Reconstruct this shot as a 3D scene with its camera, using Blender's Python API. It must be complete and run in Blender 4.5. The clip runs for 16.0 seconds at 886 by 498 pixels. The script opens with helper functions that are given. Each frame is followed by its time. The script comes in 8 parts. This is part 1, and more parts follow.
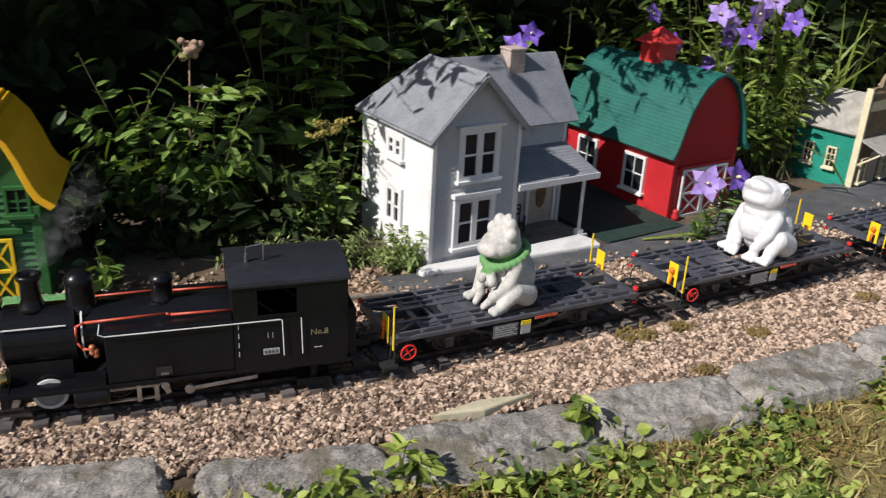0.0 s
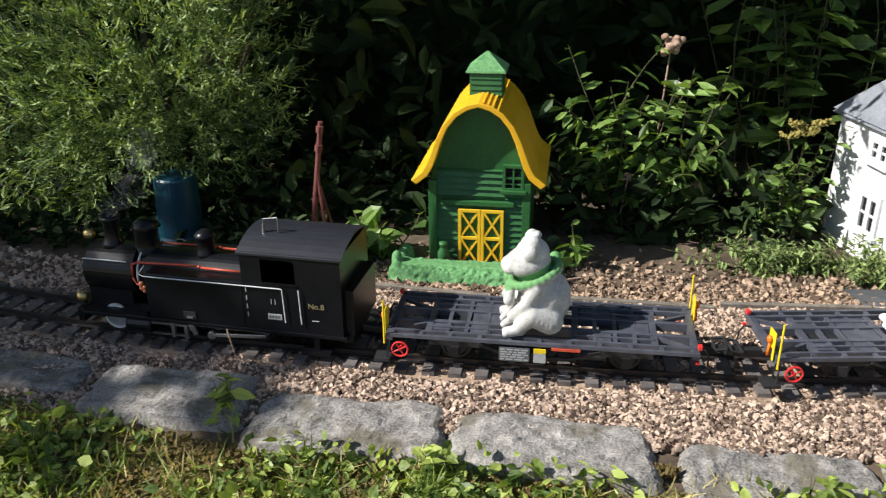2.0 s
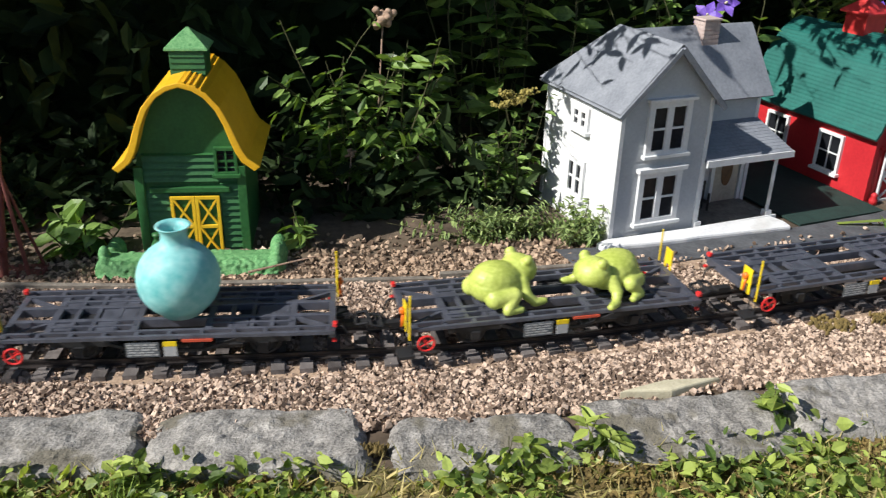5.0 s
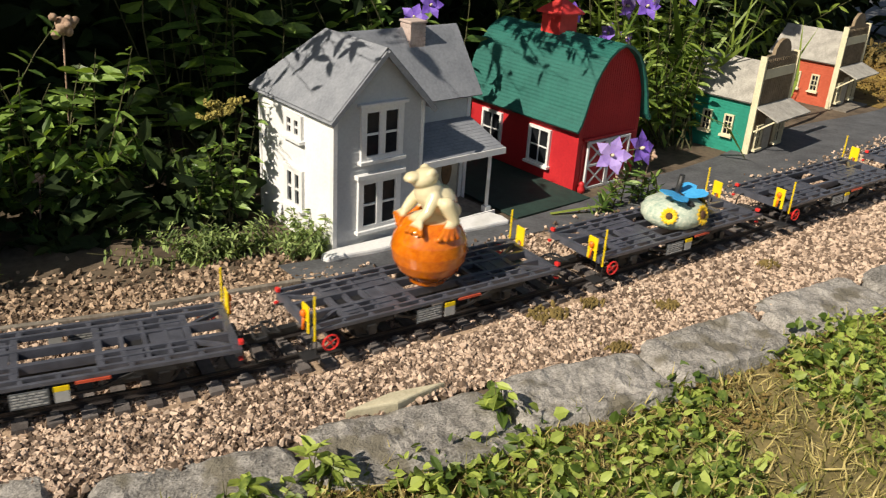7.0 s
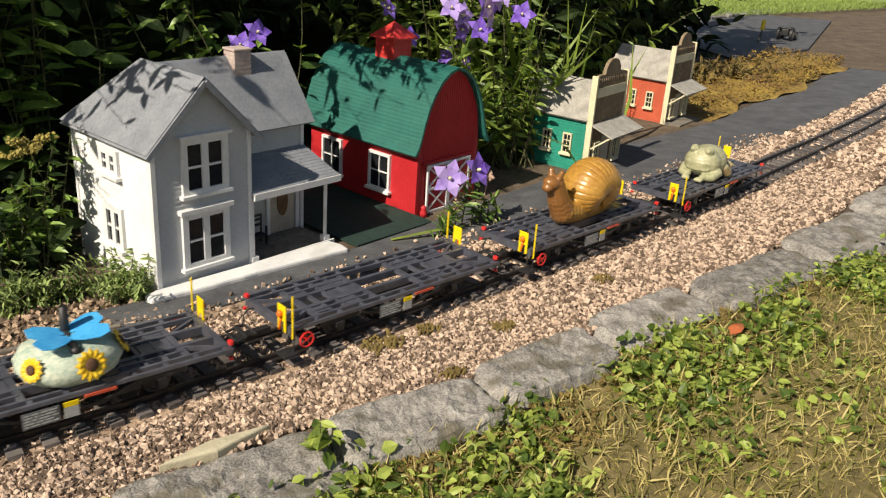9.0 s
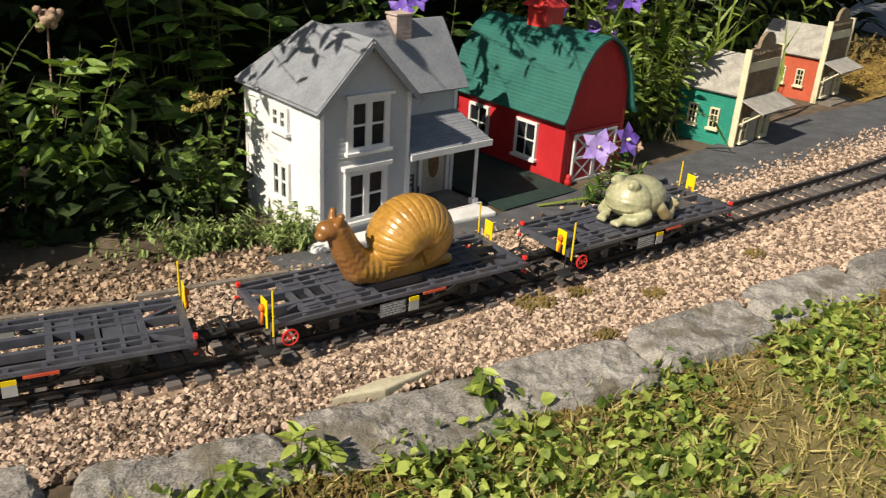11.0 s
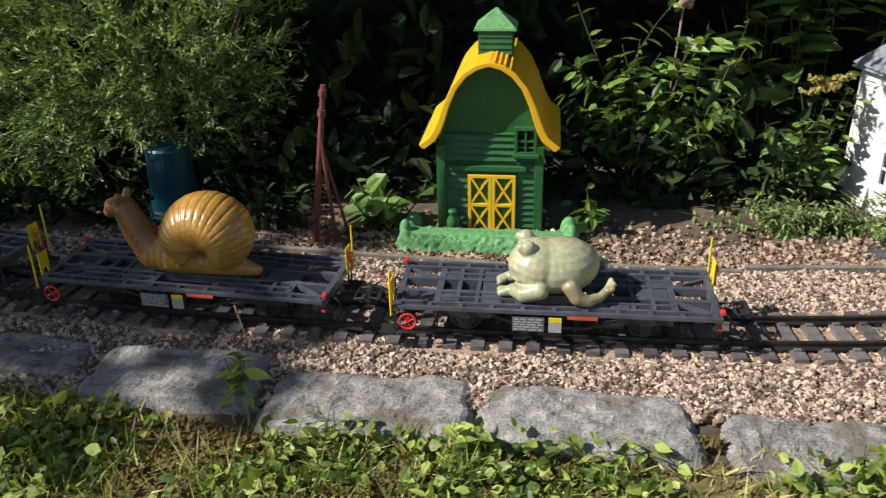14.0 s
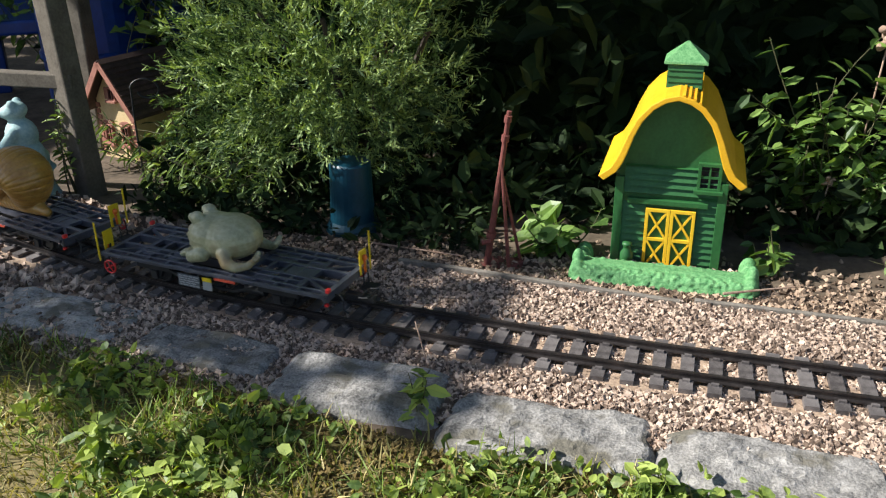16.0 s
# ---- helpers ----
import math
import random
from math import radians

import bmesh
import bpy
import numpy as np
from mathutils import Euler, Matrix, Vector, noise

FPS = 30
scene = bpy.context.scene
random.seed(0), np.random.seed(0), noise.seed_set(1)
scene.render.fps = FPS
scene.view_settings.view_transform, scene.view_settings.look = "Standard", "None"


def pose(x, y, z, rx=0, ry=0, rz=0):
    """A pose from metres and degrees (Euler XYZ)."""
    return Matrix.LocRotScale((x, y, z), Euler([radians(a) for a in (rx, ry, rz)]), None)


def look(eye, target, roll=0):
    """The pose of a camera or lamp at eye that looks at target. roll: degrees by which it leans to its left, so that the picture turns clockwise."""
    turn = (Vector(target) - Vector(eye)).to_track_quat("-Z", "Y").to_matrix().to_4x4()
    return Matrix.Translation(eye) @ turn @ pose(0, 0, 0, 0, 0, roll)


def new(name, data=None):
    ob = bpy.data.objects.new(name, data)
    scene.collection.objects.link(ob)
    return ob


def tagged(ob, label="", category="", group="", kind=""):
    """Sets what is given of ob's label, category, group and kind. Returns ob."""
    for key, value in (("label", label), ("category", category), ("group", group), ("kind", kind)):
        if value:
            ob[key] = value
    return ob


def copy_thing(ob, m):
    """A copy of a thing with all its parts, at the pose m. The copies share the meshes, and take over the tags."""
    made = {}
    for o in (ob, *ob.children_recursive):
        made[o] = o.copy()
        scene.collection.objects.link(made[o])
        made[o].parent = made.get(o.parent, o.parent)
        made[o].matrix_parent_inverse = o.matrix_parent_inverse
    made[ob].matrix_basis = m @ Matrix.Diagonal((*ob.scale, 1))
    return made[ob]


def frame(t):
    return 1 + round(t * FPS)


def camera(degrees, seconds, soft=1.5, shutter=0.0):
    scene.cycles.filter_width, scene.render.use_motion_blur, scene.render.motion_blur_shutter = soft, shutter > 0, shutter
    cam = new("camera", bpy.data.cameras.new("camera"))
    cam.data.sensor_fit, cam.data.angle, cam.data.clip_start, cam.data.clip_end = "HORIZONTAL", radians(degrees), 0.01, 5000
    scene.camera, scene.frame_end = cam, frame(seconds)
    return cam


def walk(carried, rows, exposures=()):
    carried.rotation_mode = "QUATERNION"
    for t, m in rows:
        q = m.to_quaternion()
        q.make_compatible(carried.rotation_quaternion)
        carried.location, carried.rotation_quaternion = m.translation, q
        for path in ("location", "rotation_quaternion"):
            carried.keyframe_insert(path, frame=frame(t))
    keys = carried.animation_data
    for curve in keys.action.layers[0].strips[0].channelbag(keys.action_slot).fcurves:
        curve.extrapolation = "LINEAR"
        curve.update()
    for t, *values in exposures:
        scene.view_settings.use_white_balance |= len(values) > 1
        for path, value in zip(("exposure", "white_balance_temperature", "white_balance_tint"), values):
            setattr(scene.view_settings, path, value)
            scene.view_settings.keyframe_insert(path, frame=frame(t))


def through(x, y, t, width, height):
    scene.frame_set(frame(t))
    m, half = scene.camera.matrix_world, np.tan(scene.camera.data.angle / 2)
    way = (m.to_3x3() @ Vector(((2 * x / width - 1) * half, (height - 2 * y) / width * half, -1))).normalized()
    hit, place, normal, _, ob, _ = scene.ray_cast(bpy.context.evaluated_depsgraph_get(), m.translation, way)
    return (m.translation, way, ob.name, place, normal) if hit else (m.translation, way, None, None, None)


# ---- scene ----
cam = camera(55.09, 16.0, soft=1.2, shutter=0.2)
PATH = [
    (0, (-0.0022, -0.0031, 0.4542), (0.2924, 0.8726, 0.0716), 3.10),
    (0.5, (-0.0384, -0.0075, 0.4587), (0.1515, 0.8896, 0.0596), 2.60),
    (1, (-0.0734, -0.0112, 0.4639), (-0.0073, 0.8970, 0.0507), 1.61),
    (1.5, (-0.1013, -0.0174, 0.4634), (-0.1442, 0.8927, 0.0511), 0.63),
    (2, (-0.1232, -0.0243, 0.4644), (-0.2500, 0.8827, 0.0629), -0.52),
    (2.5, (-0.1359, -0.0312, 0.4649), (-0.3097, 0.8696, 0.0670), -0.98),
    (3, (-0.1275, -0.0279, 0.4682), (-0.2848, 0.8712, 0.0597), -0.65),
    (3.5, (-0.1036, -0.0232, 0.4662), (-0.1913, 0.8829, 0.0523), 0.41),
    (4, (-0.0809, -0.0143, 0.4618), (-0.0906, 0.8920, 0.0393), 0.94),
    (4.5, (-0.0648, -0.0079, 0.4580), (-0.0063, 0.8973, 0.0371), 1.47),
    (4.7, (-0.0549, -0.0030, 0.4579), (0.0279, 0.8998, 0.0357), 1.39),
    (5.22, (-0.0391, 0.0069, 0.4560), (0.1215, 0.8992, 0.0342), 1.93),
    (5.75, (-0.0272, 0.0180, 0.4556), (0.2202, 0.8909, 0.0350), 2.69),
    (6.28, (-0.0149, 0.0274, 0.4556), (0.3100, 0.8760, 0.0382), 3.35),
    (6.8, (0.0019, 0.0320, 0.4550), (0.3792, 0.8617, 0.0436), 3.60),
    (7, (0.0108, 0.0334, 0.4534), (0.4047, 0.8569, 0.0452), 3.69),
    (7.5, (0.0298, 0.0340, 0.4534), (0.4554, 0.8453, 0.0526), 3.54),
    (8, (0.0438, 0.0334, 0.4542), (0.5054, 0.8296, 0.0630), 3.78),
    (8.2, (0.0502, 0.0333, 0.4543), (0.5237, 0.8247, 0.0676), 3.79),
    (8.72, (0.0638, 0.0301, 0.4543), (0.5711, 0.8048, 0.0766), 3.92),
    (9.25, (0.0713, 0.0241, 0.4532), (0.6016, 0.7855, 0.0802), 3.93),
    (9.78, (0.0678, 0.0192, 0.4507), (0.5965, 0.7807, 0.0758), 3.87),
    (10.3, (0.0492, 0.0196, 0.4471), (0.5392, 0.8016, 0.0618), 3.75),
    (10.5, (0.0394, 0.0205, 0.4441), (0.5085, 0.8133, 0.0549), 3.76),
    (11, (0.0121, 0.0252, 0.4413), (0.4167, 0.8449, 0.0359), 3.57),
    (11.5, (-0.0207, 0.0271, 0.4395), (0.3122, 0.8711, 0.0189), 3.02),
    (12, (-0.0551, 0.0278, 0.4365), (0.1898, 0.8987, 0.0104), 2.29),
    (12.5, (-0.0809, 0.0240, 0.4398), (0.0738, 0.9143, 0.0116), 1.07),
    (13, (-0.1106, 0.0205, 0.4427), (-0.0334, 0.9215, 0.0159), 0.66),
    (13.5, (-0.1398, 0.0144, 0.4434), (-0.1575, 0.9174, 0.0142), -0.17),
    (14, (-0.1673, 0.0109, 0.4425), (-0.2689, 0.9069, 0.0101), -1.12),
    (14.5, (-0.1972, 0.0062, 0.4443), (-0.3789, 0.8946, 0.0228), -1.62),
    (15, (-0.2136, -0.0012, 0.4491), (-0.4591, 0.8787, 0.0424), -1.53),
    (15.5, (-0.2165, -0.0016, 0.4492), (-0.4684, 0.8783, 0.0464), -1.15),
    (16, (-0.2187, -0.0016, 0.4492), (-0.4712, 0.8767, 0.0433), -0.93),
]
EXPOSURE = [(0, 0.12, 6450, 13), (1.0, 0.15, 6450, 13), (1.5, 0.29, 6400, 12), (2.2, 0.68, 6300, 10), (3.5, 0.78, 6350, 10), (4.7, 0.5, 6200, 10), (6.8, 0.25, 7300, 10), (11.0, 0.28, 7400, 10), (11.8, 0.25, 7200, 11), (13.0, 0.13, 6500, 10), (14.5, 0.62, 6300, 10), (16.0, 0.82, 6150, 9)]
walk(cam, [(t, look(eye, aim, roll)) for t, eye, aim, roll in PATH], EXPOSURE)

# ---- light ----
SUN_TO = Vector((-0.90, -0.310, 0.80)).normalized()
world = bpy.data.worlds.new("sky")
scene.world = world
world.use_nodes = True
wn = world.node_tree.nodes
sky = wn.new("ShaderNodeTexSky")
sky.sky_type, sky.sun_disc = "NISHITA", False
sky.sun_elevation = math.asin(SUN_TO.z)
sky.sun_rotation = math.atan2(SUN_TO.x, SUN_TO.y)
wn["Background"].inputs["Strength"].default_value = 0.068
world.node_tree.links.new(sky.outputs["Color"], wn["Background"].inputs["Color"])
sun_data = bpy.data.lights.new("sun", "SUN")
sun_data.energy, sun_data.angle, sun_data.color = 5.0, radians(0.6), (1.0, 0.95, 0.87)
sun = new("sun", sun_data)
sun.matrix_world = look((0, 0, 5), Vector((0, 0, 5)) - SUN_TO)
scene.view_settings.exposure = 0.0

# ---- materials ----


def tone(c, k):
    return tuple(min(1.0, v * k) for v in c)


def surface(name, dark, light, rough=0.7, scale=60.0, bump=0.2, metal=0.0, fine=0.0, spot=None, spot_at=0.62, island=0.0, coat=0.0, through=0.0, each=0.0):
    """Two-tone mottled surface: large patches and fine grain, bump, optional stains, per-piece variation."""
    m = bpy.data.materials.new(name)
    m.use_nodes = True
    nt = m.node_tree
    n, l = nt.nodes, nt.links
    b = n["Principled BSDF"]
    tc = n.new("ShaderNodeTexCoord")
    big = n.new("ShaderNodeTexNoise")
    big.inputs["Scale"].default_value, big.inputs["Detail"].default_value, big.inputs["Roughness"].default_value = scale, 6.0, 0.65
    l.new(tc.outputs["Object"], big.inputs["Vector"])
    small = n.new("ShaderNodeTexNoise")
    small.inputs["Scale"].default_value, small.inputs["Detail"].default_value = scale * (fine or 7.0), 4.0
    l.new(tc.outputs["Object"], small.inputs["Vector"])
    ramp = n.new("ShaderNodeValToRGB")
    ramp.color_ramp.elements[0].position, ramp.color_ramp.elements[1].position = 0.32, 0.70
    ramp.color_ramp.elements[0].color, ramp.color_ramp.elements[1].color = (*dark, 1), (*light, 1)
    mixf = n.new("ShaderNodeMath")
    mixf.operation = "MULTIPLY_ADD"
    l.new(small.outputs["Fac"], mixf.inputs[0])
    mixf.inputs[1].default_value = 0.45
    sub = n.new("ShaderNodeMath")
    sub.operation = "MULTIPLY_ADD"
    l.new(big.outputs["Fac"], sub.inputs[0])
    sub.inputs[1].default_value, sub.inputs[2].default_value = 0.75, -0.1
    l.new(sub.outputs[0], mixf.inputs[2])
    last = mixf
    if island or each:
        src = n.new("ShaderNodeNewGeometry").outputs["Random Per Island"] if island else n.new("ShaderNodeObjectInfo").outputs["Random"]
        vary = n.new("ShaderNodeMath")
        vary.operation = "MULTIPLY_ADD"
        l.new(src, vary.inputs[0])
        vary.inputs[1].default_value = island or each
        off = n.new("ShaderNodeMath")
        off.operation = "SUBTRACT"
        l.new(last.outputs[0], off.inputs[0])
        off.inputs[1].default_value = (island or each) / 2
        l.new(off.outputs[0], vary.inputs[2])
        last = vary
    l.new(last.outputs[0], ramp.inputs["Fac"])
    col = ramp.outputs["Color"]
    if spot:
        sn = n.new("ShaderNodeTexNoise")
        sn.inputs["Scale"].default_value, sn.inputs["Detail"].default_value = scale * 0.45, 5.0
        l.new(tc.outputs["Object"], sn.inputs["Vector"])
        sr = n.new("ShaderNodeMapRange")
        sr.inputs["From Min"].default_value, sr.inputs["From Max"].default_value = spot_at - 0.04, spot_at + 0.05
        l.new(sn.outputs["Fac"], sr.inputs["Value"])
        mx = n.new("ShaderNodeMix")
        mx.data_type = "RGBA"
        l.new(sr.outputs[0], mx.inputs["Factor"])
        l.new(col, mx.inputs[6])
        mx.inputs[7].default_value = (*spot, 1)
        col = mx.outputs[2]
    l.new(col, b.inputs["Base Color"])
    b.inputs["Roughness"].default_value, b.inputs["Metallic"].default_value = rough, metal
    if coat:
        b.inputs["Coat Weight"].default_value, b.inputs["Coat Roughness"].default_value = coat, 0.08
    if bump:
        bp = n.new("ShaderNodeBump")
        bp.inputs["Strength"].default_value, bp.inputs["Distance"].default_value = bump, 0.0015
        l.new(mixf.outputs[0], bp.inputs["Height"])
        l.new(bp.outputs["Normal"], b.inputs["Normal"])
    if through:
        tr = n.new("ShaderNodeBsdfTranslucent")
        hue = n.new("ShaderNodeMix")
        hue.data_type, hue.blend_type = "RGBA", "MULTIPLY"
        hue.inputs["Factor"].default_value = 1.0
        l.new(col, hue.inputs[6])
        hue.inputs[7].default_value = (1.5, 1.5, 0.5, 1)
        l.new(hue.outputs[2], tr.inputs["Color"])
        ms = n.new("ShaderNodeMixShader")
        ms.inputs["Fac"].default_value = through
        l.new(b.outputs["BSDF"], ms.inputs[1])
        l.new(tr.outputs["BSDF"], ms.inputs[2])
        l.new(ms.outputs[0], n["Material Output"].inputs["Surface"])
    return m


def painted_over(m, colour, axis, low, high, soft=0.002, wobble=0.004):
    """A second glaze on the same casting, between two heights along an object axis."""
    nt = m.node_tree
    n, l = nt.nodes, nt.links
    b = n["Principled BSDF"]
    under = b.inputs["Base Color"].links[0].from_socket
    tc = n.new("ShaderNodeTexCoord")
    dot = n.new("ShaderNodeVectorMath")
    dot.operation = "DOT_PRODUCT"
    dot.inputs[1].default_value = axis
    l.new(tc.outputs["Object"], dot.inputs[0])
    nz = n.new("ShaderNodeTexNoise")
    nz.inputs["Scale"].default_value = 90
    l.new(tc.outputs["Object"], nz.inputs["Vector"])
    add = n.new("ShaderNodeMath")
    add.operation = "MULTIPLY_ADD"
    l.new(nz.outputs["Fac"], add.inputs[0])
    add.inputs[1].default_value = wobble
    l.new(dot.outputs["Value"], add.inputs[2])
    a = n.new("ShaderNodeMapRange")
    a.inputs["From Min"].default_value, a.inputs["From Max"].default_value = low - soft, low + soft
    l.new(add.outputs[0], a.inputs["Value"])
    c = n.new("ShaderNodeMapRange")
    c.inputs["From Min"].default_value, c.inputs["From Max"].default_value = high + soft, high - soft
    l.new(add.outputs[0], c.inputs["Value"])
    mu = n.new("ShaderNodeMath")
    mu.operation = "MULTIPLY"
    l.new(a.outputs[0], mu.inputs[0])
    l.new(c.outputs[0], mu.inputs[1])
    mx = n.new("ShaderNodeMix")
    mx.data_type = "RGBA"
    l.new(mu.outputs[0], mx.inputs["Factor"])
    l.new(under, mx.inputs[6])
    mx.inputs[7].default_value = (*colour, 1)
    l.new(mx.outputs[2], b.inputs["Base Color"])
    return m


M_SOIL = surface("soil", (0.05, 0.035, 0.022), (0.17, 0.125, 0.085), 0.95, 14, 0.6)
M_TURF = surface("turf", (0.07, 0.06, 0.02), (0.27, 0.21, 0.09), 0.95, 18, 0.6)
M_PEBBLE = surface("crushed_granite", (0.13, 0.088, 0.062), (0.58, 0.437, 0.335), 0.85, 90, 0.3, island=0.75)
M_LITTER = surface("leaf_litter", (0.09, 0.058, 0.036), (0.46, 0.33, 0.23), 0.9, 60, 0.2, island=0.8)
M_STONE = surface("fieldstone", (0.095, 0.089, 0.081), (0.43, 0.405, 0.375), 0.92, 55, 1.4, fine=8, spot=(0.15, 0.135, 0.105), spot_at=0.58, each=0.15)
M_PALE = surface("pale_stone", (0.40, 0.36, 0.25), (0.60, 0.55, 0.40), 0.9, 60, 0.6)
M_PAD = surface("slate_felt", (0.046, 0.048, 0.054), (0.122, 0.127, 0.137), 0.85, 20, 0.5, fine=12)
M_TIE = surface("tie_plastic", (0.055, 0.047, 0.045), (0.175, 0.155, 0.147), 0.6, 110, 0.3, each=0.3)
M_RAIL = surface("rail_bronze", (0.03, 0.026, 0.025), (0.085, 0.072, 0.068), 0.42, 60, 0.1, metal=0.6)
M_WOOD = surface("grey_wood", (0.10, 0.085, 0.07), (0.27, 0.24, 0.20), 0.85, 40, 0.5)
M_MOSS = surface("moss", (0.065, 0.048, 0.014), (0.25, 0.175, 0.055), 0.95, 60, 0.8)
M_BANK = surface("golden_moss", (0.11, 0.055, 0.016), (0.40, 0.28, 0.06), 0.95, 9, 0.8, fine=9, spot=(0.09, 0.04, 0.02), spot_at=0.6)
M_FARLAWN = surface("mown_grass", (0.13, 0.20, 0.04), (0.27, 0.36, 0.09), 0.8, 6, 0.3, fine=12)
M_ORANGELEAF = surface("orange_leaf", (0.38, 0.09, 0.03), (0.58, 0.18, 0.07), 0.6, 60, 0.2)
M_LEAF = surface("leaf_green", (0.055, 0.11, 0.024), (0.23, 0.35, 0.085), 0.42, 30, 0.12, island=0.6, through=0.28)
M_CLOVER = surface("ground_leaf", (0.07, 0.12, 0.022), (0.37, 0.45, 0.10), 0.5, 30, 0.12, island=0.7, through=0.3)
M_BLADE = surface("grass_blade", (0.15, 0.15, 0.035), (0.52, 0.43, 0.18), 0.6, 30, 0.0, island=0.8, through=0.25)
M_IRIS = surface("long_leaf", (0.07, 0.125, 0.02), (0.25, 0.34, 0.07), 0.45, 30, 0.1, island=0.6, through=0.3)
M_NEEDLE = surface("juniper_spray", (0.05, 0.10, 0.03), (0.36, 0.46, 0.15), 0.6, 30, 0.0, island=0.6, through=0.2)
# hedge and undergrowth leaves: shade darkened into the colour, sheen lowered too
M_SHADELEAF = surface("shade_tinted_leaf", (0.009, 0.019, 0.006), (0.034, 0.058, 0.016), 0.75, 12, 0.1, island=0.6)
M_SHADELEAF.node_tree.nodes["Principled BSDF"].inputs["Specular IOR Level"].default_value = 0.18
M_CREEP = surface("creeping_leaf", (0.10, 0.155, 0.045), (0.31, 0.40, 0.14), 0.7, 40, 0.1, island=0.6, through=0.2)
M_STEM = surface("stem", (0.04, 0.045, 0.015), (0.11, 0.10, 0.04), 0.8, 60, 0.2)
M_BARK = surface("bark", (0.03, 0.022, 0.016), (0.11, 0.085, 0.065), 0.95, 25, 0.8)
M_PETAL = surface("violet_petal", (0.17, 0.075, 0.55), (0.33, 0.19, 0.80), 0.5, 60, 0.05, island=0.4, through=0.3)
M_PETAL2 = surface("lilac_petal", (0.40, 0.26, 0.78), (0.56, 0.42, 0.88), 0.5, 60, 0.05, island=0.3, through=0.3)
M_SEED = surface("dry_flower", (0.20, 0.12, 0.08), (0.48, 0.34, 0.25), 0.9, 90, 0.6)
M_YELLOWFLOWER = surface("yellow_umbel", (0.17, 0.14, 0.03), (0.34, 0.28, 0.07), 0.8, 90, 0.5, island=0.4)
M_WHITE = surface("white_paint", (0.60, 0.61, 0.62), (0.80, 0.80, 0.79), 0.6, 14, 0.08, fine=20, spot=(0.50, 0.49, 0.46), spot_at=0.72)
# the farmhouse white again, shade greyed in for walls turned off the sun
M_SHADEWALL = surface("shade_side_white", (0.42, 0.435, 0.45), (0.56, 0.57, 0.58), 0.65, 14, 0.08, fine=20)
M_SLATE = surface("grey_roof", (0.155, 0.168, 0.195), (0.265, 0.282, 0.315), 0.75, 26, 0.35, fine=10)
M_GREENROOF = surface("green_roof", (0.007, 0.090, 0.075), (0.016, 0.145, 0.118), 0.6, 22, 0.1, fine=10)
M_RED = surface("barn_red", (0.40, 0.012, 0.02), (0.55, 0.025, 0.03), 0.55, 20, 0.08, fine=12)
M_REDTOP = surface("cupola_red", (0.55, 0.03, 0.03), (0.68, 0.055, 0.05), 0.55, 20, 0.05)
M_DARKGLASS = surface("dark_pane", (0.008, 0.009, 0.011), (0.02, 0.022, 0.026), 0.12, 30, 0.0)
M_DARKGLASS.node_tree.nodes["Principled BSDF"].inputs["Specular IOR Level"].default_value = 0.2
M_BRICK = surface("pale_brick", (0.36, 0.27, 0.24), (0.60, 0.50, 0.46), 0.85, 80, 0.4)
M_DOOR = surface("cream_door", (0.34, 0.30, 0.24), (0.52, 0.47, 0.38), 0.6, 40, 0.1)
M_DOORGLASS = surface("amber_pane", (0.10, 0.055, 0.03), (0.22, 0.12, 0.06), 0.2, 60, 0.05)
M_FELT = surface("turf_felt", (0.006, 0.022, 0.018), (0.015, 0.045, 0.036), 0.9, 40, 0.3)
M_BARNGREEN = surface("barn_green", (0.014, 0.082, 0.020), (0.034, 0.145, 0.038), 0.5, 26, 0.15, fine=10)
M_HEDGEGREEN = surface("moulded_hedge", (0.05, 0.20, 0.06), (0.20, 0.42, 0.17), 0.75, 160, 1.0, fine=3)
M_YELLOW = surface("barn_yellow", (0.70, 0.36, 0.008), (0.86, 0.50, 0.02), 0.45, 20, 0.06, fine=14)
M_YELLOWTRIM = surface("door_yellow", (0.74, 0.42, 0.01), (0.88, 0.56, 0.03), 0.45, 30, 0.05)
M_TEALWALL = surface("teal_wall", (0.006, 0.20, 0.14), (0.015, 0.29, 0.21), 0.6, 26, 0.1)
M_BRICKRED = surface("rust_wall", (0.42, 0.075, 0.035), (0.56, 0.12, 0.06), 0.65, 26, 0.1)
M_CREAM = surface("cream_trim", (0.56, 0.50, 0.33), (0.74, 0.68, 0.48), 0.7, 40, 0.1)
M_SHINGLE = surface("weathered_shingle", (0.22, 0.21, 0.19), (0.44, 0.42, 0.38), 0.85, 50, 0.4)
M_STOREWOOD = surface("store_boards", (0.14, 0.10, 0.06), (0.30, 0.23, 0.15), 0.8, 60, 0.3)
M_STUCCO = surface("yellow_stucco", (0.56, 0.40, 0.20), (0.74, 0.57, 0.32), 0.8, 50, 0.2)
M_TILE = surface("brown_tile", (0.06, 0.035, 0.028), (0.15, 0.085, 0.065), 0.7, 60, 0.3, each=0.4)
M_PINKTRIM = surface("brown_red_trim", (0.26, 0.10, 0.07), (0.40, 0.18, 0.13), 0.7, 60, 0.1)
M_BLUE = surface("blue_plastic", (0.005, 0.025, 0.16), (0.012, 0.05, 0.27), 0.35, 12, 0.03)
M_PAIL = surface("teal_pail", (0.002, 0.032, 0.055), (0.006, 0.054, 0.085), 0.4, 30, 0.1, spot=(0.01, 0.015, 0.02), spot_at=0.68)
M_RUST = surface("rusty_red_iron", (0.11, 0.028, 0.022), (0.23, 0.07, 0.055), 0.8, 120, 0.5)
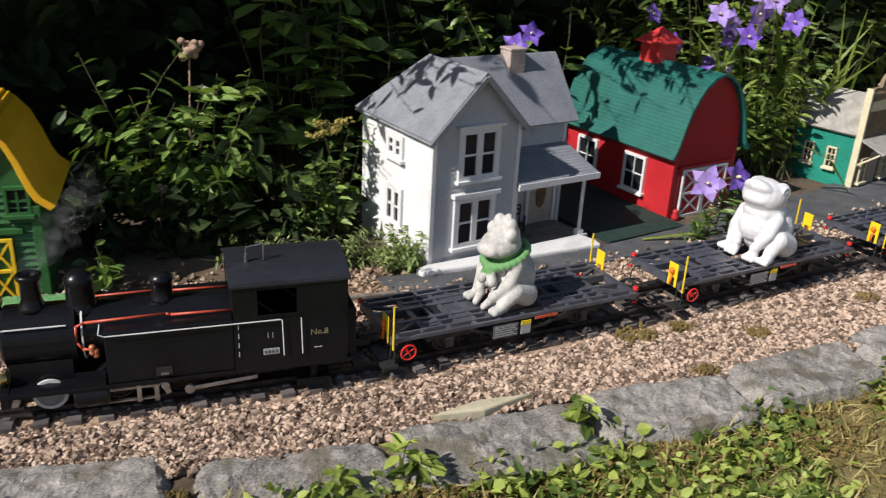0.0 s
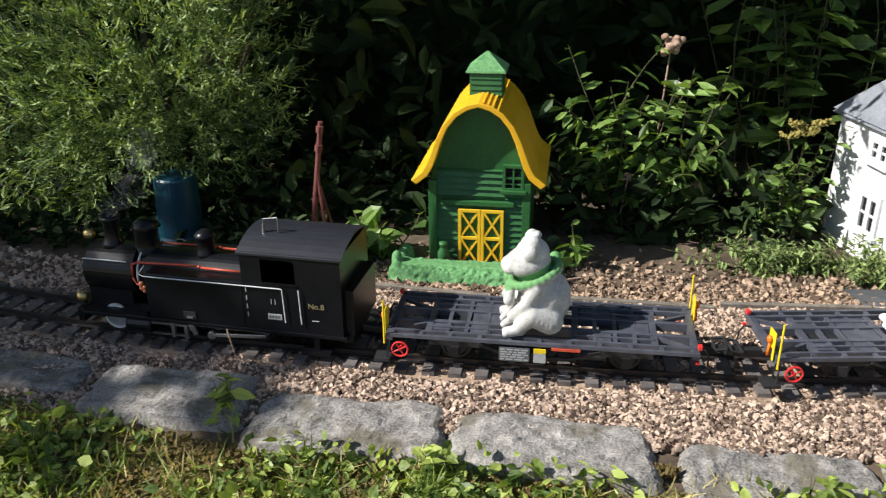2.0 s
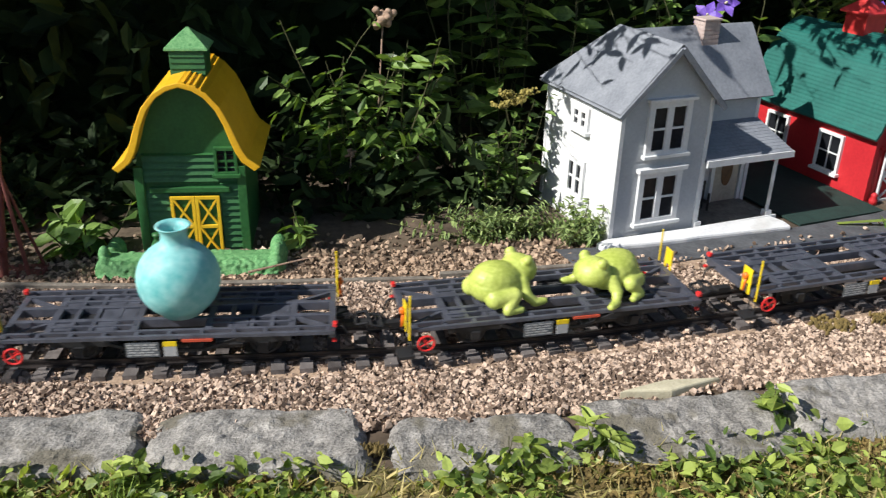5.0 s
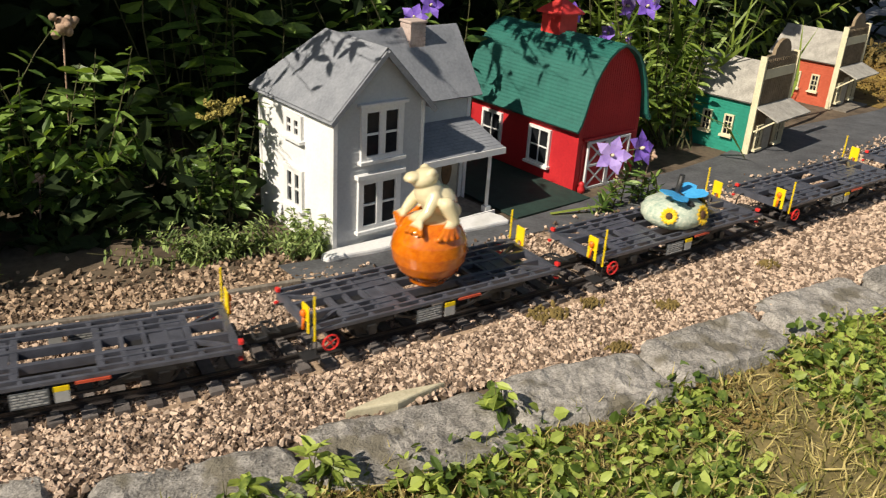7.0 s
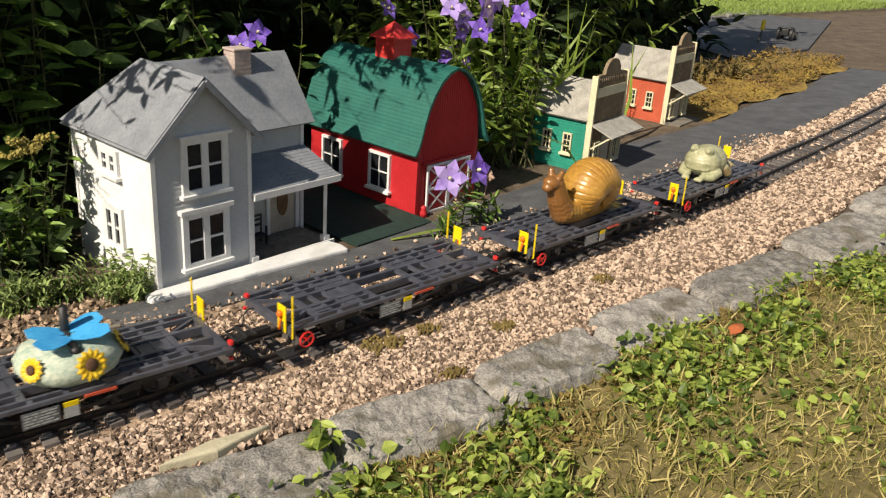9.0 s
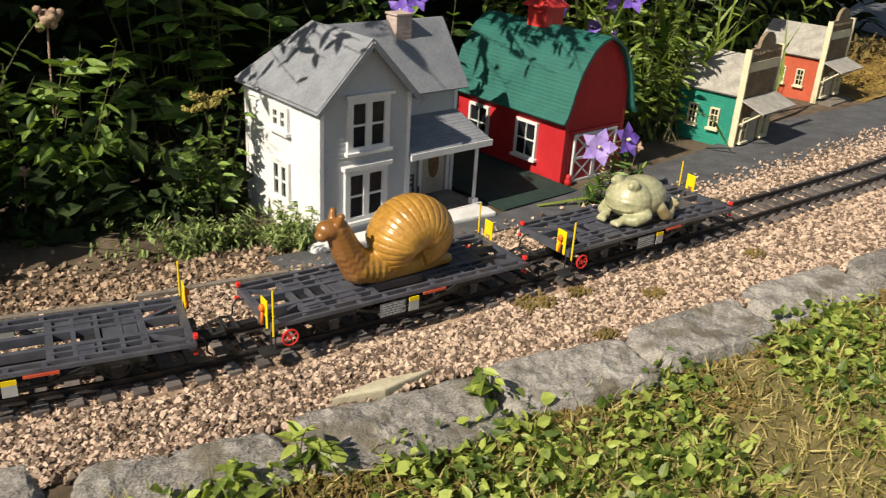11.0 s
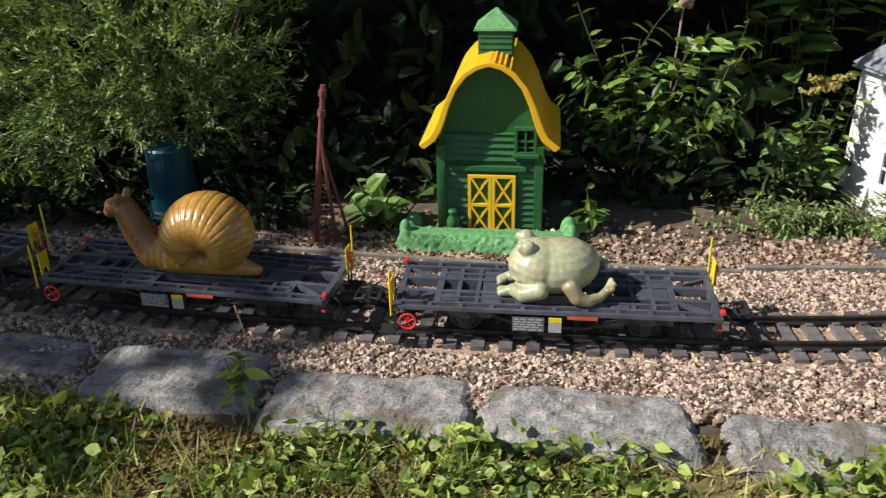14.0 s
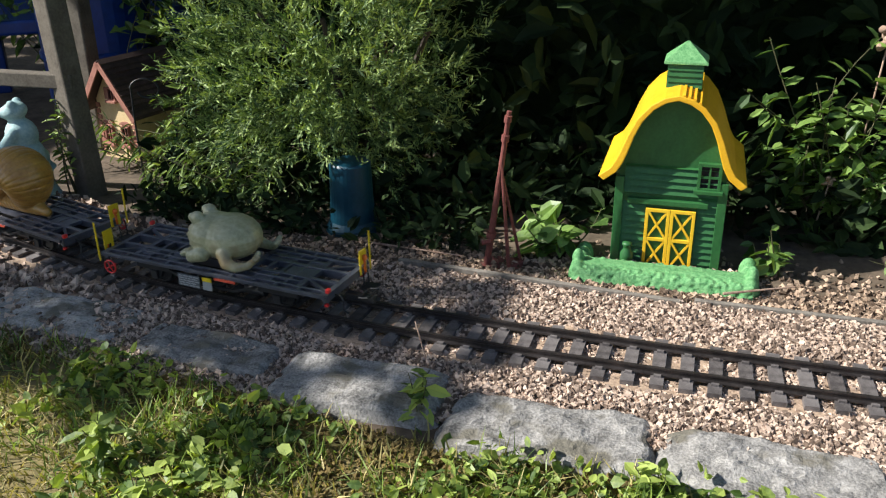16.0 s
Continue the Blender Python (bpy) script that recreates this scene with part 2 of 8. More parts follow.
M_IRON = surface("black_iron", (0.012, 0.012, 0.013), (0.03, 0.03, 0.03), 0.5, 60, 0.1)
M_LOCO = surface("loco_black", (0.0035, 0.0036, 0.005), (0.008, 0.0085, 0.011), 0.30, 60, 0.05)
M_LOCO.node_tree.nodes["Principled BSDF"].inputs["Specular IOR Level"].default_value = 0.32
M_ROOFBLACK = surface("cab_roof_black", (0.010, 0.011, 0.016), (0.020, 0.022, 0.030), 0.5, 60, 0.05)
M_FRAME = surface("wagon_charcoal", (0.040, 0.043, 0.056), (0.100, 0.106, 0.135), 0.38, 70, 0.08, fine=12)
M_FRAME.node_tree.nodes["Principled BSDF"].inputs["Specular IOR Level"].default_value = 0.85
M_UNDER = surface("underframe_black", (0.010, 0.010, 0.011), (0.026, 0.026, 0.028), 0.55, 70, 0.1)
M_STEEL = surface("bright_steel", (0.28, 0.28, 0.29), (0.55, 0.55, 0.56), 0.3, 90, 0.1, metal=0.9)
M_BRASS = surface("brass", (0.50, 0.34, 0.12), (0.75, 0.56, 0.25), 0.3, 90, 0.1, metal=0.9)
M_REDPIPE = surface("red_pipe", (0.42, 0.05, 0.025), (0.58, 0.10, 0.05), 0.4, 90, 0.05)
M_COPPER = surface("copper_valve", (0.45, 0.13, 0.05), (0.62, 0.24, 0.12), 0.4, 90, 0.1, metal=0.5)
M_HANDRAIL = surface("white_rail", (0.50, 0.50, 0.50), (0.68, 0.68, 0.68), 0.4, 90, 0.0)
M_SIGNAL = surface("signal_yellow", (0.72, 0.50, 0.008), (0.85, 0.64, 0.02), 0.45, 60, 0.03)
M_SIGNALRED = surface("signal_red", (0.60, 0.02, 0.02), (0.75, 0.045, 0.04), 0.4, 60, 0.03)
M_ORANGE = surface("signal_orange", (0.70, 0.13, 0.01), (0.85, 0.20, 0.02), 0.4, 60, 0.03)
M_PLATE = surface("data_plate_grey", (0.08, 0.09, 0.10), (0.13, 0.14, 0.15), 0.5, 60, 0.0)
M_LETTER = surface("white_lettering", (0.30, 0.31, 0.31), (0.42, 0.42, 0.42), 0.6, 60, 0.0)
M_GOLD = surface("gold_lettering", (0.22, 0.19, 0.10), (0.30, 0.26, 0.14), 0.5, 60, 0.0)
M_PLASTER = surface("white_plaster", (0.54, 0.55, 0.58), (0.78, 0.78, 0.79), 0.65, 50, 0.5, fine=9, spot=(0.36, 0.36, 0.38), spot_at=0.66)
M_GREYFROG = surface("grey_cast_stone", (0.34, 0.335, 0.32), (0.62, 0.61, 0.58), 0.8, 60, 0.5, fine=9, spot=(0.30, 0.29, 0.27), spot_at=0.64)
M_LIMEFROG = surface("lime_glaze", (0.33, 0.40, 0.06), (0.60, 0.66, 0.17), 0.45, 35, 0.1, fine=9)
M_ORANGEGLAZE = surface("orange_glaze", (0.46, 0.085, 0.004), (0.68, 0.19, 0.010), 0.16, 28, 0.03, fine=8, spot=(0.42, 0.08, 0.008), spot_at=0.60, coat=0.6)
M_SNAIL = surface("ochre_glaze", (0.29, 0.135, 0.022), (0.52, 0.29, 0.065), 0.33, 35, 0.15, fine=7, spot=(0.30, 0.13, 0.025), spot_at=0.62, coat=0.25)
M_TURTLE = surface("sage_glaze", (0.25, 0.26, 0.14), (0.52, 0.50, 0.33), 0.36, 32, 0.12, fine=7, spot=(0.24, 0.18, 0.09), spot_at=0.60, coat=0.2)
M_BLUEFROG = surface("verdigris_stone", (0.20, 0.33, 0.34), (0.42, 0.55, 0.53), 0.8, 40, 0.3)
M_BASKET = surface("woven_sage", (0.25, 0.36, 0.30), (0.62, 0.64, 0.52), 0.8, 70, 0.7, fine=4)
M_SUNFLOWER = surface("sunflower_petal", (0.74, 0.42, 0.015), (0.88, 0.60, 0.04), 0.5, 60, 0.05)
M_BROWN = surface("flower_heart", (0.05, 0.022, 0.010), (0.13, 0.06, 0.03), 0.8, 160, 0.6)
M_WING = surface("blue_wing", (0.02, 0.26, 0.62), (0.08, 0.48, 0.85), 0.3, 90, 0.1)
M_OLIVEPOST = surface("weathered_post", (0.075, 0.06, 0.045), (0.17, 0.145, 0.11), 0.85, 40, 0.5)

M_VASE = surface("teal_glass", (0.11, 0.42, 0.42), (0.36, 0.64, 0.62), 0.55, 26, 0.25, fine=5)
M_VASE.node_tree.nodes["Principled BSDF"].inputs["Subsurface Weight"].default_value = 0.35
M_VASE.node_tree.nodes["Principled BSDF"].inputs["Subsurface Radius"].default_value = (0.01, 0.03, 0.03)
painted_over(M_GREYFROG, (0.13, 0.30, 0.11), (-0.45, 0.10, 1.0), 0.0560, 0.0680, 0.001, 0.003)
painted_over(M_ORANGEGLAZE, (0.66, 0.58, 0.38), (0.0, 0.0, 1.0), 0.0755, 0.4, 0.0015, 0.004)
painted_over(M_SNAIL, (0.24, 0.105, 0.03), (-1.0, 0.0, 0.45), 0.064, 0.4, 0.006, 0.02)

# ---- shape helpers ----


def shape():
    return bmesh.new()


def box(bm, x0, y0, z0, x1, y1, z1, m=None):
    vs = [bm.verts.new((x, y, z)) for x in (x0, x1) for y in (y0, y1) for z in (z0, z1)]
    for f in ((0, 1, 3, 2), (4, 6, 7, 5), (0, 4, 5, 1), (2, 3, 7, 6), (0, 2, 6, 4), (1, 5, 7, 3)):
        bm.faces.new([vs[i] for i in f])
    if m is not None:
        for v in vs:
            v.co = m @ v.co
    return vs


def bar(bm, a, b, w, h):
    """A square bar from a to b."""
    a, b = Vector(a), Vector(b)
    d = b - a
    q = d.to_track_quat("X", "Z").to_matrix().to_4x4()
    return box(bm, 0, -w / 2, -h / 2, d.length, w / 2, h / 2, Matrix.Translation(a) @ q)


def ring_loft(bm, rings, cap=True):
    made = [[bm.verts.new(p) for p in r] for r in rings]
    n = len(made[0])
    for a, b in zip(made, made[1:]):
        for i in range(n):
            bm.faces.new((a[i], a[(i + 1) % n], b[(i + 1) % n], b[i]))
    if cap:
        bm.faces.new(made[0][::-1])
        bm.faces.new(made[-1])
    return made


def rod(bm, a, b, r, r2=None, seg=10, cap=True):
    a, b = Vector(a), Vector(b)
    q = (b - a).to_track_quat("Z", "Y").to_matrix()
    r2 = r if r2 is None else r2
    circ = [q @ Vector((math.cos(i * math.tau / seg), math.sin(i * math.tau / seg), 0)) for i in range(seg)]
    ring_loft(bm, [[a + c * r for c in circ], [b + c * r2 for c in circ]], cap)


def tube(bm, pts, r, seg=7):
    for a, b in zip(pts, pts[1:]):
        rod(bm, a, b, r, None, seg)


def lathe(bm, prof, seg=32, m=None):
    rings = [[Vector((r * math.cos(i * math.tau / seg), r * math.sin(i * math.tau / seg), z)) for i in range(seg)] for r, z in prof]
    if m is not None:
        rings = [[m @ p for p in r] for r in rings]
    ring_loft(bm, rings)


def egg(bm, c, r, rot=(0, 0, 0), seg=18):
    e = Euler([radians(a) for a in rot]).to_matrix()
    prof = [(math.sin(k * math.pi / 10), -math.cos(k * math.pi / 10)) for k in range(11)]
    prof[0], prof[-1] = (0.04, -1.0), (0.04, 1.0)
    rings = [[Vector(c) + e @ Vector((p * math.cos(i * math.tau / seg) * r[0], p * math.sin(i * math.tau / seg) * r[1], z * r[2])) for i in range(seg)] for p, z in prof]
    ring_loft(bm, rings)


def limb(bm, pts, radii, seg=12):
    """Overlapping beads along a line: a limb of a casting."""
    for (a, ra), (b, rb) in zip(zip(pts, radii), zip(pts[1:], radii[1:])):
        a, b = Vector(a), Vector(b)
        k = max(2, int((b - a).length / (0.5 * min(ra, rb))) + 1)
        for i in range(k + 1):
            t = i / k
            r = ra + (rb - ra) * t
            egg(bm, a.lerp(b, t), (r, r, r), (0, 0, 0), seg)


def prism(bm, poly, y0, y1):
    """A polygon in x and z, drawn out along y."""
    a = [bm.verts.new((x, y0, z)) for x, z in poly]
    b = [bm.verts.new((x, y1, z)) for x, z in poly]
    n = len(poly)
    bm.faces.new(a[::-1])
    bm.faces.new(b)
    for i in range(n):
        bm.faces.new((a[i], a[(i + 1) % n], b[(i + 1) % n], b[i]))


def prism_x(bm, x0, x1, poly):
    """A polygon in y and z, drawn out along x."""
    ring_loft(bm, [[Vector((x, y, z)) for y, z in poly] for x in (x0, x1)])


def prism_z(bm, poly, z0, z1):
    """A polygon in plan, drawn out upwards."""
    ring_loft(bm, [[Vector((x, y, z)) for x, y in poly] for z in (z0, z1)])


def mesh_of(name, bm, material, smooth=False):
    bmesh.ops.recalc_face_normals(bm, faces=bm.faces)
    me = bpy.data.meshes.new(name)
    bm.to_mesh(me)
    bm.free()
    me.materials.append(material)
    if smooth:
        me.polygons.foreach_set("use_smooth", [True] * len(me.polygons))
    return me


def part(name, bm, material, parent, label="", smooth=False, bevel=0.0, at=None):
    ob = new(name, mesh_of(name, bm, material, smooth))
    ob.parent = parent
    if at is not None:
        ob.matrix_basis = at
    if bevel:
        md = ob.modifiers.new("edge", "BEVEL")
        md.width, md.segments, md.limit_method = bevel, 2, "ANGLE"
    return tagged(ob, label) if label else ob


def thing(name, label, category, m, group="", kind=""):
    ob = new(name)
    ob.empty_display_size = 0.02
    ob.matrix_basis = m
    return tagged(ob, label, category, group, kind)


def solid(name, bm, material, label, category, m=None, group="", kind="", smooth=False, bevel=0.0):
    ob = new(name, mesh_of(name, bm, material, smooth))
    if m is not None:
        ob.matrix_basis = m
    if bevel:
        md = ob.modifiers.new("edge", "BEVEL")
        md.width, md.segments, md.limit_method = bevel, 2, "ANGLE"
    return tagged(ob, label, category, group, kind)


def casting(name, bm, material, label, category, voxel=0.0013, m=None, relax=6):
    """A cast figure: overlapping beads melted into one skin."""
    ob = solid(name, bm, material, label, category, m, smooth=True)
    md = ob.modifiers.new("skin", "REMESH")
    md.mode, md.voxel_size, md.use_smooth_shade = "VOXEL", voxel, True
    sm = ob.modifiers.new("relax", "SMOOTH")
    sm.factor, sm.iterations = 0.5, relax
    return ob


def raw_mesh(name, verts, faces, material, smooth=False):
    me = bpy.data.meshes.new(name)
    k = faces.shape[1]
    me.vertices.add(len(verts))
    me.vertices.foreach_set("co", verts.astype(np.float32).ravel())
    me.loops.add(faces.size)
    me.loops.foreach_set("vertex_index", faces.astype(np.int32).ravel())
    me.polygons.add(len(faces))
    me.polygons.foreach_set("loop_start", np.arange(len(faces), dtype=np.int32) * k)
    me.polygons.foreach_set("use_smooth", np.full(len(faces), smooth))
    me.update(calc_edges=True)
    me.materials.append(material)
    return me


def frames_of(d, up):
    """Matrices whose x runs along d and whose z leans to up, for many at once."""
    d = d / np.linalg.norm(d, axis=1)[:, None]
    y = np.cross(up, d)
    y /= np.linalg.norm(y, axis=1)[:, None] + 1e-9
    return np.stack([d, y, np.cross(d, y)], 2)


LEAF_V = np.array([(0, 0, 0), (0.3, 0.19, 0.05), (0.3, 0, -0.02), (0.3, -0.19, 0.05), (0.68, 0.15, 0.02), (0.68, 0, -0.05), (0.68, -0.15, 0.02), (1, 0, -0.12)])
LEAF_F = np.array([(0, 2, 1), (0, 3, 2), (1, 2, 5), (1, 5, 4), (2, 3, 6), (2, 6, 5), (4, 5, 7), (5, 6, 7)])
BLADE_V = np.array([(0, 0.02, 0), (0, -0.02, 0), (0.5, 0.024, 0.05), (0.5, -0.024, 0.05), (1, 0, -0.12)])
BLADE_F = np.array([(0, 1, 3), (0, 3, 2), (2, 3, 4)])


def scatter(verts, faces, places, turns, sizes, widths=None):
    """One template at many places: vertices and faces."""
    v = verts[None] * np.asarray(sizes)[:, None, None]
    if widths is not None:
        v[:, :, 1] *= np.asarray(widths)[:, None]
    v = np.einsum("nij,nkj->nki", turns, v) + places[:, None]
    f = faces[None] + (np.arange(len(places)) * len(verts))[:, None, None]
    return v.reshape(-1, 3), f.reshape(-1, faces.shape[1])


def leaves_mesh(name, places, dirs, sizes, material, rng, template=(LEAF_V, LEAF_F), widths=None, up=(0, 0, 1), loose=0.5):
    ups = np.asarray(up)[None] + rng.normal(0, loose, (len(places), 3))
    v, f = scatter(*template, places, frames_of(dirs, ups), sizes, widths)
    return raw_mesh(name, v, f, material)


# ---- the line of the track ----
CONTROL = [(-4.6, 3.8), (-3.9, 3.05), (-3.2, 2.35), (-2.6, 1.8), (-2.0, 1.35), (-1.6, 1.1), (-1.3, 0.955), (-1.05, 0.868), (-0.8, 0.806), (-0.516, 0.768), (-0.3, 0.755), (-0.1, 0.750), (0.1, 0.753), (0.3, 0.779), (0.6, 0.83), (0.95, 0.9), (1.313, 0.981), (1.513, 1.04), (2.0, 1.177), (2.6, 1.37), (3.2, 1.6)]


def line_of(ctrl, n=1380, smooth=400):
    c = np.array(ctrl)
    m = np.gradient(c, axis=0)
    u = np.linspace(0, len(c) - 1, n)
    i = np.minimum(u.astype(int), len(c) - 2)
    v = (u - i)[:, None]
    p = (2 * v**3 - 3 * v**2 + 1) * c[i] + (v**3 - 2 * v**2 + v) * m[i] + (-2 * v**3 + 3 * v**2) * c[i + 1] + (v**3 - v**2) * m[i + 1]
    for _ in range(smooth):
        p[1:-1] = 0.5 * p[1:-1] + 0.25 * (p[2:] + p[:-2])
    return p


LINE = line_of(CONTROL)
ALONG = np.r_[0, np.cumsum(np.linalg.norm(np.diff(LINE, axis=0), axis=1))]
ALONG -= np.interp(0, LINE[:, 0], ALONG)
HEADING = np.gradient(LINE, axis=0)
HEADING /= np.linalg.norm(HEADING, axis=1)[:, None]
RAIL_TOP = 0.0095


def beside(s, off):
    """Places beside the track: off metres towards the far side."""
    s = np.asarray(s, float)
    x, y, tx, ty = [np.interp(s, ALONG, c) for c in (*LINE.T, *HEADING.T)]
    return np.stack([x - ty * off, y + tx * off], -1)


def on_track(s, base=0.085, z=0.0):
    a, b = beside(s - base, 0), beside(s + base, 0)
    d = b - a
    return pose(*(a + b) / 2, z, 0, 0, math.degrees(math.atan2(d[1], d[0])))

# ---- ground, stones, track ----
rng = np.random.default_rng(7)


def ground_height(x, y):
    """Level by the track, a shade lower behind the edging, gently uneven lawn in front."""
    yc = np.interp(x, LINE[:, 0], LINE[:, 1])
    back = np.clip((y - yc - 0.14) / 0.06, 0, 1)
    lawn = np.clip((yc - 0.16 - y) / 0.05, 0, 1)
    wave = 0.004 * np.sin(x * 7 + 1.3) * np.cos(y * 9) + 0.003 * np.sin(x * 17 + y * 11)
    return -0.006 - 0.009 * back - 0.006 * lawn + wave * (0.25 + lawn) * 0.6


def build_ground():
    xs = np.r_[-400, -60, -15, -6, np.linspace(-3, 4, 141), 8, 18, 60, 400]
    ys = np.r_[-400, -60, -15, -4, np.linspace(-0.9, 3, 105), 6, 15, 60, 400]
    gx, gy = np.meshgrid(xs, ys, indexing="ij")
    v = np.stack([gx, gy, ground_height(gx, gy)], -1).reshape(-1, 3)
    i, j = np.meshgrid(np.arange(len(xs) - 1), np.arange(len(ys) - 1), indexing="ij")
    a = (i * len(ys) + j).ravel()
    f = np.stack([a, a + len(ys), a + len(ys) + 1, a + 1], 1)
    tagged(new("ground", raw_mesh("ground", v, f, M_SOIL, True)), "brown garden soil with leaf crumbs", "ground", kind="structure")


def strip(name, s0, s1, near, far, z, material, label, category, n=120, thick=0.004):
    s = np.linspace(s0, s1, n)
    a, b = beside(s, near(s) if callable(near) else near), beside(s, far(s) if callable(far) else far)
    v, f = [], []
    for k in range(n):
        za, zb = [float(ground_height(p[0], p[1])) + z for p in (a[k], b[k])]
        v += [(*a[k], za), (*b[k], zb), (*a[k], za - thick), (*b[k], zb - thick)]
    for k in range(n - 1):
        o = 4 * k
        f += [(o, o + 4, o + 5, o + 1), (o + 2, o + 6, o + 4, o), (o + 1, o + 5, o + 7, o + 3)]
    return tagged(new(name, raw_mesh(name, np.array(v), np.array(f), material)), label, category, kind="structure")


def build_pavement():
    def near(s):
        return 0.125 - 0.03 * np.clip((s - 0.6) / 0.3, 0, 1) + 0.006 * np.sin(s * 23) + 0.004 * np.sin(s * 61)

    def far(s):
        return 0.20 + 0.09 * np.clip((s - 0.8) / 0.5, 0, 1) + 0.012 * np.sin(s * 9)

    strip("pavement", 0.27, 4.3, near, far, 0.006, M_PAD, "dark grey roofing-felt road beside the track", "road", 240)
    strip("ballast_bed", -2.6, 4.3, -0.135, 0.135, 0.0035, M_LITTER, "bed of grit under the ballast", "ballast")
    # worn wooden strips along the far edge of the ballast
    for s0, s1 in ((-0.56, -0.20), (-0.185, 0.075), (0.085, 0.27)):
        bm = shape()
        a, b = beside(s0, 0.15 + 0.004 * math.sin(s0 * 40)), beside(s1, 0.137)
        bar(bm, (*a, -0.004), (*b, -0.003), 0.007, 0.014)
        solid("edging_board", bm, M_WOOD, "weathered grey wooden edging strip beside the ballast", "edging", group="edging boards", bevel=0.001)


CUBE_V = np.array([(x, y, z) for x in (-1, 1) for y in (-1, 1) for z in (-1, 1)], float) * 0.5
CUBE_F = np.array([(0, 1, 3, 2), (4, 6, 7, 5), (0, 4, 5, 1), (2, 3, 7, 6), (0, 2, 6, 4), (1, 5, 7, 3)])


def pebbles(places, size, seed):
    r = np.random.default_rng(seed)
    n = len(places)
    v = CUBE_V[None] + r.normal(0, 0.17, (n, 8, 3))
    v *= (size * r.uniform(0.6, 1.35, n))[:, None, None] * r.uniform(0.6, 1.25, (n, 1, 3))
    turn = frames_of(r.normal(0, 1, (n, 3)), r.normal(0, 1, (n, 3)))
    v = np.einsum("nij,nkj->nki", turn, v) + places[:, None]
    f = CUBE_F[None] + (np.arange(n) * 8)[:, None, None]
    return v.reshape(-1, 3), f.reshape(-1, 4)


def build_ballast():
    r = np.random.default_rng(3)
    for k, (s0, s1, n, size) in enumerate(((-0.80, 0.70, 84000, 0.0035), (0.70, 1.7, 30000, 0.0044), (1.7, 4.2, 11000, 0.008), (-2.4, -0.80, 12000, 0.0062))):
        s = r.uniform(s0, s1, n)
        low, high = -0.135 - 0.05 * np.clip((np.abs(s - 0.0) - 0.3) / 0.3, 0, 1), 0.138 - 0.042 * np.clip((s - 0.18) / 0.15, 0, 1)
        off = low + (high - low) * r.uniform(0, 1, n) + r.normal(0, 0.003, n)
        p = beside(s, off)
        between = -0.0036 * np.clip((0.060 - np.abs(off)) / 0.012, 0, 1)
        lump = 0.0015 * np.sin(s * 41 + off * 30) * np.cos(off * 55)
        z = ground_height(p[:, 0], p[:, 1]) + 0.0045 + between + lump + r.uniform(-0.0018, 0.0022, n)
        v, f = pebbles(np.c_[p, z], size, 20 + k)
        tagged(new("gravel", raw_mesh("gravel", v, f, M_PEBBLE)), "pinkish grey crushed granite ballast", "gravel", kind="stuff")
    # looser grit and bark behind the edging
    n = 8500
    x, y = r.uniform(-0.75, 0.32, n), 0.90 + np.abs(r.normal(0, 0.07, n))
    keep = r.uniform(0, 1, n) < np.clip(1.3 - (y - 0.9) / 0.16, 0.1, 1)
    x, y = x[keep], y[keep]
    v, f = pebbles(np.c_[x, y, ground_height(x, y) + r.uniform(-0.001, 0.003, len(x))], 0.0043, 31)
    tagged(new("mulch", raw_mesh("mulch", v, f, M_LITTER)), "brown bark mulch and leaf litter", "mulch", kind="stuff")
    n = 1100
    p = beside(r.uniform(0.3, 1.9, n), 0.098 + np.abs(r.normal(0, 0.022, n)))
    v, f = pebbles(np.c_[p, ground_height(p[:, 0], p[:, 1]) + 0.0065 + r.uniform(0, 0.001, n)], 0.0030, 32)
    tagged(new("grit", raw_mesh("grit", v, f, M_PEBBLE)), "scattered grit on the dark road", "gravel", kind="stuff")


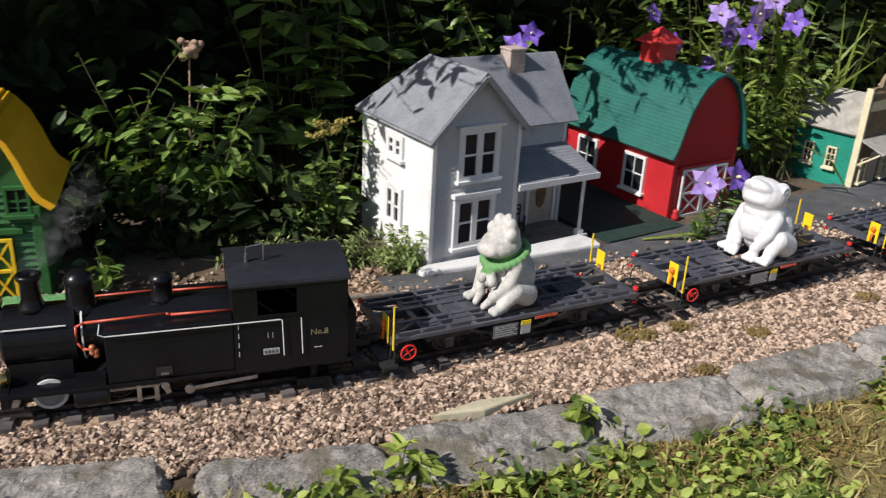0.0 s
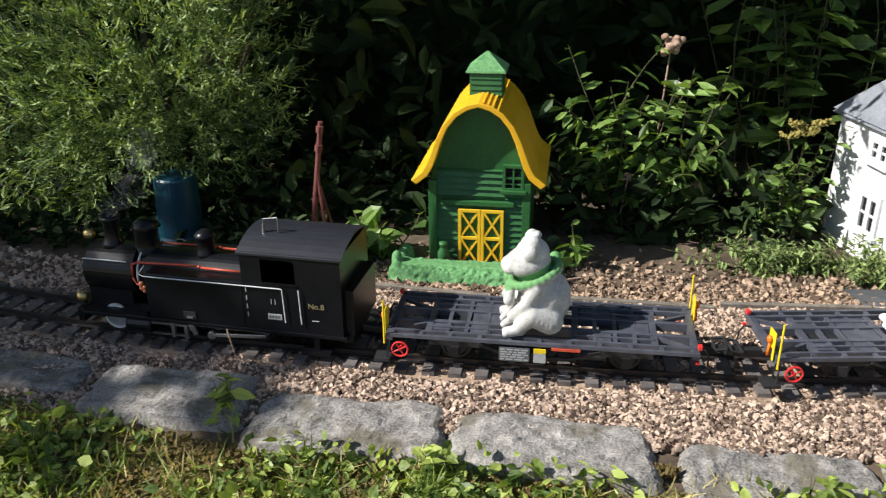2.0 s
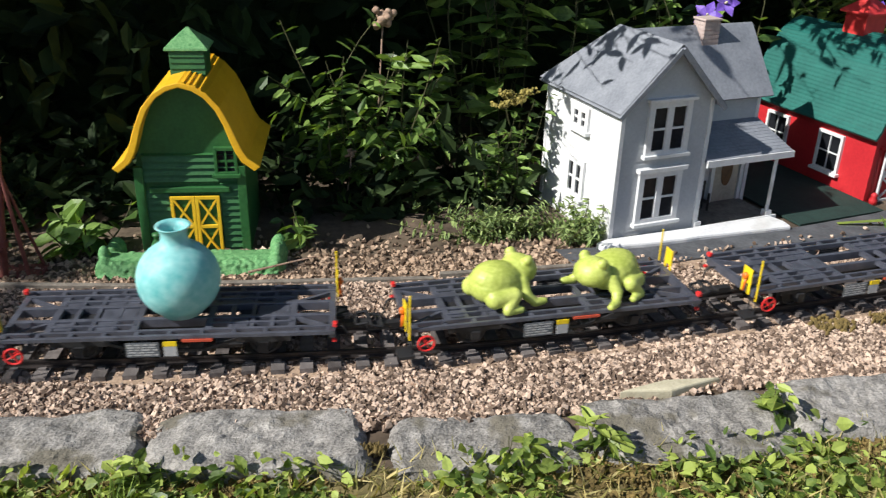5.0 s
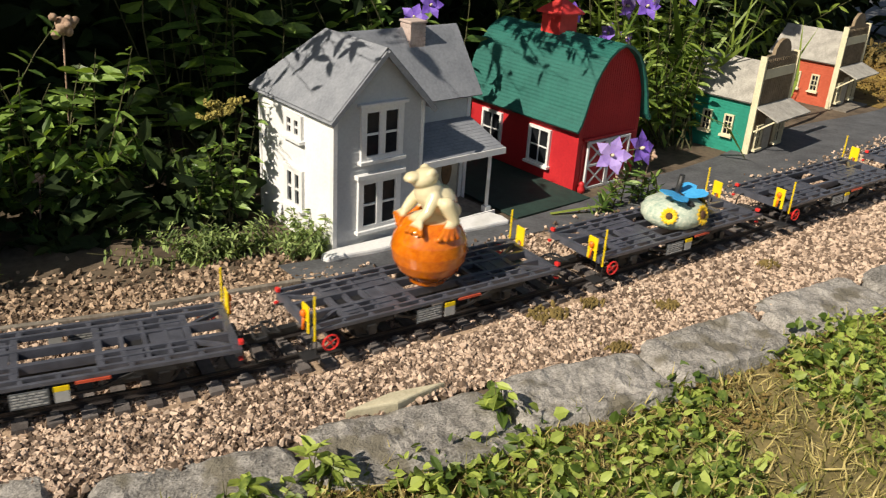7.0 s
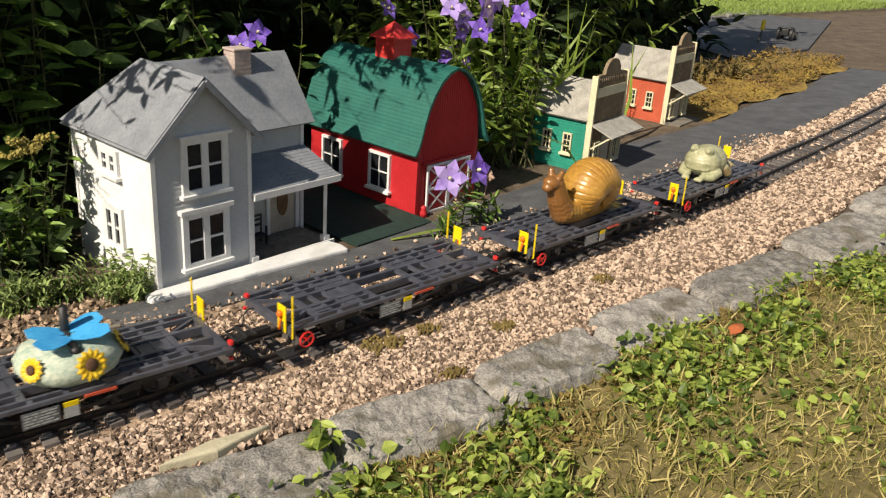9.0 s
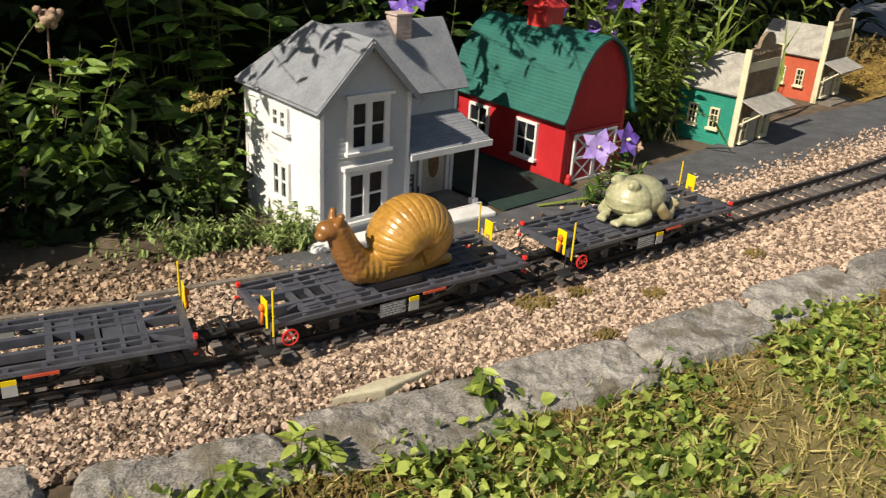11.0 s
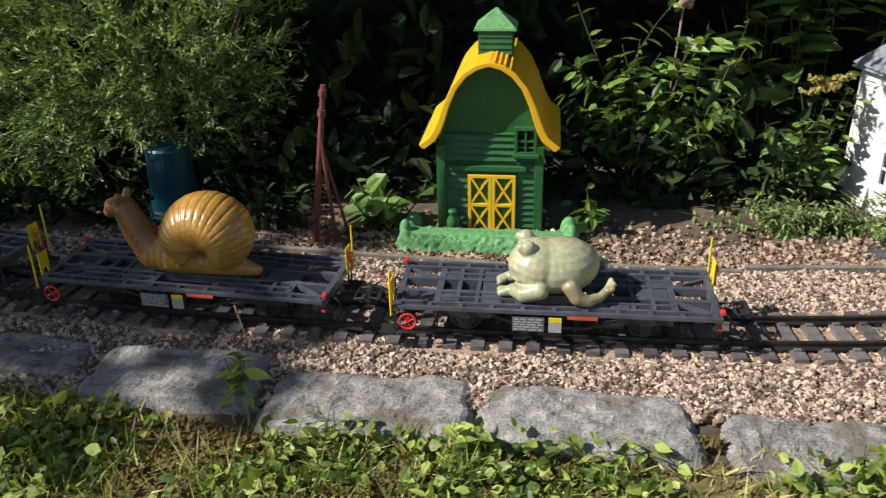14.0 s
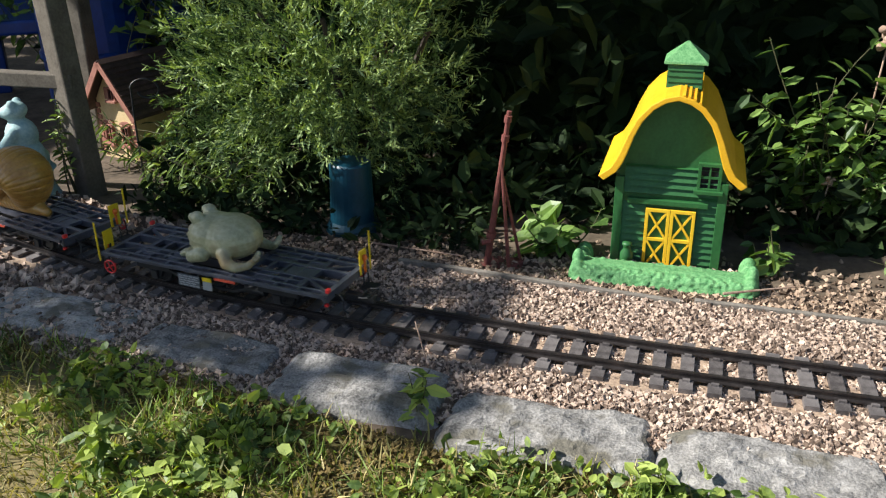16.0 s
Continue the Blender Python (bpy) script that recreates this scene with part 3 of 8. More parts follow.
def build_stones():
    # from and to along the track, front and back edge, top height
    rows = [(-0.97, -0.765, 0.655, 0.735, 0.006), (-0.75, -0.585, 0.63, 0.697, 0.007), (-0.575, -0.402, 0.597, 0.682, 0.009), (-0.397, -0.212, 0.566, 0.654, 0.008), (-0.208, -0.024, 0.556, 0.644, 0.008), (-0.006, 0.160, 0.545, 0.622, 0.005), (0.164, 0.354, 0.545, 0.636, 0.007), (0.358, 0.535, 0.560, 0.644, 0.010), (0.540, 0.720, 0.588, 0.672, 0.008), (0.725, 0.92, 0.617, 0.706, 0.007), (0.935, 1.20, 0.640, 0.735, 0.006), (1.22, 1.5, 0.68, 0.80, 0.005), (1.52, 1.9, 0.76, 0.88, 0.005)]
    for k, (x0, x1, y0, y1, top) in enumerate(rows):
        r = random.Random(k)
        bm = shape()
        nx, ny = 44, 20
        slope = 0.22 if x0 > 0.5 else (-0.16 if x1 < -0.5 else 0.0)
        grid = []
        for i in range(nx + 1):
            line = []
            for j in range(ny + 1):
                u, w = 2 * i / nx - 1, 2 * j / ny - 1
                # a rounded, uneven outline
                q = max(abs(u), abs(w))
                m = (abs(u) ** 9 + abs(w) ** 9) ** (1 / 9) or 1
                uu, ww = (u / m * q, w / m * q) if m else (u, w)
                wob = 1.03 + 0.07 * noise.noise(Vector((uu * 1.9 + k * 9, ww * 1.9, 1.5))) + 0.03 * noise.noise(Vector((uu * 6 + k * 5, ww * 6, 3.5)))
                px, py = (x0 + x1) / 2 + uu * wob * (x1 - x0) / 2, (y0 + y1) / 2 + ww * wob * (y1 - y0) / 2
                py += slope * 0.5 * (px - (x0 + x1) / 2)
                edge = max(0.0, q - 0.84) / 0.16
                z = top - 0.0025 - 0.014 * edge**2.0 + 0.0042 * noise.noise(Vector((px * 22, py * 26, k))) + 0.0024 * noise.noise(Vector((px * 70, py * 80, k))) + 0.0012 * noise.noise(Vector((px * 210, py * 230, k)))
                line.append(bm.verts.new((px, py, z)))
            grid.append(line)
        for a, b in zip(grid, grid[1:]):
            for j in range(ny):
                bm.faces.new((a[j], b[j], b[j + 1], a[j + 1]))
        rim = [grid[i][0] for i in range(nx + 1)] + [grid[nx][j] for j in range(1, ny + 1)] + [grid[i][ny] for i in range(nx - 1, -1, -1)] + [grid[0][j] for j in range(ny - 1, 0, -1)]
        low = [bm.verts.new((v.co.x, v.co.y, -0.04)) for v in rim]
        for i in range(len(rim)):
            bm.faces.new((rim[i], rim[(i + 1) % len(rim)], low[(i + 1) % len(rim)], low[i]))
        bm.faces.new(low)
        solid("edging_stone", bm, M_STONE, "rough grey fieldstone slab edging the gravel", "stone", group="edging stones", smooth=False)
    bm = shape()
    vs = [bm.verts.new(p) for p in ((0.212, 0.636, 0.0075), (0.262, 0.632, 0.0085), (0.318, 0.650, 0.0080), (0.262, 0.652, 0.0070))]
    lo = [bm.verts.new((v.co.x, v.co.y, -0.012)) for v in vs]
    bm.faces.new(vs)
    for i in range(4):
        bm.faces.new((vs[i], vs[(i + 1) % 4], lo[(i + 1) % 4], lo[i]))
    solid("stone_flake", bm, M_PALE, "pale sandy stone flake wedged behind a slab", "stone", bevel=0.002)


def build_track():
    track = thing("railway_track", "garden railway track with bronze rails on dark plastic ties", "railway track", Matrix())
    for side in (-1, 1):
        s = np.linspace(-4.6, 4.2, 420)
        c = beside(s, side * 0.0236)
        bm = shape()
        section = [(-0.0042, 0.0022), (0.0042, 0.0022), (0.0042, 0.0034), (0.0010, 0.0042), (0.0010, 0.0070), (0.0017, 0.0078), (0.0017, RAIL_TOP), (-0.0017, RAIL_TOP), (-0.0017, 0.0078), (-0.0010, 0.0070), (-0.0010, 0.0042), (-0.0042, 0.0034)]
        outs = []
        for d, h in section:
            q = beside(s, side * 0.0236 + d)
            outs.append(np.c_[q, np.full(len(s), h)])
        rings = [[Vector(o[k]) for o in outs] for k in range(len(s))]
        ring_loft(bm, rings)
        part("rail", bm, M_RAIL, track)
    bm = shape()
    box(bm, -0.0065, -0.0445, -0.016, 0.0065, 0.0445, 0.0026)
    for y in (-0.0236, 0.0236):
        for d in (-0.0065, 0.0065):
            box(bm, -0.0035, y + d - 0.0016, 0.0022, 0.0035, y + d + 0.0016, 0.0050)
    tie = mesh_of("tie", bm, M_TIE)
    s_list = np.arange(-2.2, 4.15, 0.0272)
    for s in s_list:
        ob = new("tie", tie)
        ob.parent = track
        jig = random.uniform(-1, 1)
        ob.matrix_basis = on_track(float(s), 0.02) @ pose(0.0006 * jig, 0.001 * jig, 0, 0, 0, 1.2 * jig)


build_ground()
build_pavement()
build_ballast()
build_stones()
build_track()

# ---- buildings ----
HOUSE_TURN = 15.4


def boards(bm, x0, x1, z0, z1, y, step=0.0062, out=0.0016, clip=None):
    """Lapped siding facing -y: each board a wedge, thicker at its foot. clip(z) gives the ends."""
    z = z0
    while z < z1 - 0.001:
        a, b = clip(z + step / 2) if clip else (x0, x1)
        if b - a > 0.004:
            t = min(z + step, z1)
            vs = [bm.verts.new(p) for p in ((a, y, z), (b, y, z), (b, y - out, z), (a, y - out, z), (a, y, t), (b, y, t))]
            for f in ((3, 2, 5, 4), (0, 3, 4), (1, 5, 2), (0, 1, 2, 3)):
                bm.faces.new([vs[i] for i in f])
        z += step


def sash_window(parent, m, w, h, cols=1, rows=2, trim=M_WHITE, head=0.0, lights=1, cell=0.0014, frame=0.0062):
    """A window facing -y, its foot at m; lights: sashes side by side."""
    win = new("window")
    win.parent, win.matrix_basis = parent, m
    bm = shape()
    f = frame
    box(bm, 0, -0.0045, 0, f, 0.003, h)
    box(bm, w - f, -0.0045, 0, w, 0.003, h)
    box(bm, f, -0.0045, h - f, w - f, 0.003, h)
    box(bm, f, -0.0045, 0, w - f, 0.003, f * 0.7)
    for k in range(1, lights):
        x = w * k / lights
        box(bm, x - f * 0.55, -0.0042, f * 0.7, x + f * 0.55, 0.003, h - f)
    part("window_frame", bm, trim, win, bevel=0.0004)
    if head:
        bm = shape()
        box(bm, -0.004, -0.009, h, w + 0.004, 0.002, h + head)
        part("window_head", bm, trim, win, bevel=0.0004)
    bm = shape()
    box(bm, -0.003, -0.0085, -0.004, w + 0.003, 0.002, 0.0005)
    part("window_sill", bm, trim, win, bevel=0.0004)
    for k in range(lights):
        a, b = w * k / lights + f * (0.9 if k == 0 else 0.5), w * (k + 1) / lights - f * (0.9 if k == lights - 1 else 0.5)
        bm = shape()
        box(bm, a - 0.001, -0.0012, 0.002, b + 0.001, 0.001, h - 0.003)
        part("pane", bm, M_DARKGLASS, win)
        bm = shape()
        for i in range(1, rows):
            z = f * 0.7 + (h - 1.7 * f) * i / rows
            box(bm, a, -0.0030, z - cell, b, 0.0005, z + cell)
        for i in range(1, cols):
            x = a + (b - a) * i / cols
            box(bm, x - cell * 0.8, -0.0032, f * 0.7, x + cell * 0.8, 0.0005, h - f)
        part("glazing_bar", bm, trim, win)


def slab_roof(bm, a, b, c, d, t):
    """A roof slope with thickness from its four corners."""
    n = (Vector(b) - Vector(a)).cross(Vector(d) - Vector(a)).normalized() * t
    top = [bm.verts.new(Vector(p) + n) for p in (a, b, c, d)]
    low = [bm.verts.new(p) for p in (a, b, c, d)]
    bm.faces.new(top)
    bm.faces.new(low[::-1])
    for i in range(4):
        bm.faces.new((low[i], low[(i + 1) % 4], top[(i + 1) % 4], top[i]))


def slates(parent, material, a, b, c, d, rows, lift=0.0016):
    """Courses of a roof slope from eave a-b up to ridge d-c, each lapping the next."""
    a, b, c, d = (Vector(p) for p in (a, b, c, d))
    n = (b - a).cross(d - a).normalized()
    for k in range(rows):
        u, v = k / rows, min((k + 1.12) / rows, 1.0)
        p = [a.lerp(d, u), b.lerp(c, u), b.lerp(c, v), a.lerp(d, v)]
        bm = shape()
        vs = [bm.verts.new(p[0] + n * lift), bm.verts.new(p[1] + n * lift), bm.verts.new(p[2] + n * 0.0003), bm.verts.new(p[3] + n * 0.0003), bm.verts.new(p[0]), bm.verts.new(p[1])]
        bm.faces.new(vs[:4])
        bm.faces.new((vs[4], vs[5], vs[1], vs[0]))
        bm.faces.new((vs[0], vs[3], vs[4]))
        bm.faces.new((vs[1], vs[5], vs[2]))
        part("shingle_course", bm, material, parent)


def farmhouse():
    h = thing("farmhouse", "white two-storey model farmhouse with grey roof and porch", "model house", pose(0.315, 0.998, -0.0155, 0, 0, HOUSE_TURN))
    W, D, E, R = 0.137, 0.184, 0.193, 0.262
    bm = shape()
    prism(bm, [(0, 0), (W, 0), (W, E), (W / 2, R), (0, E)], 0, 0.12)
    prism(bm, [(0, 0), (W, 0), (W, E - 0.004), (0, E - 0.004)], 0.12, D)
    # front wall takes the greyed white: its shade is in the colour
    part("front_wing_wall", bm, M_SHADEWALL, h, "white gabled wall with shade greyed into its colour")
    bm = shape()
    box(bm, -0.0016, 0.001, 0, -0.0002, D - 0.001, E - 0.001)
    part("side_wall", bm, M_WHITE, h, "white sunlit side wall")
    bm = shape()
    boards(bm, -D + 0.002, -0.002, 0.004, E - 0.002, 0.0, 0.0058, 0.0009)
    part("side_siding", bm, M_WHITE, h, at=pose(-0.0016, 0, 0, 0, 0, -90))
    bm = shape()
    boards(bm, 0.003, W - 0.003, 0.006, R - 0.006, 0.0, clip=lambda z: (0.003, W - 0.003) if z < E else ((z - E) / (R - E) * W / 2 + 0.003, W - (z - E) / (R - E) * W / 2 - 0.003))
    part("front_siding", bm, M_SHADEWALL, h)
    # corner boards
    for x0, x1 in ((-0.003, 0.0035), (W - 0.0035, W + 0.002)):
        bm = shape()
        box(bm, x0, -0.0030, 0, x1, 0.004, E)
        part("corner_board", bm, M_WHITE, h, bevel=0.0005)
    bm = shape()
    box(bm, -0.0035, D - 0.004, 0, 0.0, D + 0.002, E)
    part("corner_board", bm, M_WHITE, h)
    # rear wing, its ridge across the front wing's
    bm = shape()
    y0, y1, ym, x1 = 0.073, 0.184, 0.128, 0.283
    a = [(y0, 0), (y1, 0), (y1, 0.178), (ym, 0.250), (y0, 0.178)]
    ring_loft(bm, [[Vector((x, y, z)) for y, z in a] for x in (W - 0.002, x1)])
    part("rear_wing_wall", bm, M_SHADEWALL, h)
    bm = shape()
    boards(bm, W + 0.002, x1 - 0.002, 0.004, 0.174, y0)
    part("rear_siding", bm, M_SHADEWALL, h)
    bm = shape()
    box(bm, x1 - 0.004, y0 - 0.003, 0, x1 + 0.002, y0 + 0.003, 0.170)
    part("corner_board", bm, M_WHITE, h)
    # roofs
    o, back, xr, ye = 0.012, 0.196, 0.296, 0.061
    zl = E - o * (R - E) / (W / 2)
    ze, zr = 0.1665, 0.2555
    bm = shape()
    slab_roof(bm, (-o, -o, zl), (W / 2, -o, R + 0.001), (W / 2, ym, R + 0.001), (-o, back, zl), -0.004)
    slope = part("roof_slope", bm, M_SLATE, h)
    slates(slope, M_SLATE, (-o, back, zl + 0.0042), (-o, -o, zl + 0.0042), (W / 2, -o, R + 0.0052), (W / 2, ym, R + 0.0052), 16, 0.0004)
    bm = shape()
    slab_roof(bm, (W + o, -o, zl), (W + o, 0.076, zl), (W / 2, ym, R + 0.001), (W / 2, -o, R + 0.001), 0.004)
    slope = part("roof_slope", bm, M_SLATE, h)
    slates(slope, M_SLATE, (W + o, -o, zl + 0.0042), (W + o, 0.076, zl + 0.0042), (W / 2, ym, R + 0.0052), (W / 2, -o, R + 0.0052), 16, 0.0004)
    bm = shape()
    slab_roof(bm, (W - 0.02, ye, ze), (xr, ye, ze), (xr, ym, zr), (W / 2, ym, zr), 0.004)
    slope = part("roof_slope", bm, M_SLATE, h)
    slates(slope, M_SLATE, (W + 0.012, ye, ze + 0.0046), (xr, ye, ze + 0.0046), (xr, ym, zr + 0.0046), (W / 2 + 0.006, ym, zr + 0.0046), 18, 0.0010)
    bm = shape()
    slab_roof(bm, (xr, back, ze), (W / 2, back, ze + 0.004), (W / 2, ym, zr), (xr, ym, zr), 0.004)
    part("roof_slope", bm, M_SLATE, h)
    bm = shape()
    hip = [bm.verts.new(p) for p in ((-o, back, zl), (W / 2, ym, R + 0.005), (W / 2 + 0.02, back, ze + 0.004), (W / 2, back - 0.03, ze))]
    for f in ((0, 1, 2), (0, 3, 1), (1, 3, 2), (0, 2, 3)):
        bm.faces.new([hip[k] for k in f])
    part("roof_hip", bm, M_SLATE, h)
    for a, b in (((-o, -o - 0.001, zl - 0.001), (W / 2, -o - 0.001, R - 0.001)), ((W / 2, -o - 0.001, R - 0.001), (W + o, -o - 0.001, zl - 0.001))):
        bm = shape()
        bar(bm, a, b, 0.003, 0.006)
        part("bargeboard", bm, M_SLATE, h, "dark grey verge board")
    # windows
    sash_window(h, pose(0.037, -0.001, 0.124), 0.066, 0.071, 1, 2, head=0.004, lights=2, frame=0.0085)
    sash_window(h, pose(0.034, -0.001, 0.029), 0.068, 0.072, 1, 2, head=0.006, lights=2, frame=0.0085)
    sash_window(h, pose(-0.0022, 0.112, 0.1375, 0, 0, -90), 0.044, 0.033, 1, 2, lights=2, frame=0.008)
    sash_window(h, pose(-0.0022, 0.113, 0.041, 0, 0, -90), 0.046, 0.056, 1, 2, lights=2, frame=0.008)
    # porch
    px = 0.285
    bm = shape()
    slab_roof(bm, (W + 0.001, -0.008, 0.103), (px, -0.008, 0.103), (px, y0, 0.130), (W + 0.001, y0, 0.130), 0.004)
    slope = part("porch_roof", bm, M_SLATE, h)
    slates(slope, M_SLATE, (W + 0.001, -0.008, 0.1075), (px, -0.008, 0.1075), (px, y0, 0.1345), (W + 0.001, y0, 0.1345), 12, 0.0008)
    bm = shape()
    box(bm, W + 0.001, -0.0105, 0.0985, px + 0.002, -0.0075, 0.1075)
    part("porch_fascia", bm, M_WHITE, h, "white gutter board")
    bm = shape()
    box(bm, W + 0.0025, -0.006, 0, 0.275, y0 - 0.002, 0.009)
    part("porch_floor", bm, M_WOOD, h)
    bm = shape()
    box(bm, W, -0.009, 0.0, 0.277, -0.0062, 0.012)
    part("porch_trim", bm, M_WHITE, h)
    for x in (0.2665, 0.1415):
        bm = shape()
        rod(bm, (x, 0.0, 0.010), (x, 0.0, 0.099), 0.0027 if x > 0.2 else 0.0018, seg=10)
        box(bm, x - 0.005, -0.005, 0.008, x + 0.005, 0.005, 0.018)
        part("porch_post", bm, M_WHITE, h)
    bm = shape()
    box(bm, 0.222, y0 - 0.004, 0.009, 0.266, y0 - 0.001, 0.098)
    door = part("front_door", bm, M_DOOR, h, "cream door with oval pane")
    bm = shape()
    lathe(bm, [(0.0001, -0.001), (1, -0.001), (1, 0.001), (0.0001, 0.001)], 24, Matrix.Translation((0.244, y0 - 0.0045, 0.056)) @ Matrix.Rotation(math.pi / 2, 4, "X") @ Matrix.Diagonal((0.0095, 0.023, 1, 1)))
    part("oval_pane", bm, M_DOORGLASS, door)
    for x in (0.215, 0.268):
        bm = shape()
        box(bm, x, y0 - 0.006, 0.009, x + 0.006, y0 - 0.001, 0.104)
        part("door_jamb", bm, M_WHITE, h)
    # little porch bench
    bm = shape()
    yb = y0 - 0.012
    box(bm, 0.168, yb - 0.020, 0.022, 0.196, yb - 0.005, 0.0235)
    for x in (0.169, 0.195):
        box(bm, x - 0.001, yb - 0.020, 0.009, x + 0.001, yb - 0.017, 0.036)
        box(bm, x - 0.001, yb - 0.007, 0.009, x + 0.001, yb - 0.005, 0.050)
    for z in (0.034, 0.042, 0.048):
        box(bm, 0.168, yb - 0.007, z, 0.196, yb - 0.005, z + 0.003)
    part("porch_bench", bm, M_IRON, h, "small dark bench")
    # chimney
    bm = shape()
    box(bm, 0.196, 0.108, 0.215, 0.222, 0.132, 0.268)
    ch = part("chimney", bm, M_BRICK, h, "pale pink brick chimney", bevel=0.0006)
    for k in range(7):
        bm = shape()
        box(bm, 0.1955, 0.1075, 0.226 + 0.006 * k, 0.2225, 0.1325, 0.2306 + 0.006 * k)
        part("brick_course", bm, M_BRICK, ch)
    bm = shape()
    box(bm, 0.194, 0.106, 0.2682, 0.224, 0.134, 0.2715)
    part("chimney_cap", bm, M_BRICK, ch, bevel=0.0008)
    # worn white step laid askew before the house
    bm = shape()
    r = random.Random(12)
    front = [(-0.026 + 0.29 * k / 14, -0.026 - 0.027 * k / 14 + r.uniform(-0.0018, 0.0018)) for k in range(15)]
    rear = [(0.268, -0.034), (0.262, -0.0125), (0.14, -0.0105), (-0.006, -0.004), (-0.026, -0.010)]
    ring_loft(bm, [[Vector((x, y, z)) for x, y in front + rear] for z in (-0.004, 0.0125)])
    solid("doorstep_slab", bm, M_WHITE, "worn white stone step laid before the farmhouse", "step", pose(0.315, 0.998, -0.0135, 0, 0, HOUSE_TURN), smooth=False, bevel=0.003)


def arched_roof(bm, cx, half, inner, y0, y1):
    outer = [(cx - x, z) for x, z in half[::-1]] + [(cx + x, z) for x, z in half[1:]]
    under = [(cx - x, z) for x, z in inner[::-1]] + [(cx + x, z) for x, z in inner[1:]]
    for i in range(len(outer) - 1):
        quad = [outer[i], outer[i + 1], under[i + 1], under[i]]
        a = [bm.verts.new((x, y0, z)) for x, z in quad]
        b = [bm.verts.new((x, y1, z)) for x, z in quad]
        for k in range(4):
            if k in (0, 2) or (k == 3 and i == 0) or (k == 1 and i == len(outer) - 2):
                bm.faces.new((a[k], a[(k + 1) % 4], b[(k + 1) % 4], b[k]))
        bm.faces.new(a[::-1])
        bm.faces.new(b)
    bmesh.ops.remove_doubles(bm, verts=bm.verts, dist=1e-6)


def ribs(parent, material, cx, half, y0, y1, step=0.0062, h=0.0011):
    """Raised laps along a bowed roof."""
    pts = [Vector((x, 0, z)) for x, z in half]
    lens = np.r_[0, np.cumsum([(b - a).length for a, b in zip(pts, pts[1:])])]
    for d in np.arange(step, lens[-1], step):
        x, z = np.interp(d, lens, [p.x for p in pts]), np.interp(d, lens, [p.z for p in pts])
        x2, z2 = np.interp(d - 0.6 * step, lens, [p.x for p in pts]), np.interp(d - 0.6 * step, lens, [p.z for p in pts])
        nx, nz = (z2 - z), (x - x2)
        k = h / math.hypot(nx, nz)
        for sgn in (-1, 1):
            bm = shape()
            vs = [bm.verts.new(p) for p in ((cx + sgn * x, y0, z), (cx + sgn * x, y1, z), (cx + sgn * (x + nx * k), y1, z + nz * k), (cx + sgn * (x + nx * k), y0, z + nz * k), (cx + sgn * x2, y0, z2), (cx + sgn * x2, y1, z2))]
            for f in ((0, 1, 2, 3), (3, 2, 5, 4), (0, 3, 4), (1, 5, 2)):
                bm.faces.new([vs[i] for i in f])
            part("roof_lap", bm, material, parent)


def cross_door(parent, m, w, h, material, leaves=2, t=0.0042, back=None, name="barn_door"):
    for k in range(leaves):
        lw = w / leaves
        leaf = new(name)
        leaf.parent, leaf.matrix_basis = parent, m @ Matrix.Translation((k * lw, 0, 0))
        bm = shape()
        for x0, x1 in ((0.0002, t), (lw - t, lw - 0.0002)):
            box(bm, x0, -0.004, 0, x1, 0, h)
        for z in (0, h / 2 - t / 2, h - t):
            box(bm, t, -0.004, z, lw - t, 0, z + t)
        part("door_frame", bm, material, leaf, bevel=0.0004)
        bm = shape()
        for z0, z1 in ((t, h / 2 - t / 2), (h / 2 + t / 2, h - t)):
            bar(bm, (t, -0.0022, z0), (lw - t, -0.0022, z1), 0.0024, t * 0.6)
            bar(bm, (t, -0.0027, z1), (lw - t, -0.0027, z0), 0.0024, t * 0.6)
        part("cross_brace", bm, material, leaf)
        bm = shape()
        box(bm, 0.001, -0.0009, 0.001, lw - 0.001, 0.0006, h - 0.001)
        part("door_panel", bm, back or M_BARNGREEN, leaf)


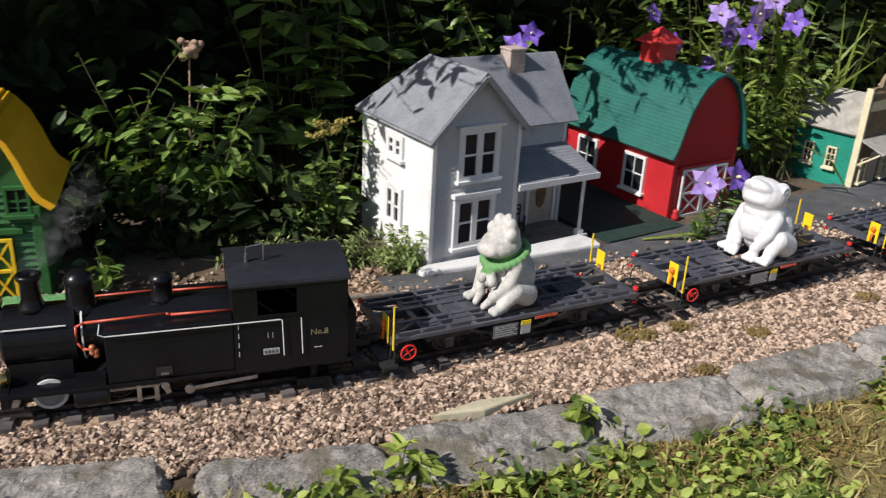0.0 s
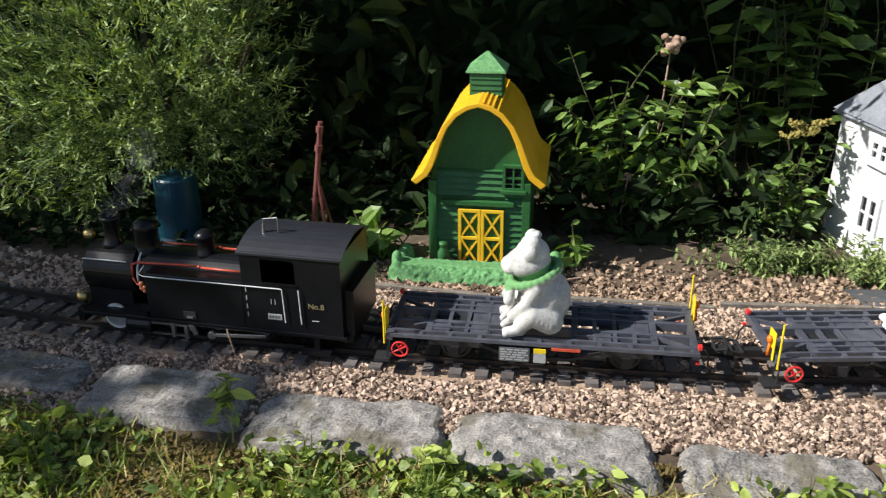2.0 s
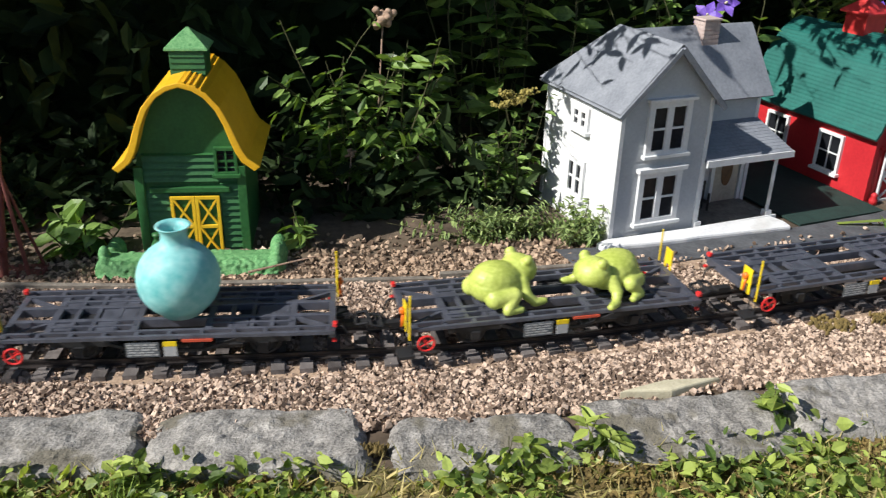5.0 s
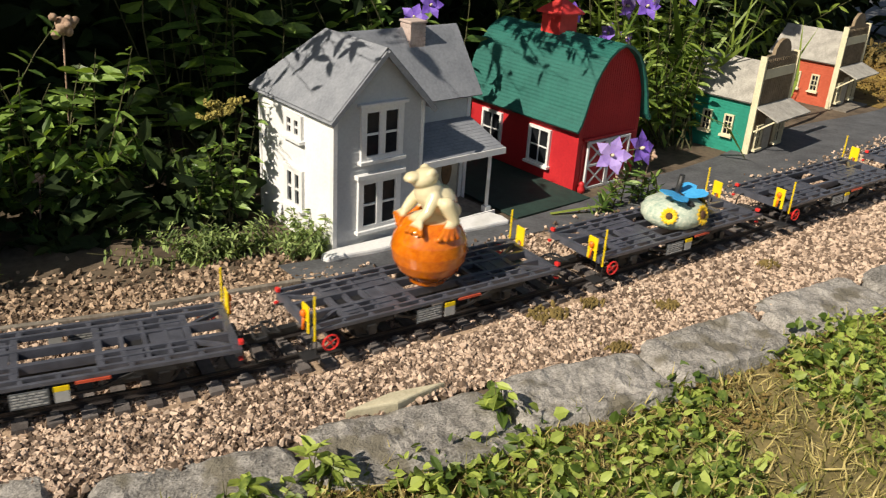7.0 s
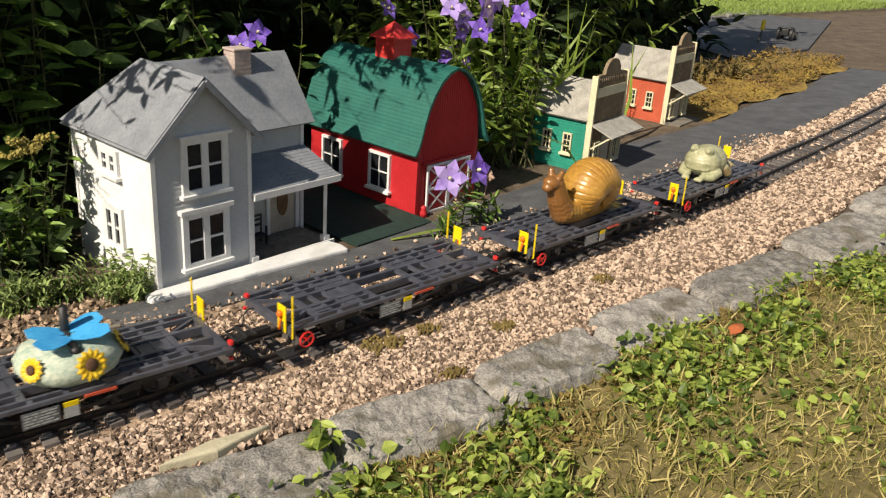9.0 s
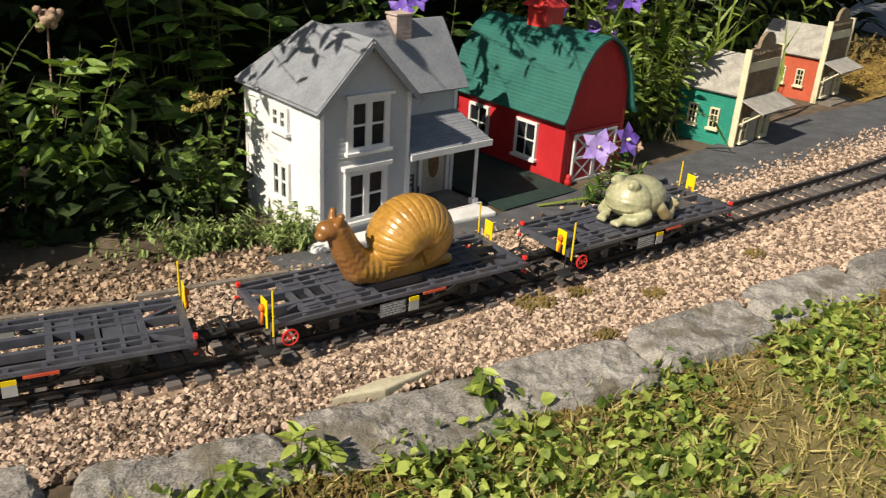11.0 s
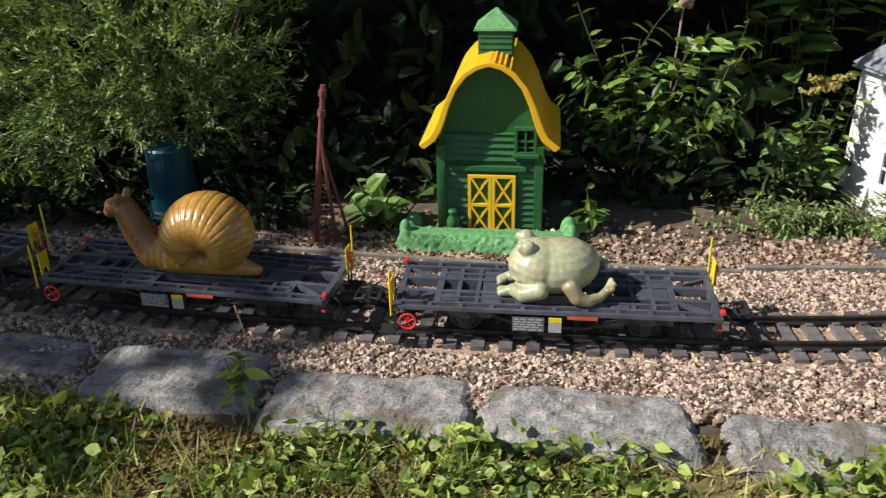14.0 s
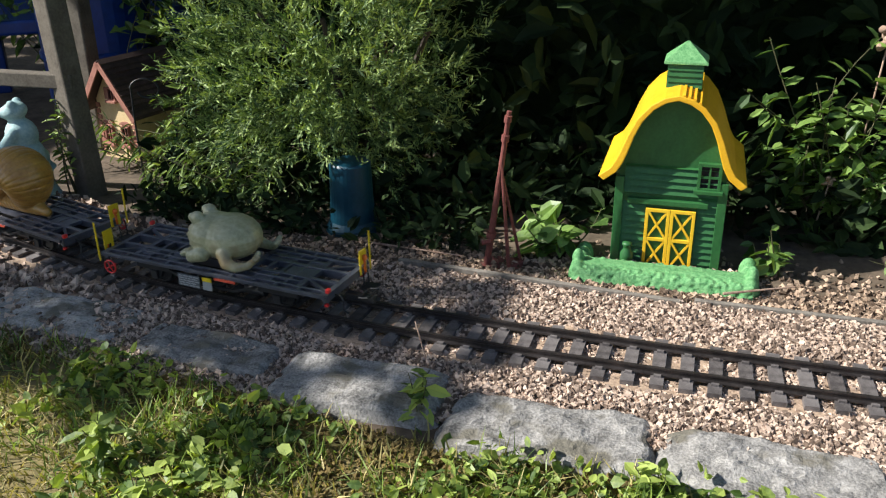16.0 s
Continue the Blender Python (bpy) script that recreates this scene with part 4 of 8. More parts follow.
def toy_barn():
    b = thing("toy_barn", "green toy barn with bowed yellow roof and yellow doors", "toy barn", pose(-0.212, 1.018, -0.0195, 0, 0, -1))
    c = -0.008
    half = [(0.0, 0.2300), (0.016, 0.2260), (0.031, 0.2165), (0.045, 0.2000), (0.055, 0.1785), (0.062, 0.1595), (0.067, 0.1470), (0.073, 0.1370), (0.087, 0.1260)]
    inner = [(0.0, 0.2235), (0.014, 0.2195), (0.027, 0.2110), (0.039, 0.1960), (0.047, 0.1780), (0.053, 0.1590), (0.058, 0.1450), (0.065, 0.1325), (0.080, 0.1205)]
    bm = shape()
    wall = [(c - 0.066, 0), (c + 0.066, 0), (c + 0.064, 0.125)] + [(c + x, z) for x, z in inner[6::-1]] + [(c - x, z) for x, z in inner[1:7]] + [(c - 0.064, 0.125)]
    prism(bm, wall, 0.0, 0.140)
    part("barn_wall", bm, M_BARNGREEN, b)
    bm = shape()
    for x0, x1, z0, z1 in ((c - 0.056, c - 0.028, 0.004, 0.090), (c + 0.034, c + 0.056, 0.004, 0.102), (c - 0.056, c + 0.056, 0.102, 0.138)):
        boards(bm, x0, x1, z0, z1, 0.0, 0.0086, 0.0040)
    part("siding", bm, M_BARNGREEN, b)
    for sgn in (-1, 1):
        bm = shape()
        box(bm, c + sgn * 0.0615 - 0.0055, -0.006, 0, c + sgn * 0.0615 + 0.0055, 0.001, 0.122)
        part("corner_post", bm, M_BARNGREEN, b, bevel=0.0008)
    bm = shape()
    box(bm, c - 0.050, -0.007, 0.0885, c + 0.046, 0.001, 0.0955)
    part("door_track", bm, M_BARNGREEN, b, bevel=0.0008)
    bm = shape()
    arched_roof(bm, c, half, inner, -0.022, 0.150)
    part("bowed_roof", bm, M_YELLOW, b, "bright yellow bowed roof", bevel=0.0012)
    bm = shape()
    for k in range(4):
        x = 0.004 + 0.0062 * k
        a = [np.interp(q, [p[0] for p in half], [p[1] for p in half]) for q in (x, x + 0.003)]
        box(bm, c + x, -0.021, a[1] - 0.002, c + x + 0.0028, 0.145, a[0] + 0.0013)
    part("roof_lap", bm, M_YELLOW, b)
    cup = new("cupola")
    cup.parent = b
    bm = shape()
    box(bm, c - 0.018, 0.035, 0.205, c + 0.024, 0.079, 0.2555)
    boards(bm, c - 0.0175, c + 0.0235, 0.226, 0.2545, 0.035, 0.007, 0.002)
    part("cupola_body", bm, M_BARNGREEN, cup)
    bm = shape()
    ring_loft(bm, [[Vector((c + 0.003 + x * k, 0.057 + y * k, z)) for x, y in ((-0.026, -0.026), (0.026, -0.026), (0.026, 0.026), (-0.026, 0.026))] for k, z in ((1, 0.2545), (0.97, 0.2575), (0.05, 0.2785))])
    part("cupola_roof", bm, M_HEDGEGREEN, cup, "lighter green pyramid cap", bevel=0.0006)
    cross_door(b, pose(c - 0.0275, -0.003, 0.002), 0.0605, 0.0815, M_YELLOWTRIM)
    sash_window(b, pose(c + 0.030, -0.002, 0.112), 0.028, 0.034, 2, 2, trim=M_BARNGREEN, frame=0.004)
    # moulded planting along the foot
    bm = shape()
    r = random.Random(4)
    prism_x(bm, -0.112, 0.098, [(-0.083, 0.0), (-0.034, 0.0), (-0.036, 0.0235), (-0.055, 0.0255), (-0.072, 0.0215)])
    for k in range(620):
        face, x = r.random(), r.uniform(-0.112, 0.098)
        z = r.uniform(0.002, 0.022)
        egg(bm, (x, -0.083 + 0.5 * z, z) if face < 0.6 else (x, r.uniform(-0.070, -0.036), 0.0225), (r.uniform(0.0022, 0.0042), 0.0026, r.uniform(0.0020, 0.0034)), (0, 0, 0), 6)
    for sgn, x in ((-1, -0.106), (1, 0.092)):
        for k in range(5):
            egg(bm, (x + 0.002 * sgn, -0.062 + 0.015 * k, 0.010), (0.012, 0.015, 0.018), (0, 0, 0), 10)
        egg(bm, (x + 0.004 * sgn, -0.050, 0.026), (0.0075, 0.0090, 0.013), (0, 0, 0), 10)
    ob = part("moulded_hedge", bm, M_HEDGEGREEN, b, "light green moulded hedge", smooth=True)
    md = ob.modifiers.new("skin", "REMESH")
    md.mode, md.voxel_size, md.use_smooth_shade = "VOXEL", 0.0016, True
    bm = shape()
    lathe(bm, [(0.008, 0.0), (0.0082, 0.020), (0.0045, 0.026), (0.0045, 0.029), (0.0062, 0.031), (0.0062, 0.034), (0.001, 0.035)], 16, Matrix.Translation((c - 0.046, -0.014, 0.004)))
    part("milk_churn", bm, M_BARNGREEN, b, smooth=True)
    r = np.random.default_rng(5)
    n = 500
    p = np.c_[r.uniform(-0.09, 0.085, n), r.uniform(-0.036, -0.008, n), r.uniform(0.000, 0.004, n) + 0.004]
    v, f = pebbles(p, 0.006, 8)
    ob = new("gravel_fill", raw_mesh("gravel_fill", v, f, M_PEBBLE))
    ob.parent = b
    bm = shape()
    box(bm, -0.108, -0.052, 0.0, 0.094, 0.0, 0.004)
    part("base_plate", bm, M_HEDGEGREEN, b)


def red_barn():
    b = thing("red_barn", "red model barn with bowed green roof and red cupola", "model barn", pose(0.757, 1.125, -0.0155, 0, 0, HOUSE_TURN))
    W, D, E = 0.150, 0.255, 0.113
    half = [(0.0, 0.236), (0.020, 0.230), (0.038, 0.217), (0.053, 0.198), (0.065, 0.176), (0.073, 0.153), (0.079, 0.132), (0.085, 0.116), (0.092, 0.106)]
    inner = [(0.0, 0.232), (0.018, 0.226), (0.036, 0.213), (0.050, 0.195), (0.062, 0.173), (0.070, 0.151), (0.076, 0.130), (0.082, 0.113), (0.089, 0.103)]
    bm = shape()
    prism(bm, [(0, 0), (W, 0), (W, E)] + [(W / 2 + x, z) for x, z in inner[5::-1]] + [(W / 2 - x, z) for x, z in inner[1:6]] + [(0, E)], 0.0, D)
    part("barn_wall", bm, M_RED, b)
    for k in range(26):
        bm = shape()
        x = 0.004 + k * (W - 0.008) / 26
        z1 = np.interp(abs(x - W / 2), [p[0] for p in inner[:7]], [p[1] for p in inner[:7]])
        box(bm, x, -0.0007, 0.0, x + 0.0012, 0.0, min(z1, 0.228) - 0.003)
        part("board_batten", bm, M_RED, b)
    bm = shape()
    arched_roof(bm, W / 2, half, inner, -0.012, D + 0.012)
    top = part("bowed_roof", bm, M_GREENROOF, b, "sea-green lapped bowed roof")
    ribs(top, M_GREENROOF, W / 2, half, -0.012, D + 0.012, h=0.0006)
    for v0 in (0.105, 0.222):
        sash_window(b, pose(-0.0006, v0, 0.028, 0, 0, -90), 0.050, 0.062, 2, 2, frame=0.0045, cell=0.001)
    cross_door(b, pose(0.022, -0.002, 0.001), 0.106, 0.082, M_WHITE, back=M_RED)
    bm = shape()
    box(bm, 0.012, -0.005, 0.0845, 0.138, 0.0, 0.0885)
    part("door_track", bm, M_RED, b)
    bm = shape()
    box(bm, -0.002, -0.004, 0, 0.005, 0.0, E)
    part("corner_board", bm, M_RED, b)
    cup = new("cupola")
    cup.parent = b
    x, y = W / 2, 0.135
    bm = shape()
    box(bm, x - 0.021, y - 0.021, 0.212, x + 0.021, y + 0.021, 0.262)
    part("cupola_body", bm, M_REDTOP, cup)
    bm = shape()
    ring_loft(bm, [[Vector((x + a * k, y + c * k, z)) for a, c in ((-0.0285, -0.0285), (0.0285, -0.0285), (0.0285, 0.0285), (-0.0285, 0.0285))] for k, z in ((1, 0.261), (1, 0.264), (0.03, 0.288))])
    part("cupola_roof", bm, M_REDTOP, cup, bevel=0.0005)
    bm = shape()
    lathe(bm, [(0.001, 0), (0.006, 0.001), (0.0065, 0.008), (0.004, 0.013), (0.0055, 0.016), (0.001, 0.020)], 14, Matrix.Translation((0.012, -0.010, 0.0)))
    part("churn", bm, M_RED, b, smooth=True)
    bm = shape()
    box(bm, -0.165, -0.045, 0.0, -0.004, 0.24, 0.003)
    solid("felt_lawn", bm, M_FELT, "dark green felt lawn between farmhouse and barn", "lawn", pose(0.757, 1.125, -0.0120, 0, 0, HOUSE_TURN))


def store(name, m, wall, label, front_w=0.125, depth=0.17):
    b = thing(name, label, "model store", m)
    E, T = 0.112, 0.168
    bm = shape()
    prism(bm, [(0, 0), (front_w, 0), (front_w, E), (front_w / 2, T - 0.004), (0, E)], 0.004, depth)
    part("side_wall", bm, wall, b)
    bm = shape()
    for k in range(18):
        z = 0.004 + k * 0.006
        box(bm, -0.0006, 0.006, z, 0.0, depth - 0.002, z + 0.0007)
    part("siding", bm, wall, b)
    bm = shape()
    slab_roof(bm, (-0.010, 0.004, E - 0.006), (front_w / 2, 0.004, T), (front_w / 2, depth + 0.008, T), (-0.010, depth + 0.008, E - 0.006), -0.004)
    part("roof_slope", bm, M_SHINGLE, b)
    bm = shape()
    slab_roof(bm, (front_w + 0.010, 0.004, E - 0.006), (front_w + 0.010, depth + 0.008, E - 0.006), (front_w / 2, depth + 0.008, T), (front_w / 2, 0.004, T), 0.004)
    part("roof_slope", bm, M_SHINGLE, b)
    # false front
    bm = shape()
    top = [(front_w + 0.004, 0.188), (front_w - 0.012, 0.192)] + [(front_w / 2 + 0.032 * math.cos(a), 0.192 + 0.028 * math.sin(a)) for a in np.linspace(0, math.pi, 9)] + [(0.012, 0.192), (-0.004, 0.188)]
    prism(bm, [(-0.004, 0), (front_w + 0.004, 0)] + top, -0.004, 0.003)
    ff = part("false_front", bm, M_STOREWOOD, b, "weathered board false front")
    for k in range(15):
        bm = shape()
        x = k * front_w / 15
        box(bm, x, -0.0052, 0.002, x + 0.0016, -0.0041, 0.186)
        part("front_board", bm, M_STOREWOOD, ff)
    for x in (-0.0065, front_w + 0.0015):
        bm = shape()
        box(bm, x, -0.0075, 0, x + 0.005, 0.0045, 0.192)
        part("corner_board", bm, M_CREAM, b, "cream corner board")
    bm = shape()
    box(bm, 0.004, -0.0065, 0.150, front_w - 0.004, -0.0042, 0.168)
    part("sign_board", bm, M_CREAM, b, "cream sign board")
    for k in range(3):
        sash_window(b, pose(-0.0006, 0.036 + 0.046 * k + 0.018, 0.034, 0, 0, -90), 0.020, 0.040, 2, 3, trim=M_CREAM, frame=0.0032, cell=0.0008)
    bm = shape()
    slab_roof(bm, (-0.006, -0.052, 0.080), (front_w + 0.006, -0.052, 0.080), (front_w + 0.006, -0.005, 0.098), (-0.006, -0.005, 0.098), 0.003)
    part("awning", bm, M_SHINGLE, b)
    for x in (0.0, front_w):
        bm = shape()
        bar(bm, (x, -0.046, 0.081), (x, -0.0075, 0.052), 0.003, 0.003)
        part("awning_brace", bm, M_CREAM, b)
    bm = shape()
    box(bm, front_w * 0.38, -0.0062, 0.0, front_w * 0.62, -0.0042, 0.070)
    part("door", bm, M_DOOR, b)
    for x in (0.010, front_w - 0.034):
        sash_window(b, pose(x, -0.0055, 0.016), 0.024, 0.046, 2, 2, trim=M_CREAM, frame=0.003, cell=0.0008)
    bm = shape()
    box(bm, -0.004, -0.046, 0.0, front_w + 0.004, -0.0045, 0.005)
    part("boardwalk", bm, M_WOOD, b)
    return b


def chalet():
    b = thing("chalet", "small yellow stucco chalet with brown tiled roof", "model chalet", pose(-1.218, 1.262, -0.0155, 0, 0, -13) @ Matrix.Scale(1.02, 4))
    W, D, E, R = 0.088, 0.13, 0.105, 0.168
    bm = shape()
    prism(bm, [(0, 0), (W, 0), (W, E), (W / 2, R), (0, E)], 0, D)
    part("stucco_wall", bm, M_STUCCO, b)
    for sgn in (0, 1):
        bm = shape()
        a, c = ((-0.022, -0.020, E - 0.024), (-0.022, D, E - 0.024)) if not sgn else ((W + 0.022, D, E - 0.024), (W + 0.022, -0.020, E - 0.024))
        top = ((W / 2, D, R + 0.004), (W / 2, -0.020, R + 0.004)) if not sgn else ((W / 2, -0.020, R + 0.004), (W / 2, D, R + 0.004))
        slab_roof(bm, c, a, top[1], top[0], 0.005)
        slope = part("tiled_roof", bm, M_TILE, b)
        slates(slope, M_TILE, Vector(c) + Vector((0, 0, 0.006)), Vector(a) + Vector((0, 0, 0.006)), Vector(top[1]) + Vector((0, 0, 0.006)), Vector(top[0]) + Vector((0, 0, 0.006)), 11, 0.003)
    for a, c in (((-0.022, -0.021, E - 0.025), (W / 2, -0.021, R + 0.004)), ((W / 2, -0.021, R + 0.004), (W + 0.022, -0.021, E - 0.025))):
        bm = shape()
        bar(bm, a, c, 0.003, 0.010)
        part("bargeboard", bm, M_PINKTRIM, b, "brownish red verge board")
    for x in (0.014, 0.054):
        sash_window(b, pose(x, -0.001, 0.028), 0.019, 0.034, 2, 2, trim=M_PINKTRIM, frame=0.003, cell=0.0008)
        bm = shape()
        pts = [(x + 0.0095 + 0.0125 * math.cos(t), 0.064 + 0.006 * math.sin(t)) for t in np.linspace(0, math.pi, 9)]
        prism(bm, pts, -0.004, 0.0)
        part("brick_arch", bm, M_PINKTRIM, b)
    sash_window(b, pose(0.035, -0.001, 0.106), 0.018, 0.022, 2, 1, trim=M_PINKTRIM, frame=0.003, cell=0.0008)
    for x in (0.026, 0.056):
        bm = shape()
        box(bm, x, -0.003, 0.107, x + 0.007, 0.0, 0.127)
        part("shutter", bm, M_PINKTRIM, b)
    bm = shape()
    for k in range(9):
        for x in (0.0, W - 0.007):
            box(bm, x - 0.001, -0.002, 0.006 + k * 0.0105, x + 0.008 - 0.002 * (k % 2), 0.0, 0.0135 + k * 0.0105)
    part("quoin", bm, M_PINKTRIM, b)


farmhouse()
toy_barn()
red_barn()
store("general_store", pose(1.195, 1.205, -0.0155, 0, 0, 20), M_TEALWALL, "teal model store with weathered false front and awning")
store("corner_store", pose(1.685, 1.462, -0.0155, 0, 0, 20), M_BRICKRED, "rust red model store with false front and awning", 0.12, 0.16)
chalet()

# ---- train ----
PITCH = 0.37
LENGTH = 0.306
# where the first wagon's hand wheel stands along the track
CLOCK = [0, 1.5, 2.4, 3.5, 4.5, 7.0, 8.0, 10.3, 11.0, 12.5, 14.5, 16.0]
WHERE = [0.199, -0.146, -0.361, -0.665, -0.948, -1.632, -1.917, -2.565, -2.774, -3.193, -3.75, -4.17]
FIT = np.polyfit(CLOCK, WHERE, 4)


def hand_wheel_at(t):
    return float(np.polyval(FIT, t) * 0.5 + np.interp(t, CLOCK, WHERE) * 0.5)


def wheelset(parent, x, r, gauge=0.0225, material=M_UNDER, axle_z=None, spokes=0, name="wheelset"):
    bm = shape()
    for sgn in (-1, 1):
        prof = [(0.0025, -0.0030), (r + 0.0018, -0.0030), (r + 0.0018, -0.0018), (r, -0.0012), (r - 0.0006, 0.0028), (r - 0.003, 0.0028), (r - 0.0034, 0.0014), (0.004, 0.0014), (0.004, 0.0034), (0.0025, 0.0034)]
        m = Matrix.Translation((0, sgn * gauge, 0)) @ Matrix.Rotation(-sgn * math.pi / 2, 4, "X")
        lathe(bm, prof, 28, m)
        for k in range(spokes):
            a = k * math.tau / spokes
            bar(bm, (0.003 * math.cos(a), sgn * (gauge + 0.002), 0.003 * math.sin(a)), ((r - 0.002) * math.cos(a), sgn * (gauge + 0.002), (r - 0.002) * math.sin(a)), 0.002, 0.0022)
    rod(bm, (0, -gauge, 0), (0, gauge, 0), 0.0026)
    ob = part(name, bm, material, parent, at=pose(x, 0, r + RAIL_TOP))
    ob["radius"] = r
    return ob


def lettering(parent, text, size, m, material, name="lettering"):
    cu = bpy.data.curves.new(name, "FONT")
    cu.body, cu.size, cu.extrude = text, size, 0.0001
    cu.materials.append(material)
    ob = new(name, cu)
    ob.parent, ob.matrix_basis = parent, m
    return ob


def build_wagon():
    w = thing("flat_wagon", "charcoal open-frame container flat wagon with yellow signal boards", "railway wagon", Matrix(), "flat wagons of the train")
    L, H = LENGTH / 2, 0.047
    bm = shape()
    t0, t1 = H - 0.006, H
    for sgn in (-1, 1):
        box(bm, -L, sgn * 0.0468 - 0.0017, t1 - 0.0042, L, sgn * 0.0468 + 0.0017, t1)
        box(bm, -L, sgn * 0.0365 - 0.0016, t0, L, sgn * 0.0365 + 0.0016, t1 - 0.0002)
        for xa, xb in ((-0.112, -0.034), (0.034, 0.112)):
            box(bm, xa, sgn * 0.0245 - 0.0014, t0, xb, sgn * 0.0245 + 0.0014, t1 - 0.0006)
        for k in range(11):
            x = -L + 0.006 + k * (2 * L - 0.012) / 10
            box(bm, x - 0.0022, sgn * 0.0417 - 0.0030, t0, x + 0.0022, sgn * 0.0417 + 0.0030, t1 - 0.0004)
    for sgn in (-1, 1):
        box(bm, -L + 0.003, sgn * 0.013 - 0.0025, t0 - 0.004, L - 0.003, sgn * 0.013 + 0.0025, t1 - 0.0008)
    part("deck_frame", bm, M_FRAME, w, bevel=0.0004)
    for x in (-L + 0.003, L - 0.003):
        bm = shape()
        box(bm, x - 0.003, -0.0440, t0 - 0.004, x + 0.003, 0.0440, t1 - 0.0012)
        part("end_beam", bm, M_FRAME, w)
    for x in (-0.112, -0.093, -0.074, -0.054, -0.034, 0.034, 0.054, 0.074, 0.093, 0.112):
        bm = shape()
        w2 = 0.0032 if abs(abs(x) - 0.073) > 0.03 else 0.0020
        box(bm, x - w2, -0.0350, t0, x + w2, 0.0350, t1 - 0.0016)
        part("cross_beam", bm, M_FRAME, w)
    for sx in (-1, 1):
        for sy in (-1, 1):
            bm = shape()
            bar(bm, (sx * 0.116, sy * 0.0160, t1 - 0.0040), (sx * (L - 0.006), sy * 0.0345, t1 - 0.0040), 0.0035, 0.004)
            part("diagonal_brace", bm, M_FRAME, w)
    # chequer plates between the beams
    for x0, x1, y0, y1 in ((-0.108, -0.090, -0.030, -0.017), (-0.108, -0.092, 0.017, 0.031), (-0.070, -0.050, -0.033, -0.016), (-0.070, -0.040, 0.016, 0.033), (-0.070, -0.038, -0.009, 0.009), (0.040, 0.070, 0.016, 0.033), (0.052, 0.070, -0.033, -0.016), (0.078, 0.108, -0.009, 0.009), (0.090, 0.108, 0.018, 0.030)):
        bm = shape()
        box(bm, x0, y0, t1 - 0.0046, x1, y1, t1 - 0.0022)
        part("deck_plate", bm, M_FRAME, w)
    # underframe
    bm = shape()
    box(bm, -0.125, -0.005, 0.022, 0.125, 0.005, 0.0365)
    for x in (-0.085, 0.085):
        box(bm, x - 0.026, -0.036, 0.030, x + 0.026, 0.036, 0.0395)
    for sgn in (-1, 1):
        bar(bm, (-0.060, sgn * 0.040, 0.036), (-0.030, sgn * 0.040, 0.026), 0.002, 0.003)
        bar(bm, (-0.030, sgn * 0.040, 0.026), (0.030, sgn * 0.040, 0.026), 0.002, 0.003)
        bar(bm, (0.030, sgn * 0.040, 0.026), (0.060, sgn * 0.040, 0.036), 0.002, 0.003)
    rod(bm, (0.040, -0.030, 0.028), (0.066, -0.030, 0.028), 0.006)
    part("underframe", bm, M_UNDER, w)
    for x in (-0.085, 0.085):
        for sgn in (-1, 1):
            bm = shape()
            prism(bm, [(x - 0.013, 0.038), (x - 0.006, 0.0205), (x + 0.006, 0.0205), (x + 0.013, 0.038)], sgn * 0.033 - 0.002, sgn * 0.033 + 0.002)
            box(bm, x - 0.0045, sgn * 0.036 - 0.003, 0.020, x + 0.0045, sgn * 0.036 + 0.003, 0.030)
            part("axle_box", bm, M_UNDER, w)
        wheelset(w, x, 0.0150)
    # hand wheel
    for sx, sy in ((-1, -1), (1, 1)):
        bm = shape()
        c = Vector((sx * 0.138, sy * 0.0515, 0.0315))
        pts = [c + Vector((0.0080 * math.cos(a), 0, 0.0080 * math.sin(a))) for a in np.linspace(0, math.tau, 19)]
        tube(bm, pts, 0.00105, 6)
        for a in (0.5, 2.1, 3.64, 5.24):
            rod(bm, c, c + Vector((0.0078 * math.cos(a), 0, 0.0078 * math.sin(a))), 0.0008, None, 5)
        rod(bm, c + Vector((0, sy * 0.001, 0)), c - Vector((0, sy * 0.008, 0)), 0.0015, None, 8)
        part("hand_wheel", bm, M_SIGNALRED, w, "red brake hand wheel")
        # signal board and stake
        x = sx * (L + 0.002)
        board = new("signal_board")
        board.parent = w
        bm = shape()
        box(bm, x - 0.0007, sy * 0.0315 - 0.0075, 0.050, x + 0.0007, sy * 0.0315 + 0.0075, 0.068)
        for d in (-0.0055, 0.0055):
            box(bm, x - 0.0007, sy * 0.0315 + d - 0.002, 0.0385, x + 0.0007, sy * 0.0315 + d + 0.002, 0.050)
        part("yellow_plate", bm, M_SIGNAL, board, bevel=0.0006)
        bm = shape()
        egg(bm, (x + sx * 0.0028, sy * 0.0315, 0.0585), (0.0028, 0.0036, 0.0042), (0, 0, 0), 10)
        rod(bm, (x + sx * 0.002, sy * 0.0315, 0.056), (x + sx * 0.003, sy * 0.0315, 0.041), 0.0015, None, 7)
        part("orange_lamp", bm, M_ORANGE, board, "orange-red lamp", smooth=True)
        bm = shape()
        rod(bm, (x - sx * 0.001, sy * 0.0495, 0.036), (x - sx * 0.001, sy * 0.0495, 0.0835), 0.0011, None, 8)
        part("yellow_stake", bm, M_SIGNAL, w, "thin yellow stake")
        # tail lamp on the other corner
        bm = shape()
        box(bm, sx * L - 0.002, -sy * 0.0405 - 0.003, 0.0475, sx * L + 0.0022, -sy * 0.0405 + 0.003, 0.0522)
        part("red_lamp", bm, M_SIGNALRED, w, "small red tail lamp", bevel=0.0008)
        bm = shape()
